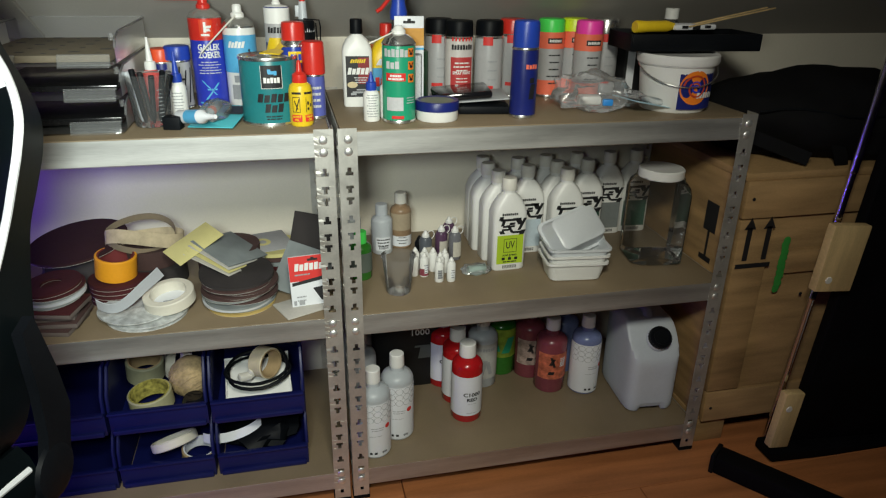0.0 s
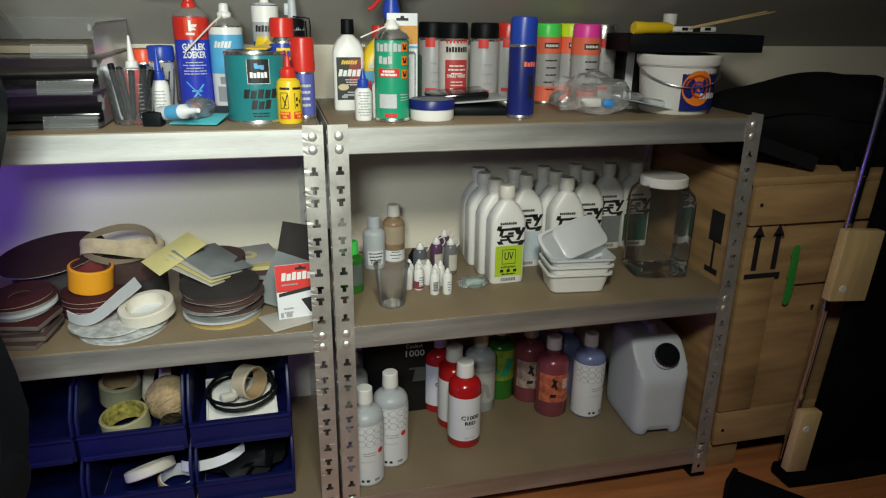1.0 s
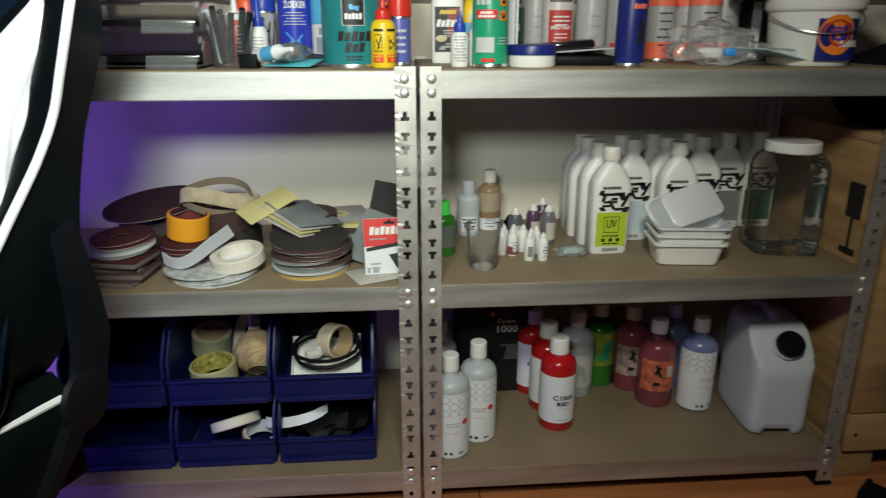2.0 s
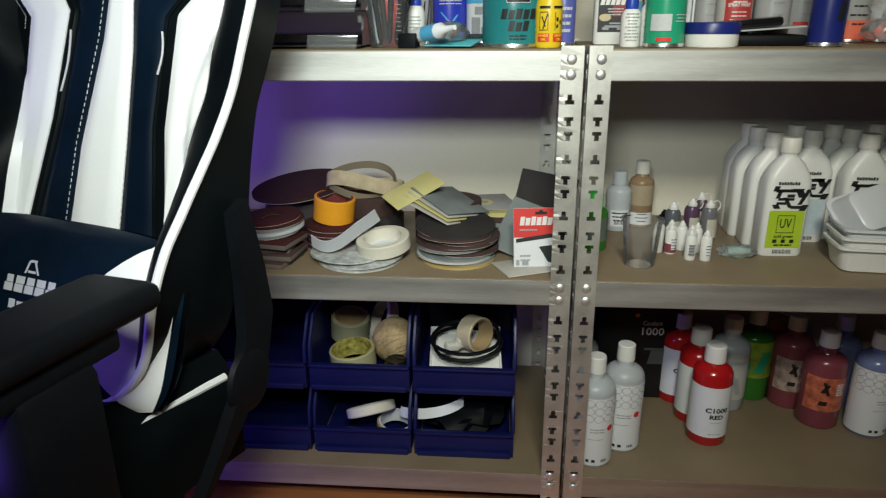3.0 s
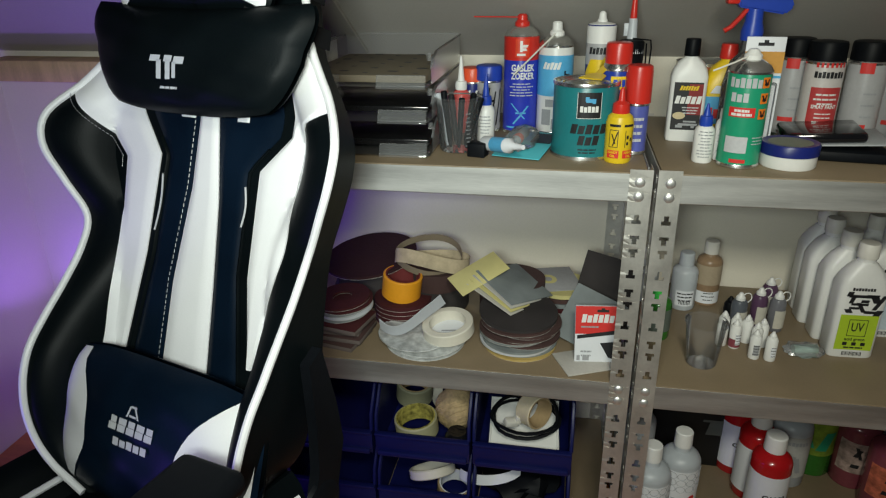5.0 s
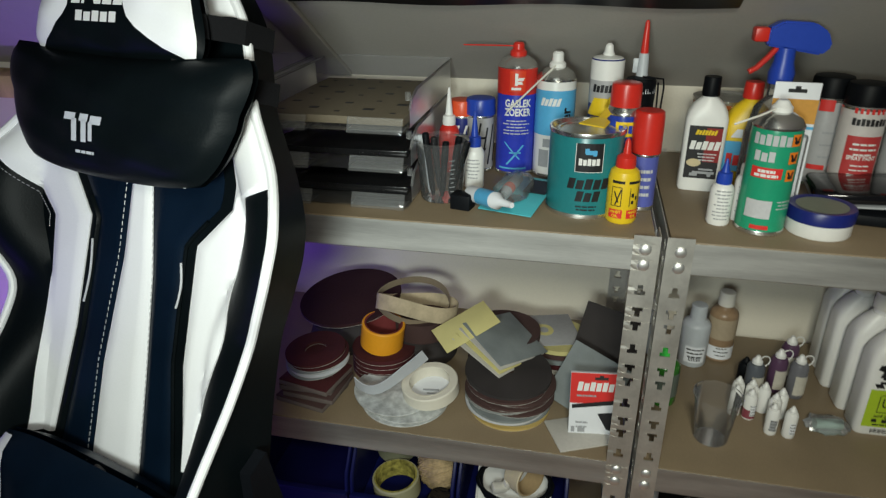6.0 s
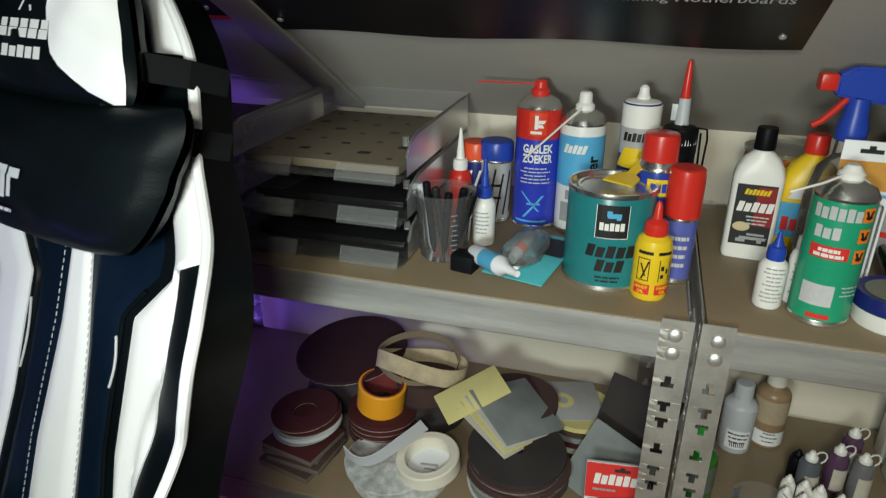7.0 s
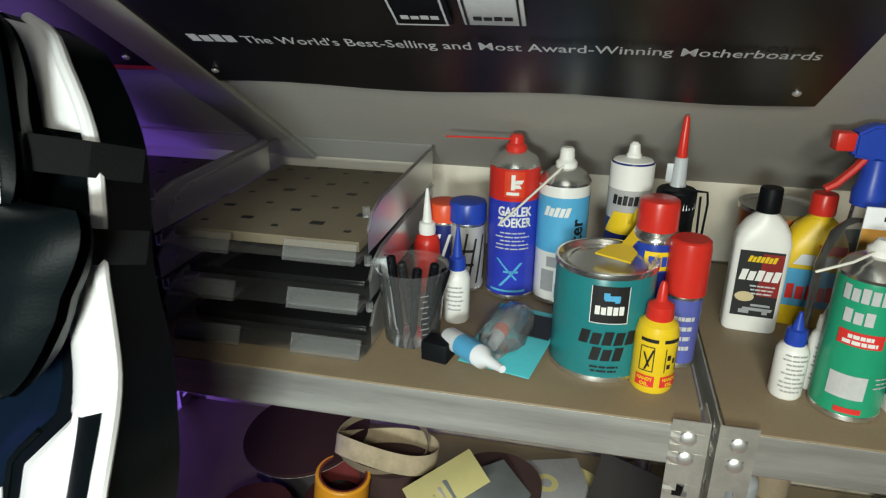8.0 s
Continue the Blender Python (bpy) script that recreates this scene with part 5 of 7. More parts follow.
# plastic polish bottle
def flat_bottle(at, w, d, h, neck_r, neck_h, body, capm, label, name, rz=0, shoulder=0.75, cap_h=0.03, group="bottles", power=0.55):
    th = thing(name, pose(*at, 0, 0, rz), label, "bottle", group)
    sh = h * shoulder
    prof = [(0, 0.0), (0.94, 0.0), (1.0, 0.004), (1.0, sh), (0.93, sh + (h - sh) * 0.35), (0.72, sh + (h - sh) * 0.72), (neck_r / (w / 2) * 1.1, h)]
    own = bmesh.new()
    seg = 40
    cols = []
    for i in range(seg):
        a = 2 * math.pi * i / seg
        s, c = math.sin(a), -math.cos(a)
        p = 2 + power * 6
        k = (abs(s) ** p + abs(c) ** p) ** (-1 / p)
        col = []
        for q, (r, z) in enumerate(prof):
            t = max(0, (z - sh) / (h - sh))
            rx = r * w / 2
            ry = (1 - t) * r * d / 2 + t * min(r * w / 2, d / 2 * (1 - 0.25 * t))
            kk = k * (1 - t) + 1 * t
            col.append(own.verts.new((rx * s * kk, ry * c * kk, z)))
        cols.append(col)
    for i in range(seg):
        a, b = cols[i], cols[(i + 1) % seg]
        for j in range(len(prof) - 1):
            own.faces.new((a[j], b[j], b[j + 1], a[j + 1]))
    own.faces.new([c[-1] for c in cols])
    bmesh.ops.remove_doubles(own, verts=own.verts[:], dist=1e-6)
    part("bottle", own, body, th)
    part("neck", lathe([(neck_r, h - 0.004), (neck_r, h + neck_h), (0, h + neck_h)], 24), body, th)
    c = neck_r * 1.16
    part("cap", lathe([(c, h + neck_h * 0.4), (c * 1.02, h + neck_h * 0.4 + 0.003), (c * 0.97, h + cap_h - 0.002), (c * 0.9, h + cap_h), (0, h + cap_h)], 28), capm, th)
    return th


th = flat_bottle((0.070, 0.240, T), 0.064, 0.040, 0.150, 0.0115, 0.006, WHITE, BLACK, "white plastic polish bottle with a black cap and black label", "polish_bottle", -4, 0.78, 0.032)
part("label", shift(plate(0.050, 0.086, 0, 0.022), 0, -0.0203), INK, th, "black label with a car picture")
part("brand_mark", shift(rects(mark(5, 0.046, 0.014, 0, 0.070, 0.2)), 0, -0.0209), WHITE, th, "white slanted blocky mark")
part("red_field", shift(plate(0.024, 0.055, 0.013, 0.05), 0, -0.0205), mat("dark red print", (0.25, 0.02, 0.02), 0.4), th)
part("brand_script", shift(rects(mark(7, 0.032, 0.008, 0, 0.094, 0.3)), 0, -0.0209), YELLOW, th, "yellow script-like mark")
part("print", shift(rects(lines(3, 0.03, 0.005, 0.006, 0.062, 0.002, 2)), 0, -0.0209), SILVERTXT, th)
part("car_picture", shift(rects([(0.004, 0.030, 0.034, 0.004, 0.3), (0.008, 0.036, 0.022, 0.003, -0.2), (-0.010, 0.026, 0.012, 0.005), (0.014, 0.026, 0.006, 0.006)]), 0, -0.0209), GREYT, th)
bm = bmesh.new()
lathe([(0.0, 0.0003), (0.011, 0.0003)], 24, m=Matrix.Translation((-0.012, -0.0209, 0.048)) @ Matrix.Rotation(math.pi / 2, 4, "X") @ Matrix.Diagonal((1, 0.6, 1, 1)), bm=bm)
part("sticker", bm, mat("cream print", (0.6, 0.5, 0.3), 0.5), th)
# wood stain tin behind
th = thing("varnish_tin", pose(0.112, 0.352, T), "orange-brown varnish tin with a steel lid against the wall", "tin")
part("tin_body", lathe([(0, 0), (0.05, 0), (0.05, 0.125), (0, 0.125)], 36), mat("orange brown tin", (0.42, 0.12, 0.03), 0.35), th)
part("lid", lathe([(0.048, 0.122), (0.052, 0.124), (0.052, 0.130), (0.047, 0.131), (0.044, 0.127), (0.0, 0.127)], 36), SILVER, th)
# glass cleaner
th = flat_bottle((0.140, 0.275, T), 0.075, 0.05, 0.14, 0.013, 0.01, YELLOW, RED, "yellow glass cleaner bottle with a red cap and blue label", "cleaner_bottle", -6, 0.7, 0.03)
part("label", shift(plate(0.066, 0.05, 0, 0.028), 0, -0.0254), SKY, th)
part("brand_mark", shift(rects(mark(5, 0.056, 0.020, 0, 0.038, 0.0)), 0, -0.026), REDP, th, "red blocky mark")
part("flash", shift(rects([(0.0, 0.084, 0.05, 0.014, 0.6)]), 0, -0.026), PAPERW, th)
part("print", shift(rects([(0.016, 0.10, 0.03, 0.012)]), 0, -0.0258), REDP, th)
# trigger spray bottle
th = thing("trigger_spray_bottle", pose(0.152, 0.183, T, 0, 0, 4), "clear spray bottle with a blue and red trigger head", "spray bottle")
part("bottle", lathe([(0, 0), (0.034, 0), (0.036, 0.005), (0.036, 0.11), (0.028, 0.15), (0.015, 0.165), (0.014, 0.185), (0, 0.185)], 32), CUPM, th)
hd = part("trigger_head", lathe([(0.017, 0.185), (0.018, 0.20), (0.014, 0.215), (0.013, 0.235), (0, 0.24)], 20), BLUE, th, "blue trigger head")
bm = bmesh.new()
pr = [(-0.03, 0.238), (0.045, 0.226), (0.058, 0.238), (0.050, 0.258), (0.03, 0.270), (-0.012, 0.272), (-0.03, 0.262)]
a, b = [bm.verts.new((x, -0.011, z)) for x, z in pr], [bm.verts.new((x, 0.011, z)) for x, z in pr]
bm.faces.new(a)
bm.faces.new(b[::-1])
for i in range(7):
    bm.faces.new((a[i], b[i], b[(i + 1) % 7], a[(i + 1) % 7]))
bmesh.ops.bevel(bm, geom=bm.edges[:], offset=0.003, segments=2, affect="EDGES")
part("hood", bm, BLUE, hd)
part("nozzle", box(0.020, 0.020, 0.020, (-0.038, 0, 0.243), 0.003), RED, hd, "red nozzle")
part("trigger", tube([(-0.012, 0, 0.236), (-0.022, 0, 0.222), (-0.036, 0, 0.206), (-0.046, 0, 0.200)], 0.006, 8, flat=0.7), RED, hd, "red trigger")
# hanging card pack
th = thing("carded_pack", pose(0.166, 0.138, T, 0, 0, -3), "white and orange hang card pack standing among cans", "card pack")
part("card", box(0.060, 0.003, 0.195, (0, 0, 0), 0.001), PAPERW, th)
part("orange_field", shift(plate(0.0598, 0.034, 0, 0.138), 0, -0.0018), mat("ochre print", (0.65, 0.32, 0.06), 0.5), th)
part("blue_line", shift(plate(0.0598, 0.004, 0, 0.130), 0, -0.002), SKY, th)
part("hang_hole", shift(rects([(0, 0.181, 0.024, 0.005), (0, 0.184, 0.007, 0.006)]), 0, -0.0018), INK, th)
part("content", box(0.05, 0.012, 0.12, (0, -0.008, 0.004), 0.004), CUPM, th)
# green cleaner can
c = can((0.134, 0.074, T), 0.0325, 0.152, GREENC, WHITE, 0.014, "green parts cleaner spray can with a white straw", nozzle=True)
printed(c, 0.0325, rects(mark(6, 0.05, 0.015, -0.012, 0.128, 0.0) + mark(3, 0.028, 0.014, -0.018, 0.106, 0.0)), SILVERTXT, "brand_mark")
printed(c, 0.0325, rects([(-0.012, 0.083, 0.040, 0.015)]), REDP, "red_field")
printed(c, 0.0325, shift(rects(lines(2, 0.032, 0.006, -0.012, 0.091, 0.004, 4)), 0, -0.0004), WHITE)
for z in (0.128, 0.104, 0.080):
    printed(c, 0.0325, rects([(0.020, z, 0.014, 0.016)]), ORANGE, "hazard_sign", "orange hazard square")
    printed(c, 0.0325, shift(rects([(0.020, z + 0.003, 0.003, 0.010, 0.4), (0.020, z + 0.003, 0.003, 0.010, -0.4), (0.020, z + 0.004, 0.008, 0.003)]), 0, -0.0004), INK)
printed(c, 0.0325, rects([(-0.014, 0.026, 0.034, 0.026)]), SILVERTXT, "picture")
printed(c, 0.0325, rects([(-0.008, 0.010, 0.024, 0.006)]), REDP)
printed(c, 0.0325, rects(lines(3, 0.024, 0.005, 0.02, 0.05, 0.0015, 6)), SILVERTXT)
part("straw", tube([(0, -0.004, 0.176), (-0.03, -0.02, 0.165), (-0.06, -0.02, 0.152)], 0.0014, 6), OFFW, c, "thin white straw")
# wax tin
th = thing("wax_tin", pose(0.213, 0.080, T), "flat round white tin with a navy lid", "tin")
part("tin_body", lathe([(0, 0), (0.041, 0), (0.043, 0.003), (0.043, 0.024), (0, 0.024)], 40), WHITE, th)
part("lid", lathe([(0.0445, 0.021), (0.0448, 0.036), (0.043, 0.039), (0.036, 0.0385), (0.034, 0.0375), (0, 0.0375)], 40), NAVY, th, "navy screw lid")
part("lid_label", lathe([(0, 0.0382), (0.034, 0.0382)], 36), mat("dull green label", (0.20, 0.22, 0.17), 0.5), th)
# black packs
th = thing("black_package", pose(0.300, 0.165, T, 0, 0, -8), "flat black film packages lying in a pile", "package")
part("lower_pack", box(0.15, 0.12, 0.018, (0.01, 0, 0), 0.006), BLACK, th)
part("card", box(0.16, 0.12, 0.003, (0.005, 0.01, 0.024), 0.001, m=Matrix.Rotation(radians(-4), 4, "Y")), mat("grey card", (0.4, 0.42, 0.44), 0.5), th)
part("upper_pack", box(0.125, 0.115, 0.016, (-0.012, 0.01, 0.028), 0.006, m=Matrix.Rotation(radians(-5), 4, "Y")), MATS["black gloss"], th)
th = thing("dark_green_tin", pose(0.205, 0.30, T), "dark green tin with pale lettering", "tin")
part("tin_body", lathe([(0, 0), (0.033, 0), (0.034, 0.002), (0.034, 0.105), (0.032, 0.109), (0, 0.109)], 32), DKGREEN, th)
printed(th, 0.034, rects(mark(5, 0.04, 0.014, 0, 0.062, 0)), SILVERTXT, "brand_mark")


def paint_can(x, y, body, capm, label, kind):
    c = can((x, y, T), 0.0320, 0.144, body, capm, 0.034, label, cap_r=0.97, group="paint spray cans")
    if kind == "red":
        printed(c, 0.0325, rects([(-0.022 + 0.0075 * k, 0.136, 0.004, 0.008) for k in range(7)]), REDP, "colour_strip")
        printed(c, 0.0322, rects(mark(8, 0.05, 0.011, 0, 0.118, 0)), INK, "brand_mark")
        printed(c, 0.0325, rects([(0, 0.03, 0.052, 0.072)]), mat("brick red print", (0.50, 0.05, 0.05), 0.45), "red_field")
        printed(c, 0.0325, shift(words("SPRAY PAINT", 0.009, 0.0003, width=0.042), 0, -0.0004, 0.068), WHITE, "lettering")
        printed(c, 0.0325, shift(rects(lines(3, 0.04, 0.008, 0, 0.088, 0.003, 5) + lines(4, 0.04, 0.007, 0, 0.055, 0.002, 8)), 0, -0.0004), WHITE)
    elif kind == "neon":
        band(c, 0.0325, 0.112, 0.149, CORAL)
        printed(c, 0.0325, rects([(0, 0.124, 0.036, 0.012)]), INK, "brand_field")
        printed(c, 0.0325, shift(rects(mark(8, 0.030, 0.006, 0, 0.127, 0)), 0, -0.0004), WHITE, "brand_mark")
        printed(c, 0.0325, rects(lines(5, 0.04, 0.016, 0, 0.096, 0.003, 7)), INK)
        band(c, 0.0325, 0.006, 0.04, CORAL)
    else:
        printed(c, 0.0325, rects([(-0.012, 0.126, 0.022, 0.018)]), REDP, "red_field")
        printed(c, 0.0325, rects([(-0.01, 0.03, 0.026, 0.008)]), REDP)
        printed(c, 0.0325, rects(lines(3, 0.03, 0.02, 0, 0.09, 0.003, 7)), GREYT)
    return c


PCR = mat("pale red label can", (0.62, 0.58, 0.56), 0.36, var=0.08)
paint_can(0.300, 0.255, PCR, BLACK, "silver spray paint can with a black cap and red label", "red")
paint_can(0.266, 0.312, GREYP, BLACK, "grey spray paint can with a black cap in the rear row", "plain")
paint_can(0.371, 0.258, GREYP, BLACK, "grey spray paint can with a black cap", "plain")
paint_can(0.440, 0.300, GREYP, RED, "grey spray paint can with a red cap", "plain")
paint_can(0.535, 0.300, GREYP, NEOG, "neon green capped spray paint can", "neon")
paint_can(0.599, 0.313, GREYP, NEOY, "neon yellow capped spray paint can", "neon")
paint_can(0.608, 0.248, GREYP, NEOP, "neon pink capped spray paint can", "neon")
paint_can(0.676, 0.302, GREYP, SILVER, "grey spray can with a clear silver cap", "plain")
c = can((0.395, 0.078, T), 0.027, 0.140, NAVY, BLUE, 0.052, "tall dark blue spray can with a blue cap", cap_r=0.98)
printed(c, 0.027, rects(mark(4, 0.026, 0.009, 0.006, 0.100, 0)), CORAL, "brand_mark")
printed(c, 0.027, rects([(0.008, 0.04, 0.012, 0.03, 0.1), (0.008, 0.072, 0.010, 0.010)]), INK, "picture")
# plastic bag with parts
th = thing("plastic_bag", pose(0.585, 0.125, T, 0, 0, -12), "crumpled clear plastic bag with small blue and white parts", "plastic bag")
bm = bmesh.new()
bmesh.ops.create_icosphere(bm, subdivisions=4, radius=1)
for v in bm.verts:
    p = v.co.copy()
    n = 1 + 0.30 * noise.noise(p * 2.1) + 0.16 * noise.noise(p * 5.0)
    k = 1 - 0.45 * max(0, p.x)
    v.co = Vector((p.x * 0.090 * n, p.y * 0.055 * n * k, max(-0.42, p.z) * 0.056 * n * k + 0.025 + 0.012 * max(0, -p.x)))
part("bag_skin", bm, BAGM, th)
part("blue_clip", box(0.022, 0.012, 0.014, (0.01, -0.055, 0.018), 0.003), mat("bright blue plastic", (0.03, 0.25, 0.7), 0.4), th, "bright blue clip")
part("insert", box(0.05, 0.03, 0.02, (-0.02, -0.01, 0.012), 0.006), WHITE, th)
th = thing("carded_bag", pose(0.680, 0.090, T + 0.004, 0, 0, 12), "flat light blue carded bag lying on the board", "card pack")
part("card", box(0.12, 0.085, 0.002, (0, 0, 0.002), 0.0005, m=Matrix.Rotation(radians(12), 4, "Y") @ Matrix.Translation((0, 0, 0.012))), mat("pale blue card", (0.35, 0.52, 0.62), 0.4), th)
part("card_print", box(0.04, 0.05, 0.001, (-0.03, 0.005, 0.0042), m=Matrix.Rotation(radians(12), 4, "Y") @ Matrix.Translation((0, 0, 0.012))), INK, th)
part("clear_front", box(0.05, 0.06, 0.014, (0.03, 0, 0.004), 0.005, m=Matrix.Rotation(radians(12), 4, "Y") @ Matrix.Translation((0, 0, 0.012))), BAGM, th)
# bucket
th = thing("plastic_bucket", pose(0.765, 0.118, T, 0, 0, -10), "white plastic bucket with an orange spiral label and wire handle", "bucket")
part("bucket_body", lathe([(0, 0.0), (0.069, 0.0), (0.072, 0.004), (0.080, 0.096), (0.084, 0.098), (0.085, 0.112), (0, 0.112)], 48), WHITE, th)
part("lid", lathe([(0.086, 0.100), (0.088, 0.104), (0.088, 0.118), (0.085, 0.121), (0.080, 0.118), (0.0, 0.117)], 48), WHITE, th)
lb = part("label", wrap(cut(shift(plate(0.098, 0.078, 0.03, 0.010), 0, 0), 0.006), 0.0785), NAVY, th, "navy label with an orange spiral")
sw = bmesh.new()
lathe([(0.0, 0.0003), (0.036, 0.0003)], 32, m=Matrix.Translation((0.018, 0, 0.056)) @ Matrix.Rotation(math.pi / 2, 4, "X"), bm=sw)
part("orange_disc", wrap(shift(sw, 0, -0.0002), 0.079), ORANGE, lb)
for q, mt in ((0.024, mat("deep red print", (0.5, 0.06, 0.02), 0.45)), (0.012, ROYAL)):
    sp_ = bmesh.new()
    tube([((q * (0.35 + k / 40)) * math.cos(k * 0.28) + 0.018, -0.0012, 0.056 + (q * (0.35 + k / 40)) * math.sin(k * 0.28)) for k in range(34)], 0.0022, 5, bm=sp_, flat=0.3)
    part("spiral", wrap(sp_, 0.0792), mt, lb)
part("brand_mark", wrap(shift(rects(mark(6, 0.05, 0.012, 0.045, 0.034, 0.15)), 0, -0.0006), 0.0795), WHITE, lb, "white blocky mark")
part("wire_handle", tube([(-0.087 * math.cos(a), -0.087 * math.sin(a) * 0.98, 0.098 - 0.04 * math.sin(a)) for a in (math.pi * k / 20 for k in range(21))], 0.0016, 6), SILVER, th, "thin wire handle")
part("rim_tab", box(0.012, 0.02, 0.008, (0.088, 0, 0.100), 0.002), WHITE, th)
# paint tray with tools on top
th = thing("black_paint_tray", pose(0.800, 0.165, T + 0.124, 0, 0, -4), "shallow black paint tray resting on the bucket and boxes", "tray")
part("tray_floor", box(0.30, 0.13, 0.004, (0, 0, 0.0), 0.001), BLACK, th)
for a, b, x, y in ((0.30, 0.005, 0, -0.065), (0.30, 0.005, 0, 0.065), (0.005, 0.13, -0.15, 0), (0.005, 0.13, 0.15, 0)):
    part("tray_wall", box(a, b, 0.036, (x, y, 0), 0.002), BLACK, th)
th = thing("roller_handle", pose(0.715, 0.150, T + 0.172, 0, 0, 6), "yellow plastic roller handle on the black tray", "paint roller")
part("grip", lathe([(0, 0), (0.012, 0), (0.0135, 0.003), (0.012, 0.03), (0.0125, 0.08), (0.007, 0.10), (0, 0.10)], 20, m=Matrix.Translation((-0.05, 0, 0)) @ Matrix.Rotation(math.pi / 2, 4, "Y")), YELLOW, th)
part("wrapper", box(0.11, 0.05, 0.012, (0.10, 0.01, -0.008), 0.004), PAPERW, th, "printed white wrapper")
part("wrapper_print", shift(rects([(0.07, -0.004, 0.016, 0.006), (0.10, -0.006, 0.02, 0.008), (0.13, -0.004, 0.016, 0.006)]), 0, -0.0155), INK, th)
for k in range(2):
    th = thing("wooden_stick", pose(0.845, 0.15 + 0.02 * k, T + 0.178, 0, -9 - k, 8 - 3 * k), "thin pale wooden stirring stick on the tray", "stick", "wooden sticks")
    part("stick", box(0.24 - 0.03 * k, 0.006, 0.003, (0.07, 0, 0), 0.0008), PINE, th)
th = thing("small_box", pose(0.745, 0.30, T), "small dark box with a pale side standing on the board", "box")
part("box_body", box(0.06, 0.07, 0.125, (0, 0, 0), 0.002), INK, th)
part("pale_side", shift(plate(0.02, 0.115, -0.014, 0.006), 0, -0.0355), PAPERW, th)
th = thing("clear_bottle", pose(0.828, 0.275, T), "clear plastic bottle with a white cap by the wall", "bottle")
part("bottle", lathe([(0, 0), (0.034, 0), (0.036, 0.004), (0.036, 0.12), (0.028, 0.16), (0.014, 0.175), (0.014, 0.19), (0, 0.19)], 28), CUPM, th)
part("cap", lathe([(0.016, 0.178), (0.016, 0.202), (0, 0.203)], 20), WHITE, th)


# ---- middle board: coolant bottles, droppers, tubs ----
def coolant_bottle(x, y, front, rz, label, field=None, word=False):
    th = flat_bottle((x, y, M), 0.083, 0.052, 0.192, 0.0155, 0.02, WHITE, OFFW, label, "coolant_bottle", rz, 0.76, 0.036, "white coolant bottles", 0.75)
    if front:
        part("brand_mark", shift(rects([(-0.012, 0.128, 0.030, 0.006, 0.2), (-0.022, 0.116, 0.008, 0.016, 0.3), (-0.006, 0.112, 0.030, 0.005, 0.2), (0.004, 0.098, 0.008, 0.02, -0.6), (0.020, 0.104, 0.008, 0.03, 0.5), (0.014, 0.096, 0.02, 0.006, 0.3), (-0.014, 0.104, 0.018, 0.005), (-0.027, 0.130, 0.010, 0.010, 0.3), (0.012, 0.128, 0.022, 0.007, 0.4), (0.024, 0.118, 0.014, 0.016, -0.5), (-0.020, 0.096, 0.012, 0.008, -0.6), (0.026, 0.092, 0.012, 0.012, 0.5), (0.002, 0.118, 0.014, 0.006, 0.2)] + mark(8, 0.04, 0.006, -0.004, 0.142, 0.0)), 0, -0.0265), INK, th, "bold black angular mark")
        if field:
            lb = part("label", shift(plate(0.066, 0.074, 0, 0.018), 0, -0.0264), field, th, "coloured label")
            if word:
                part("frame", shift(rects([(0, 0.048, 0.032, 0.0012), (0, 0.082, 0.032, 0.0012), (-0.016, 0.048, 0.0012, 0.034), (0.016, 0.048, 0.0012, 0.035)]), 0, -0.0272), INK, lb)
                part("lettering", shift(words("UV", 0.026, 0.0004, width=0.022), 0, -0.0265, 0.066), INK, lb)
                part("lettering", shift(words("acid green", 0.009, 0.0002, width=0.036), 0, -0.0265, 0.041), INK, lb)
                part("print", shift(rects(lines(1, 0.05, 0.006, 0, 0.022, 0.003, 3) + [(-0.016, 0.028, 0.008, 0.007), (0, 0.028, 0.008, 0.007), (0.016, 0.028, 0.008, 0.007)]), 0, -0.0272), INK, lb)
            part("barcode", shift(rects([(-0.016 + 0.0022 * k, 0.006, 0.0009 if k % 3 else 0.0016, 0.008) for k in range(16)]), 0, -0.0265), INK, th)
    return th


WL = "white flat coolant bottle with a white cap"
coolant_bottle(0.413, 0.183, True, 2, "white flat coolant bottle with a lime green UV label", LIME, True)
for x, y in ((0.405, 0.245), (0.398, 0.312), (0.402, 0.372)):
    coolant_bottle(x, y, False, 0, WL + " in the rear row")
coolant_bottle(0.492, 0.276, True, 0, "white flat coolant bottle with a pale blue label", mat("pale blue label", (0.55, 0.65, 0.72), 0.5))
coolant_bottle(0.488, 0.345, False, 0, WL + " in the rear row")
coolant_bottle(0.580, 0.232, True, -3, "white flat coolant bottle with a red label corner", mat("red label", (0.6, 0.06, 0.04), 0.5))
coolant_bottle(0.578, 0.298, False, 0, WL + " in the rear row")
coolant_bottle(0.570, 0.358, False, 0, WL + " in the rear row")
coolant_bottle(0.664, 0.300, True, -3, "white flat coolant bottle with a dark label", mat("dark green label", (0.03, 0.10, 0.07), 0.5))
coolant_bottle(0.662, 0.368, False, 0, WL + " in the rear row")
coolant_bottle(0.755, 0.362, True, -3, "white flat coolant bottle with a grey label", mat("grey label", (0.2, 0.22, 0.22), 0.5))
coolant_bottle(0.836, 0.366, True, -4, "white flat coolant bottle with a green-black label", MATS["dark green label"])


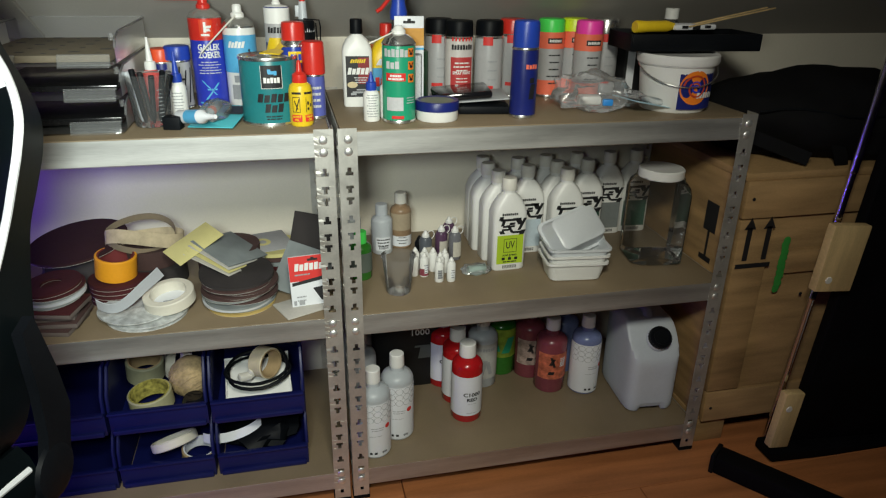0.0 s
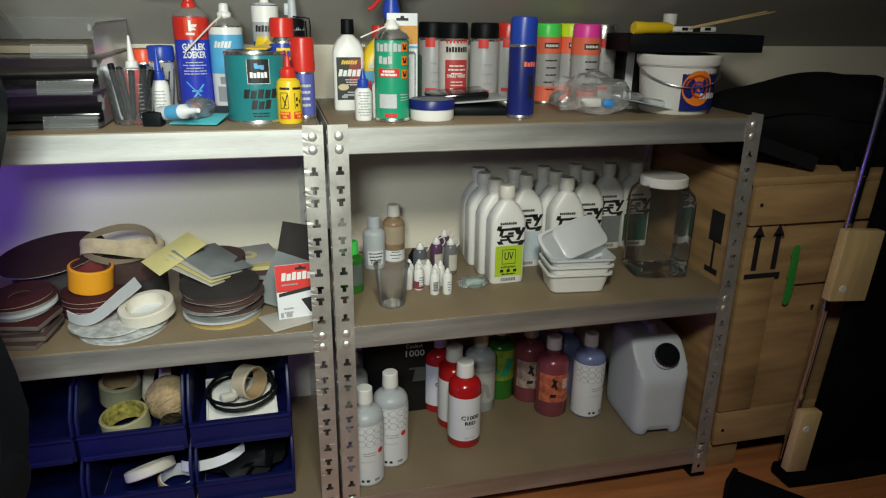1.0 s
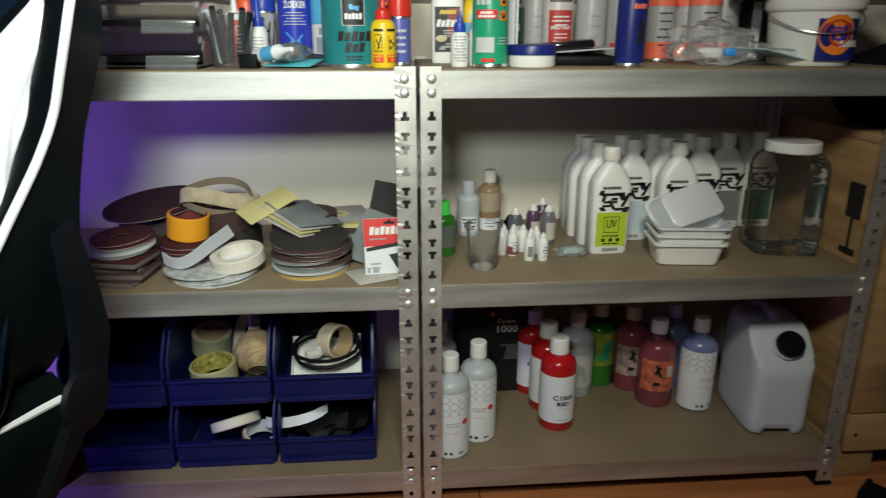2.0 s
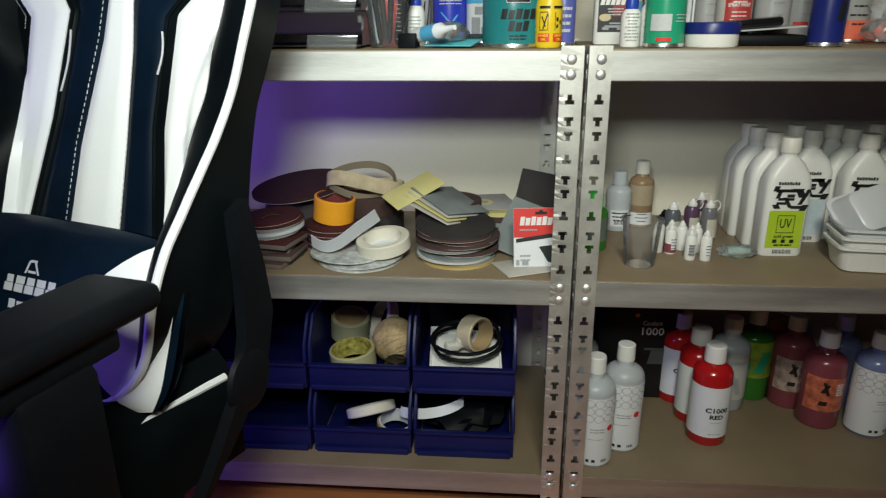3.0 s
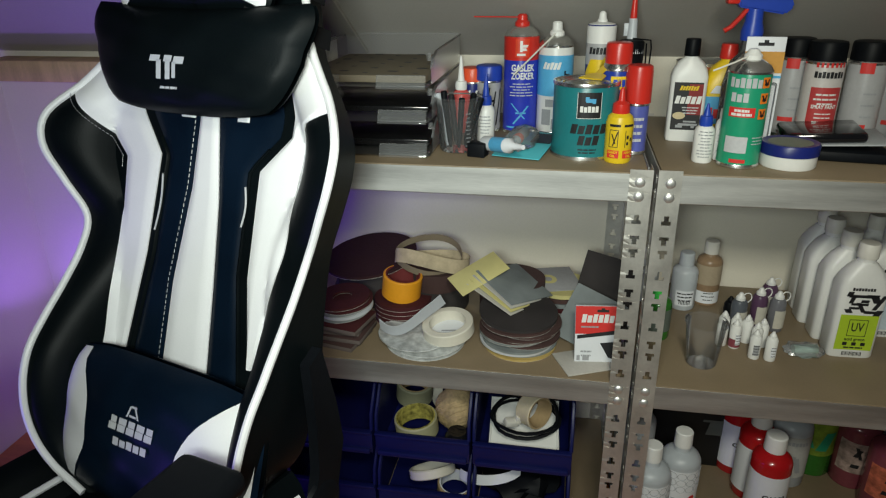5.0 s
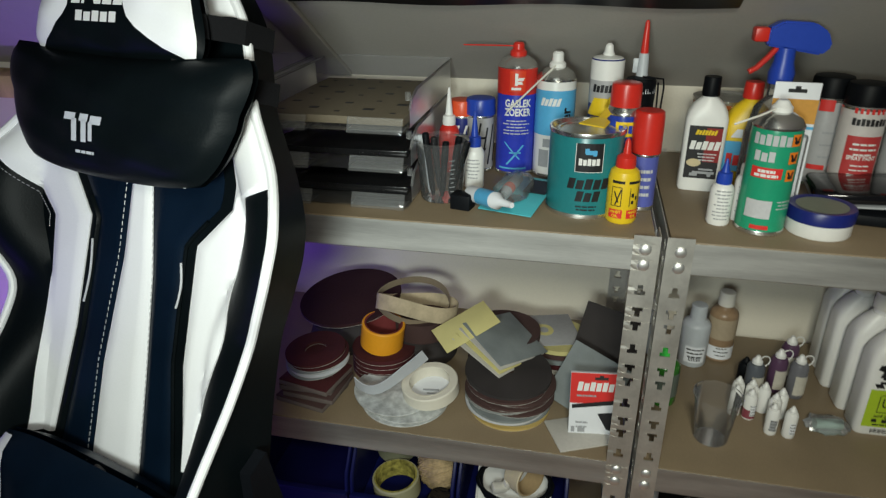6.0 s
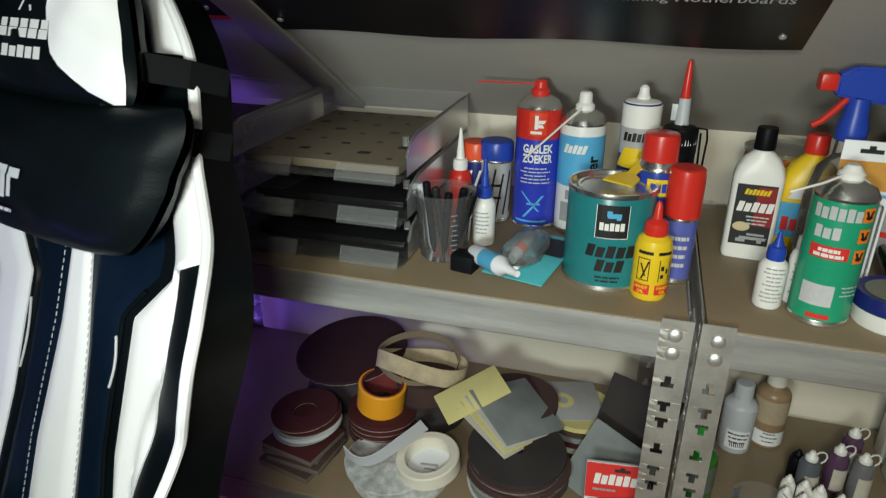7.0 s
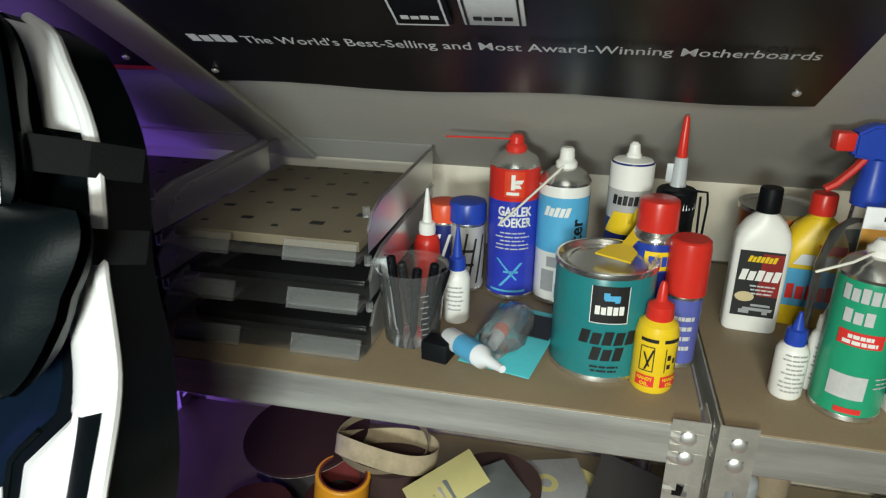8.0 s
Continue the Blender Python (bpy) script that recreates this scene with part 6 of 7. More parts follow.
def tub(at, m, label, material=WHITE):
    th = thing("plastic_tub", Matrix.Translation(at) @ m, label, "tub", "white tubs")
    W, D, H = 0.145, 0.10, 0.05

    def loop(w, d, z, bm):
        r = 0.016
        return [bm.verts.new((sx * (w / 2 - r) + r * math.cos(a), sy * (d / 2 - r) + r * math.sin(a), z)) for sx, sy, a0 in ((1, 1, 0), (-1, 1, 90), (-1, -1, 180), (1, -1, 270)) for a in (radians(a0 + 22.5 * k) for k in range(5))]
    bm = bmesh.new()
    rows = [loop(W - 0.03, D - 0.03, 0, bm), loop(W - 0.022, D - 0.022, 0.003, bm), loop(W - 0.006, D - 0.006, H - 0.006, bm), loop(W + 0.006, D + 0.006, H - 0.005, bm), loop(W + 0.006, D + 0.006, H, bm), loop(W - 0.004, D - 0.004, H, bm), loop(W - 0.024, D - 0.024, 0.005, bm)]
    for a, b in zip(rows, rows[1:]):
        for i in range(20):
            bm.faces.new((a[i], a[(i + 1) % 20], b[(i + 1) % 20], b[i]))
    bm.faces.new(rows[0])
    bm.faces.new(rows[-1])
    part("tub_body", bm, material, th)
    return th


TUBM = mat("milky clear tub plastic", (0.74, 0.77, 0.80), 0.3, trans=0.12, var=0.04)
tub((0.556, 0.106, M), Matrix.Rotation(radians(-6), 4, "Z"), "white rectangular plastic food tub on the middle board")
tub((0.558, 0.106, M + 0.018), Matrix.Rotation(radians(-6), 4, "Z"), "white rectangular plastic tub nested in another tub")
tub((0.560, 0.106, M + 0.034), Matrix.Rotation(radians(-6), 4, "Z"), "milky plastic tub nested in white tubs", TUBM)
tub((0.566, 0.108, M + 0.122), Matrix.Rotation(radians(4), 4, "Z") @ Matrix.Rotation(radians(228), 4, "X") @ Matrix.Rotation(radians(-17), 4, "Z"), "milky plastic tub turned over on stacked white tubs", TUBM)
# big clear jar
th = thing("clear_jar", pose(0.795, 0.165, M, 0, 0, -8), "large square clear plastic jar with a white lid", "jar")
part("jar_wall", lathe([(0, 0.002), (0.058, 0.002), (0.066, 0.008), (0.067, 0.18), (0.062, 0.20), (0.050, 0.214), (0.049, 0.222)], 48, square=0.55), JARM, th)
part("lid", lathe([(0.053, 0.216), (0.055, 0.218), (0.055, 0.236), (0.052, 0.239), (0, 0.239)], 40), WHITE, th, "white screw lid")
# clear cup
th = thing("measuring_cup", pose(0.132, 0.094, M), "empty clear plastic measuring cup", "cup")
part("cup_wall", lathe([(0, 0.002), (0.026, 0.001), (0.028, 0.004), (0.036, 0.086), (0.039, 0.088), (0.039, 0.090)], 36), CUPM, th)


def dropper(x, y, r, h, body, tip, label, rz=0, liquid=None, loop=False):
    th = thing("dropper_bottle", pose(x, y, M, 0, 0, rz), label, "dropper bottle", "dropper bottles")
    part("bottle", lathe([(0, 0), (r * 0.92, 0), (r, 0.002), (r, h * 0.72), (r * 0.8, h * 0.80), (r * 0.52, h * 0.82), (r * 0.52, h * 0.85), (0, h * 0.85)], 22), body, th)
    part("tip", lathe([(r * 0.6, h * 0.82), (r * 0.6, h * 0.88), (r * 0.34, h * 0.94), (r * 0.22, h * 0.995), (r * 0.12, h), (0, h)], 16), tip, th)
    if liquid:
        band(th, r, h * 0.06, h * 0.36, liquid)
    if loop:
        part("cap_loop", tube([(r * 0.9 + r * 0.7 * math.cos(k * 0.63), 0, h * 0.84 + r * 0.7 * math.sin(k * 0.63)) for k in range(10)], 0.0012, 6, closed=True), WHITE, th)
    return th


DW = "small white plastic dropper bottle in a cluster"
for k, (x, y) in enumerate(((0.234, 0.130), (0.262, 0.127), (0.205, 0.165), (0.182, 0.172), (0.212, 0.195), (0.232, 0.190), (0.258, 0.178), (0.243, 0.160), (0.190, 0.200))):
    d = dropper(x, y, 0.0105, 0.060, WHITE, WHITE, DW, 10 * k, MATS["dull red liquid bottle"] if k == 2 else None)
    if k < 3:
        printed(d, 0.0105, rects([(0.0, 0.010, 0.010, 0.022)]), GREYT if k == 0 else PAPERW)
        printed(d, 0.0106, shift(rects(lines(4, 0.012, 0.006, 0, 0.030, 0.0016, k)), 0, -0.0003), INK)
PURP = mat("plum liquid", (0.10, 0.05, 0.10), 0.3)
for x, y, lq, lb in ((0.222, 0.232, mat("slate liquid", (0.10, 0.11, 0.13), 0.3), "white dropper bottle with slate grey liquid"), (0.268, 0.262, PURP, "clear dropper bottle with plum liquid"), (0.300, 0.250, mat("grey liquid", (0.16, 0.16, 0.18), 0.3), "clear dropper bottle with grey liquid"), (0.300, 0.315, PURP, "clear dropper bottle with dark liquid by the wall")):
    d = dropper(x, y, 0.0155, 0.088, lq, WHITE, lb, 20, None, True)
    printed(d, 0.0155, rects([(0.0, 0.010, 0.026, 0.040)]), mat("cream label", (0.55, 0.52, 0.45), 0.5))
d = dropper(0.213, 0.265, 0.012, 0.062, BLACK, BLACK, "small black dropper bottle in the cluster")
# foil sachet
th = thing("foil_sachet", pose(0.333, 0.160, M, 0, 0, 8), "crumpled clear sachet with pale green parts", "sachet")
bm = bmesh.new()
bmesh.ops.create_icosphere(bm, subdivisions=3, radius=1)
for v in bm.verts:
    n = 1 + 0.3 * noise.noise(v.co * 3)
    v.co = Vector((v.co.x * 0.036 * n, v.co.y * 0.024 * n, max(-0.5, v.co.z) * 0.014 * n + 0.0075))
part("sachet_skin", bm, BAGM, th)
part("content", lathe([(0, 0), (0.009, 0), (0.009, 0.045), (0, 0.045)], 14, m=Matrix.Translation((-0.022, 0, 0.010)) @ Matrix.Rotation(math.pi / 2, 4, "Y")), mat("pale green plastic", (0.35, 0.50, 0.45), 0.4), th)


def round_bottle(at, r, h, body, capm, label, cap_r=None, cap_h=0.028, neck=0.5, name="bottle", group="", rz=0, sh=0.72, lab=None, clear=None):
    th = thing(name, pose(*at, 0, 0, rz), label, "bottle", group)
    n = r * neck
    part("bottle", lathe([(0, 0), (r * 0.93, 0), (r, 0.004), (r, h * sh), (r * 0.975, h * (sh + 0.03)), (r * 0.88, h * (sh + 0.065)), (r * 0.68, h * (sh + 0.095)), (n * 1.08, h * (sh + 0.112)), (n, h * (sh + 0.125)), (n, h), (0, h)], 36), body, th)
    c = cap_r or n * 1.15
    if at[2] == B:
        th.scale = (1.16, 1.16, 1.0)
    part("cap", lathe([(c, h - cap_h * 0.6), (c * 1.01, h - cap_h * 0.5), (c * 0.97, h + cap_h * 0.35), (c * 0.88, h + cap_h * 0.4), (0, h + cap_h * 0.4)], 26), capm, th)
    return th


b = round_bottle((0.128, 0.330, M), 0.027, 0.118, FROST, FROST, "clear bottle with a small printed label", group="rear bottles")
printed(b, 0.027, rects([(0, 0.012, 0.040, 0.036)]), PAPERW, "label")
printed(b, 0.0272, shift(rects(lines(3, 0.036, 0.008, 0, 0.04, 0.003, 2) + [(-0.01 + 0.003 * k, 0.016, 0.0015, 0.008) for k in range(8)]), 0, -0.0004), INK)
b = round_bottle((0.182, 0.362, M), 0.027, 0.135, BROWNB, OFFW, "brown bottle with a cream printed label", group="rear bottles")
band(b, 0.027, 0.006, 0.034, PAPERW)
printed(b, 0.027, rects(lines(3, 0.03, 0.008, 0, 0.03, 0.002, 4)), INK)
band(b, 0.027, 0.05, 0.095, mat("tan label", (0.42, 0.34, 0.24), 0.5))
b = round_bottle((0.058, 0.188, M), 0.026, 0.105, GREENLIQ, NEOG, "green soap bottle with a grey label behind the post", group="rear bottles")
band(b, 0.026, 0.02, 0.068, mat("slate label", (0.12, 0.15, 0.13), 0.5))
b = round_bottle((0.052, 0.36, M), 0.026, 0.115, FROST, OFFW, "clear bottle standing by the wall", group="rear bottles")

# ---- lowest board, right rack ----
def cleaner(x, y, body, label, rz=0, accent=True):
    b = round_bottle((x, y, B), 0.0345, 0.218, body, WHITE, label, 0.0155, 0.034, 0.4, "cleaner_bottle", "cleaner bottles", rz, 0.74)
    band(b, 0.0345, 0.006, 0.156, PAPERW, label="white label with a circle pattern")
    rg = bmesh.new()
    for j in range(3):
        for i in range(7):
            cx, cz = -0.05 + 0.0165 * i, 0.145 - 0.0165 * j
            tube([(cx + 0.0078 * math.cos(k * 0.5236), 0, cz + 0.0078 * math.sin(k * 0.5236)) for k in range(12)], 0.00045, 4, bm=rg, closed=True)
    tagged(part("circle_pattern", wrap(rg, 0.0352), GREYT, b), kind="stuff")
    printed(b, 0.0346, rects(lines(2, 0.04, 0.006, -0.002, 0.088, 0.0018, 3) + lines(1, 0.04, 0.006, -0.006, 0.066, 0.001, 3)), GREYT)
    dd = bmesh.new()
    lathe([(0, 0.0002), (0.0065, 0.0002)], 18, m=Matrix.Translation((0.022, 0, 0.089)) @ Matrix.Rotation(math.pi / 2, 4, "X"), bm=dd)
    part("red_dot", wrap(dd, 0.0354), REDP, b, "red round seal")
    printed(b, 0.0346, rects([(-0.016, 0.014, 0.005, 0.006), (-0.006, 0.014, 0.006, 0.006)] + [(0.008 + 0.0016 * k, 0.014, 0.0009, 0.006) for k in range(7)]), INK)
    return b


cleaner(0.064, 0.068, FROST, "clear cleaner bottle with a white circle-pattern label", 8)
cleaner(0.130, 0.123, FROST, "clear cleaner bottle with white label and red seal", 0)
cleaner(0.672, 0.212, BLUELIQ, "blue cleaner bottle with a white circle-pattern label", 14)


def red_bottle(x, y, label):
    b = round_bottle((x, y, B), 0.0345, 0.205, REDLIQ, WHITE, label, 0.0185, 0.036, 0.46, "red_coolant_bottle", "red coolant bottles", 0, 0.76)
    band(b, 0.0345, 0.022, 0.138, PAPERW, -100, 100, "pale blue-white label")
    printed(b, 0.0346, shift(words("C1000", 0.015, 0.0005, width=0.040), 0.004, 0, 0.086), INK, "lettering")
    printed(b, 0.0346, shift(words("RED", 0.013, 0.0005, width=0.024), 0.004, 0, 0.071), INK, "lettering")
    printed(b, 0.0346, rects(lines(1, 0.03, 0.005, 0.004, 0.058, 0.001, 3) + lines(1, 0.034, 0.005, 0.004, 0.030, 0.0015, 3)), GREYT)
    return b


red_bottle(0.318, 0.157, "red coolant bottle with a white label, standing forward")
red_bottle(0.312, 0.238, "red coolant bottle with a white label, second in line")
red_bottle(0.292, 0.322, "red coolant bottle with a white label by the rear")
b = round_bottle((0.400, 0.300, B), 0.036, 0.205, FROST, WHITE, "clear bottle with grey printed label", 0.017, 0.034, 0.42, "cleaner_bottle", "cleaner bottles")
band(b, 0.036, 0.03, 0.14, mat("pale grey label", (0.5, 0.5, 0.48), 0.5))
printed(b, 0.0362, rects([(-0.012, 0.04, 0.012, 0.05, 0.2), (0.012, 0.045, 0.010, 0.04, -0.2)] + mark(7, 0.045, 0.010, 0, 0.118, 0.0)), GREYT)
b = round_bottle((0.472, 0.350, B), 0.036, 0.205, GREENLIQ, WHITE, "bright green liquid bottle with a lime label", 0.017, 0.034, 0.42, "cleaner_bottle", "cleaner bottles")
# Darker copy of the lime label; the rear row's shade is in its colour.
band(b, 0.036, 0.06, 0.15, mat("shaded lime label", (0.20, 0.30, 0.03), 0.5, var=0.3, scale=50))
printed(b, 0.0362, rects([(0.0, 0.075, 0.02, 0.05, 0.3), (-0.016, 0.08, 0.008, 0.04, -0.3)]), GREENC)
b = round_bottle((0.562, 0.404, B), 0.034, 0.205, mat("amber liquid bottle", (0.40, 0.20, 0.04), 0.25), WHITE, "amber liquid bottle in the rear row", 0.017, 0.034, 0.42, "cleaner_bottle", "cleaner bottles")
for x, y, lb in ((0.582, 0.240, "dull red liquid bottle with an orange patterned label"), (0.548, 0.320, "dull red liquid bottle with a pale patterned label")):
    b = round_bottle((x, y, B), 0.037, 0.205, PINKLIQ, WHITE, lb, 0.017, 0.034, 0.42, "cleaner_bottle", "cleaner bottles")
    band(b, 0.037, 0.045, 0.125, mat("orange patterned label", (0.50, 0.13, 0.07), 0.5, var=0.5, scale=60) if y < 0.3 else mat("patterned label", (0.34, 0.25, 0.22), 0.5, var=0.5, scale=60), -70, 70)
    printed(b, 0.0372, rects([(0.016, 0.085 + 0.002 * k, 0.014, 0.0009 if k % 3 else 0.0015) for k in range(14)]), PAPERW)
    printed(b, 0.0372, rects([(-0.014, 0.09, 0.008, 0.02, 0.4), (-0.004, 0.085, 0.006, 0.03, -0.3), (-0.012, 0.06, 0.014, 0.010, 0.2)]), INK)
b = round_bottle((0.655, 0.330, B), 0.036, 0.205, BLUELIQ, WHITE, "blue liquid bottle in the rear row", 0.017, 0.034, 0.42, "cleaner_bottle", "cleaner bottles")
b = round_bottle((0.054, 0.245, B), 0.0345, 0.218, FROST, WHITE, "clear bottle behind the post", 0.0155, 0.034, 0.4, "cleaner_bottle", "cleaner bottles")
b = round_bottle((0.054, 0.338, B), 0.0345, 0.218, FROST, WHITE, "clear bottle behind the post", 0.0155, 0.034, 0.4, "cleaner_bottle", "cleaner bottles")
# coolant box
th = thing("coolant_box", pose(0.193, 0.358, B, 0, 0, 0), "black cardboard coolant box with white lettering", "box")
part("carton", box(0.19, 0.10, 0.26, (0, 0, 0), 0.002), mat("black carton", (0.008, 0.008, 0.009), 0.5), th)
part("lettering", shift(words("Coolant", 0.016, 0.0002, width=0.044), 0.030, -0.051, 0.193), PAPERW, th)
part("lettering", shift(words("1000", 0.026, 0.0004, width=0.050), 0.030, -0.051, 0.172), PAPERW, th)
bm = bmesh.new()
lathe([(0, 0.0004), (0.005, 0.0004)], 14, m=Matrix.Translation((-0.005, -0.0505, 0.212)) @ Matrix.Rotation(math.pi / 2, 4, "X"), bm=bm)
part("orange_dot", bm, ORANGE, th)
part("picture", shift(rects([(0.05, 0.09, 0.05, 0.036, 0.2), (0.04, 0.125, 0.05, 0.006, 0.3)]), 0, -0.0505), mat("dull grey print", (0.12, 0.13, 0.12), 0.5), th)


# canister
def canister():
    th = thing("canister", pose(0.812, 0.165, B, 0, 0, -4), "grey-white plastic canister with a black screw cap", "canister")
    W, D, H = 0.136, 0.205, 0.245
    prof = [(0, 0.010), (0.55, 0.010), (0.74, 0.004), (0.88, 0.0), (0.96, 0.005), (1.0, 0.018)] + [(1.0, 0.03 + 0.017 * k) for k in range(11)] + [(0.995, 0.215), (0.965, 0.230), (0.90, 0.240), (0.78, 0.245), (0.4, 0.246), (0, 0.246)]
    bm = lathe(prof, 72, sx=W / 2, sy=D / 2, square=0.8)
    for v in bm.verts:
        cut_back = -D / 2 + max(0.0, v.co.z - (H - 0.085)) * 1.05
        if v.co.y < cut_back:
            v.co.y = cut_back + (v.co.y - cut_back) * 0.12
        if abs(v.co.x) < 0.034 and v.co.z < 0.02 and abs(v.co.y) > 0.07:
            v.co.z += 0.012
    o = part("canister_body", bm, JERRY, th)
    m = Matrix.Translation((0.006, -D / 2 + 0.034, H - 0.040)) @ Matrix.Rotation(radians(45), 4, "X")
    part("neck", lathe([(0.031, 0.0), (0.029, 0.006), (0.025, 0.010), (0, 0.010)], 30, m=m), JERRY, o)
    m = m @ Matrix.Translation((0, 0, 0.006))
    cp = part("cap", lathe([(0.027, 0), (0.0285, 0.003), (0.0285, 0.02), (0.026, 0.024), (0.022, 0.024), (0.020, 0.021), (0, 0.021)], 30, m=m), BLACK, th, "black ribbed screw cap")
    for k in range(24):
        t = radians(15 * k)
        part("rib", box(0.0016, 0.0016, 0.016, (0.0288 * math.cos(t), 0.0288 * math.sin(t), 0.003), m=m), BLACK, cp)
    part("handle", tube([(0.0, -0.015, H - 0.006), (0.0, 0.0, H + 0.012), (0.0, 0.06, H + 0.014), (0.0, 0.085, H - 0.004)], 0.013, 12, flat=0.8), JERRY, o)


canister()

# ---- middle board, left rack: abrasives ----
def disc(at, r, h, material, label, tilt=(0, 0, 0), hole=0.0, name="sanding_disc", cat="sanding disc", back=SANDBK):
    th = thing(name, pose(*at, *tilt), label, cat, "sanding discs")
    part("disc", lathe([(hole, 0), (r, 0), (r, h), (hole, h), (hole, 0)] if hole else [(0, 0), (r, 0), (r, h), (0, h)], 44), material, th)
    if back:
        part("backing", lathe([(hole, -0.0008), (r * 0.998, -0.0008), (r * 0.998, -0.0001)], 44), back, th)
    return th


rnd = random.Random(11)
z = M
disc((-0.212, 0.112, z), 0.072, 0.004, mat("ochre backing", (0.50, 0.36, 0.12), 0.7), "ochre-backed sanding disc under a pile")
z += 0.004
for k in range(9):
    r = rnd.uniform(0.070, 0.077)
    g = (SANDG, GREYSTRIP, SANDG, SAND)[k % 4] if k < 5 else SAND
    disc((-0.213 + rnd.uniform(-0.010, 0.010), 0.117 + rnd.uniform(-0.006, 0.006), z), r, 0.0045, g, "round grey sanding disc in a pile" if k < 5 else "round brown sanding disc in a pile", (rnd.uniform(-1.5, 1.5), rnd.uniform(-1.5, 1.5), 0), back=SANDBK)
    z += 0.0058
disc((-0.218, 0.128, z + 0.004), 0.078, 0.008, SANDD, "dark brown sanding disc on top of the pile", (5, 3, 0), 0.012)
# paper discs and masking tape
for k in range(5):
    disc((-0.402 + 0.012 * (k % 3) - 0.008 * k, 0.092 + 0.01 * (k % 2), M + 0.0035 * k), 0.080 - 0.002 * k, 0.0022, mat("pale printed backing", (0.52, 0.54, 0.54), 0.6, var=0.35, scale=45), "pale printed sanding disc lying face down", (rnd.uniform(-2, 2), rnd.uniform(-2, 2), 0))
tp = ring("masking_tape", (-0.354, 0.098, M + 0.0205), 0.052, 0.037, 0.026, TAPEW, "roll of cream masking tape on pale discs", TAPEW, (8, -6, 0))
part("core_print", lathe([(0.0, 0.003), (0.0368, 0.003)], 32), PAPERW, tp)
part("print", box(0.03, 0.004, 0.0006, (0, 0, 0.0032), bm=box(0.02, 0.003, 0.0006, (0.004, -0.009, 0.0032))), GREYT, tp)
# sanding sponges at far left
for k in range(4):
    th = thing("sanding_block", pose(-0.576 + 0.010 * (k % 2), 0.075 + 0.006 * (k % 3), M + 0.0125 * k, 0, 0, -12 + 6 * (k % 3)), "flat brown sanding block in a stack", "sanding block", "sanding blocks")
    part("foam", box(0.10, 0.09, 0.009, (0, 0, 0), 0.001), mat("brown foam edge", (0.15, 0.12, 0.11), 0.8) if k < 4 else mat("violet grey paper", (0.25, 0.23, 0.33), 0.8), th)
    part("grit", box(0.10, 0.09, 0.003, (0, 0, 0.009), 0.0006), SAND if k < 3 else WINE, th)
for k in range(5):
    disc((-0.574 + 0.006 * (k % 2), 0.10, M + 0.053 + 0.0065 * k), 0.056, 0.005, (SANDG, GREYSTRIP, SANDG, WINE, WINE)[k], ("grey" if k < 3 else "wine red") + " abrasive disc on the stacked blocks", (3, -4, 0), 0.02 if k == 4 else 0)
disc((-0.562, 0.27, M + 0.100), 0.105, 0.006, mat("dark maroon abrasive", (0.030, 0.007, 0.010), 0.9, bump=0.4), "large dark maroon sanding disc leaning at the rear", (6, -6, 0))
th = thing("abrasive_belt_pile", pose(-0.55, 0.28, M), "dark folded abrasive cloths under a large disc", "abrasive cloth")
bm = bmesh.new()
bmesh.ops.create_icosphere(bm, subdivisions=3, radius=1)
for v in bm.verts:
    n = 1 + 0.25 * noise.noise(v.co * 2)
    v.co = Vector((v.co.x * 0.10 * n, v.co.y * 0.08 * n, max(-0.5, v.co.z) * 0.065 * n + 0.034))
part("cloth", bm, SANDD, th)
# orange tape, grey strip
tp = ring("orange_tape", (-0.474, 0.188, M + 0.052), 0.042, 0.034, 0.05, TAPEO, "roll of orange tape lying on red abrasive discs", mat("maroon core", (0.18, 0.03, 0.03), 0.7), (4, 8, 0))
for k in range(5):
    disc((-0.470, 0.19, M + 0.010 * k), 0.062, 0.0085, WINE, "red abrasive disc under the orange tape")
th = thing("grey_strip", pose(-0.489, 0.072, M + 0.012), "curved light grey abrasive strip leaning on the tape", "strip")
part("strip", ribbon([(0.122 * q, 0.058 * q * q - 0.012 * math.sin(math.pi * q), 0.020 - 0.020 * math.sin(math.pi * min(1, q * 1.3)) * (1 - q) + 0.036 * q * q) for q in (k / 24 for k in range(25))], lambda q: Vector((0.002 - 0.010 * q, -0.010 - 0.004 * q, 0.026)), 0.0016), GREYSTRIP, th)
# abrasive belts
for k, (rx, rz_, at, mt, w) in enumerate(((0.080, 0.048, (-0.415, 0.235, M + 0.100), mat("tan belt", (0.44, 0.36, 0.24), 0.8, var=0.2, scale=30), 0.030), (0.072, 0.050, (-0.425, 0.250, M + 0.112), mat("brown belt", (0.24, 0.19, 0.13), 0.85), 0.016))):
    th = thing("abrasive_belt", pose(*at, -16 + 46 * k, 8 - 4 * k, 12), "looped tan abrasive belt lying on the pile" if not k else "looped brown abrasive belt on the pile", "abrasive belt", "abrasive belts")
    pts = [(rx * math.cos(a), rz_ * math.sin(a), 0.006 * math.sin(2 * a)) for a in (2 * math.pi * q / 40 for q in range(41))]
    part("belt", ribbon(pts, Vector((0, 0.004, w)), 0.0012), mt, th)
bx = thing("belt_support", pose(-0.41, 0.26, M), "dark stacked abrasive rolls under the belts", "abrasive roll")
part("roll", lathe([(0, 0), (0.07, 0), (0.072, 0.004), (0.072, 0.045), (0.06, 0.05), (0, 0.05)], 32), SANDD, bx)
part("upper_roll", lathe([(0, 0.05), (0.06, 0.05), (0.062, 0.054), (0.062, 0.092), (0, 0.093)], 32), SAND, bx)
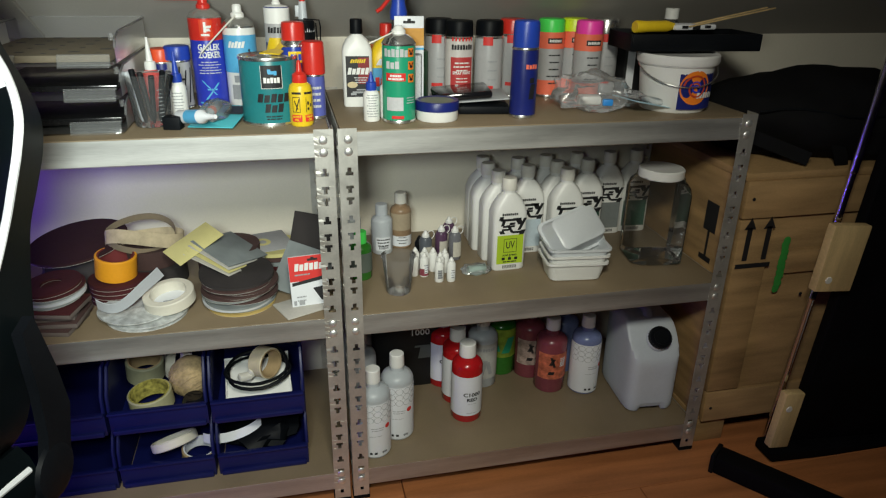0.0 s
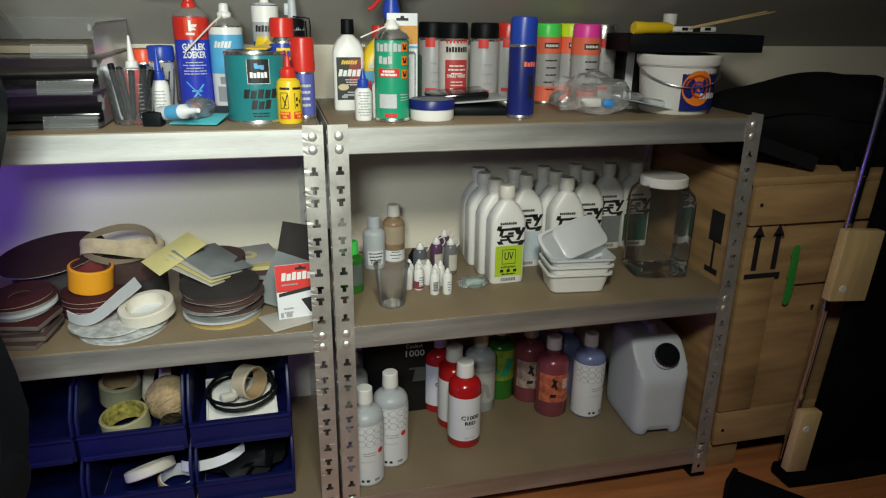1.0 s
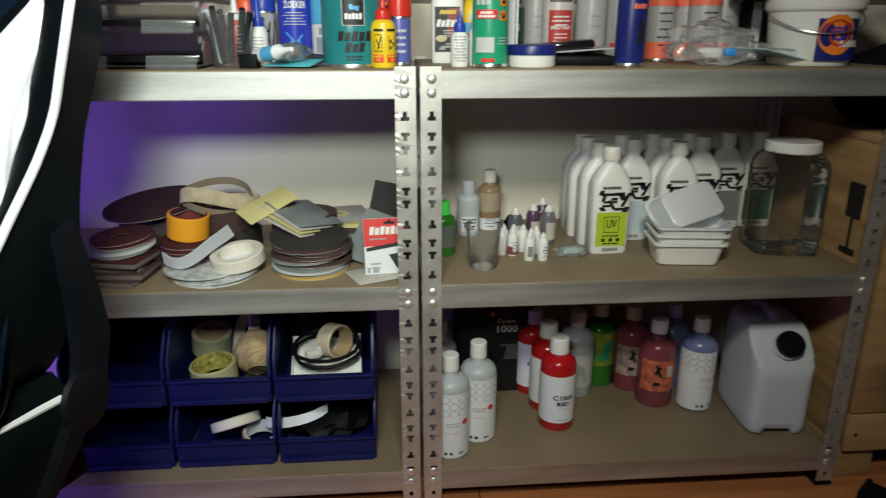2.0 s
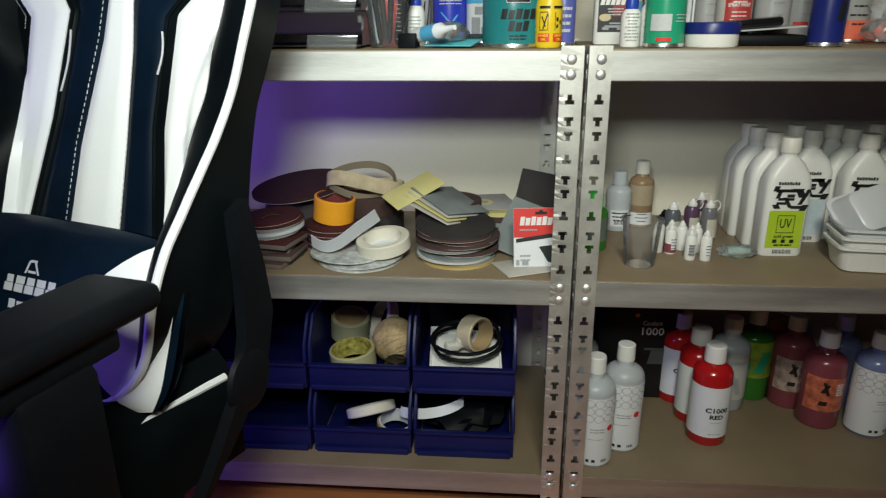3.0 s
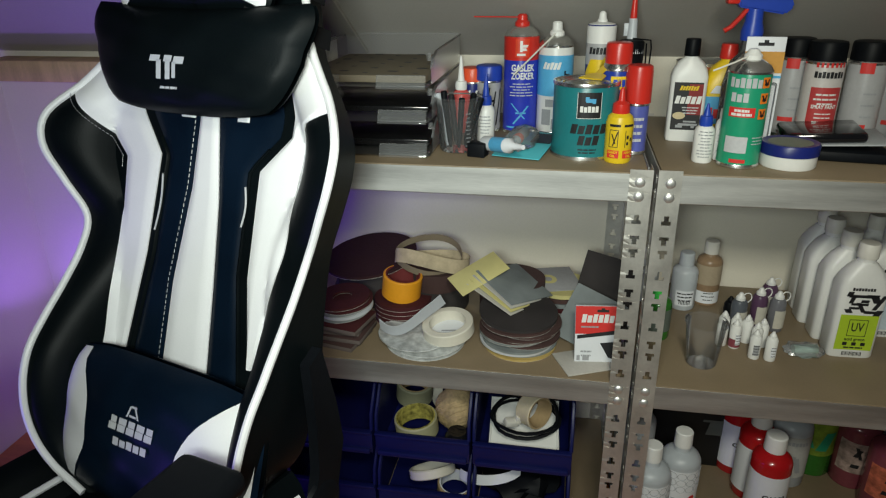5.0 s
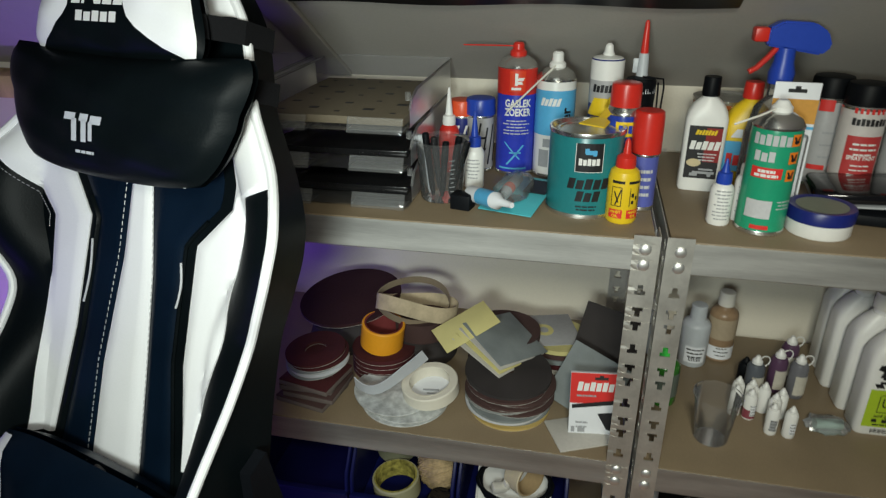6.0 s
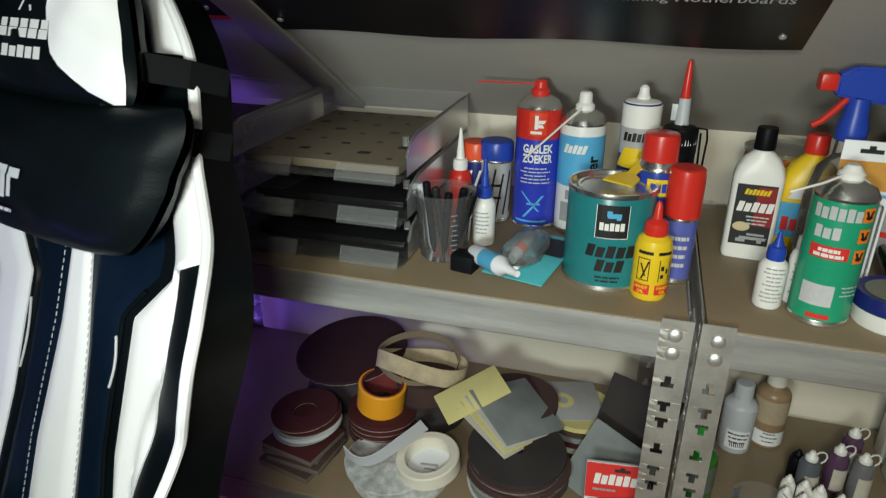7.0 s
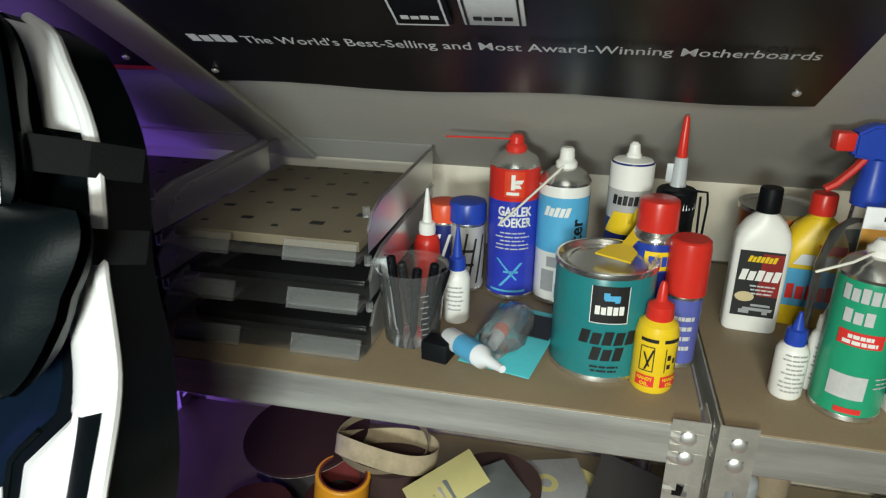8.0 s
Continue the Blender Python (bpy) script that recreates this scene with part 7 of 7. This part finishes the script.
# sandpaper sheets
th = thing("yellow_sandpaper", pose(-0.305, 0.175, M + 0.118, 16, -20, 36), "sheet of yellow sandpaper lying on the pile", "sandpaper")
part("sheet", box(0.115, 0.062, 0.0015, (0, 0, 0), 0.0004), SANDY, th)
for k in range(4):
    th = thing("grey_sandpaper", pose(-0.232 - 0.006 * k, 0.185 - 0.004 * k, M + 0.096 - 0.006 * k, 17, 9, 50 + 4 * k), "square grey sanding sheet lying on the pile", "sandpaper", "grey sandpaper sheets")
    part("sheet", box(0.122, 0.116, 0.002, (0, 0, 0), 0.0005), SANDG if k == 0 else (SANDY if k == 2 else SANDBK), th)
th = thing("sheet_support", pose(-0.24, 0.24, M), "stack of dark abrasive discs behind the pile", "sanding disc")
part("roll", lathe([(0, 0), (0.07, 0), (0.07, 0.085), (0, 0.085)], 36), SAND, th)
th = thing("belt_disc_stack", pose(-0.135, 0.27, M), "stack of brown discs with a yellow edge", "sanding disc")
for k in range(6):
    part("disc", lathe([(0.012, 0.011 * k), (0.062, 0.011 * k), (0.062, 0.011 * k + 0.009), (0.012, 0.011 * k + 0.009)], 36), (SAND, SANDBK, WINE, SANDG, SAND, SANDY)[k], th)
th = thing("grey_paper_sheet", pose(-0.165, 0.27, M + 0.070, 5, 2, 20), "pale grey abrasive sheet with a yellow round label", "sandpaper")
part("sheet", box(0.13, 0.10, 0.0015, (0, 0, 0), 0.0004), mat("pale grey paper", (0.36, 0.36, 0.37), 0.7), th)
part("round_label", lathe([(0.009, 0.0018), (0.019, 0.0018)], 28), SANDY, th, "yellow ring label")
# dark sheets and abrasive packet by the post
th = thing("dark_sandpaper", pose(-0.062, 0.205, M, -22, 8, -16), "black sanding sheet leaning at the rear post", "sandpaper")
part("sheet", box(0.12, 0.002, 0.15, (0, 0, 0), 0.0005), SANDD, th)
th = thing("grey_leaning_sheet", pose(-0.100, 0.115, M + 0.002, -38, 14, -24), "grey sanding sheet leaning behind the packet", "sandpaper")
part("sheet", box(0.115, 0.002, 0.115, (0, 0, 0), 0.0005), SANDG, th)
th = thing("tan_sheet", pose(-0.085, 0.06, M + 0.003, 0, 0, 24), "brown abrasive sheet lying on the board", "sandpaper")
part("sheet", box(0.10, 0.08, 0.003, (0, 0.0, -0.002), 0.0005), SANDBK, th)
th = thing("abrasive_packet", pose(-0.064, 0.062, M, -14, 0, 7), "red and white abrasive packet leaning by the steel upright", "packet")
part("packet_body", box(0.082, 0.008, 0.112, (0, 0, 0), 0.001), PAPERW, th)
part("red_field", shift(plate(0.0815, 0.054, 0, 0.0575), 0, -0.0042), REDP, th)
part("brand_mark", shift(rects(mark(6, 0.062, 0.016, 0.0, 0.080, 0.15)), 0, -0.0052), WHITE, th, "white slanted blocky mark")
for quad in (((-0.037, 0.055), (0.0405, 0.066), (0.0405, 0.058), (-0.037, 0.048)), ((0.006, 0.040), (0.0405, 0.044), (0.0405, 0.006), (0.022, 0.012))):
    bm = bmesh.new()
    bm.faces.new([bm.verts.new((x, -0.0052, z)) for x, z in quad])
    part("black_shape", bm, INK, th)
part("hang_hole", shift(rects([(0.010, 0.100, 0.022, 0.005), (0.010, 0.103, 0.007, 0.005)]), 0, -0.0052), SANDD, th)
tagged(part("print", shift(rects(lines(1, 0.034, 0.006, -0.014, 0.070, 0.003, 2) + lines(2, 0.03, 0.008, -0.02, 0.022, 0.003, 3) + [(-0.034, 0.006, 0.006, 0.010), (-0.020, 0.006, 0.012, 0.008)]), 0, -0.0052), GREYT, th), kind="stuff")
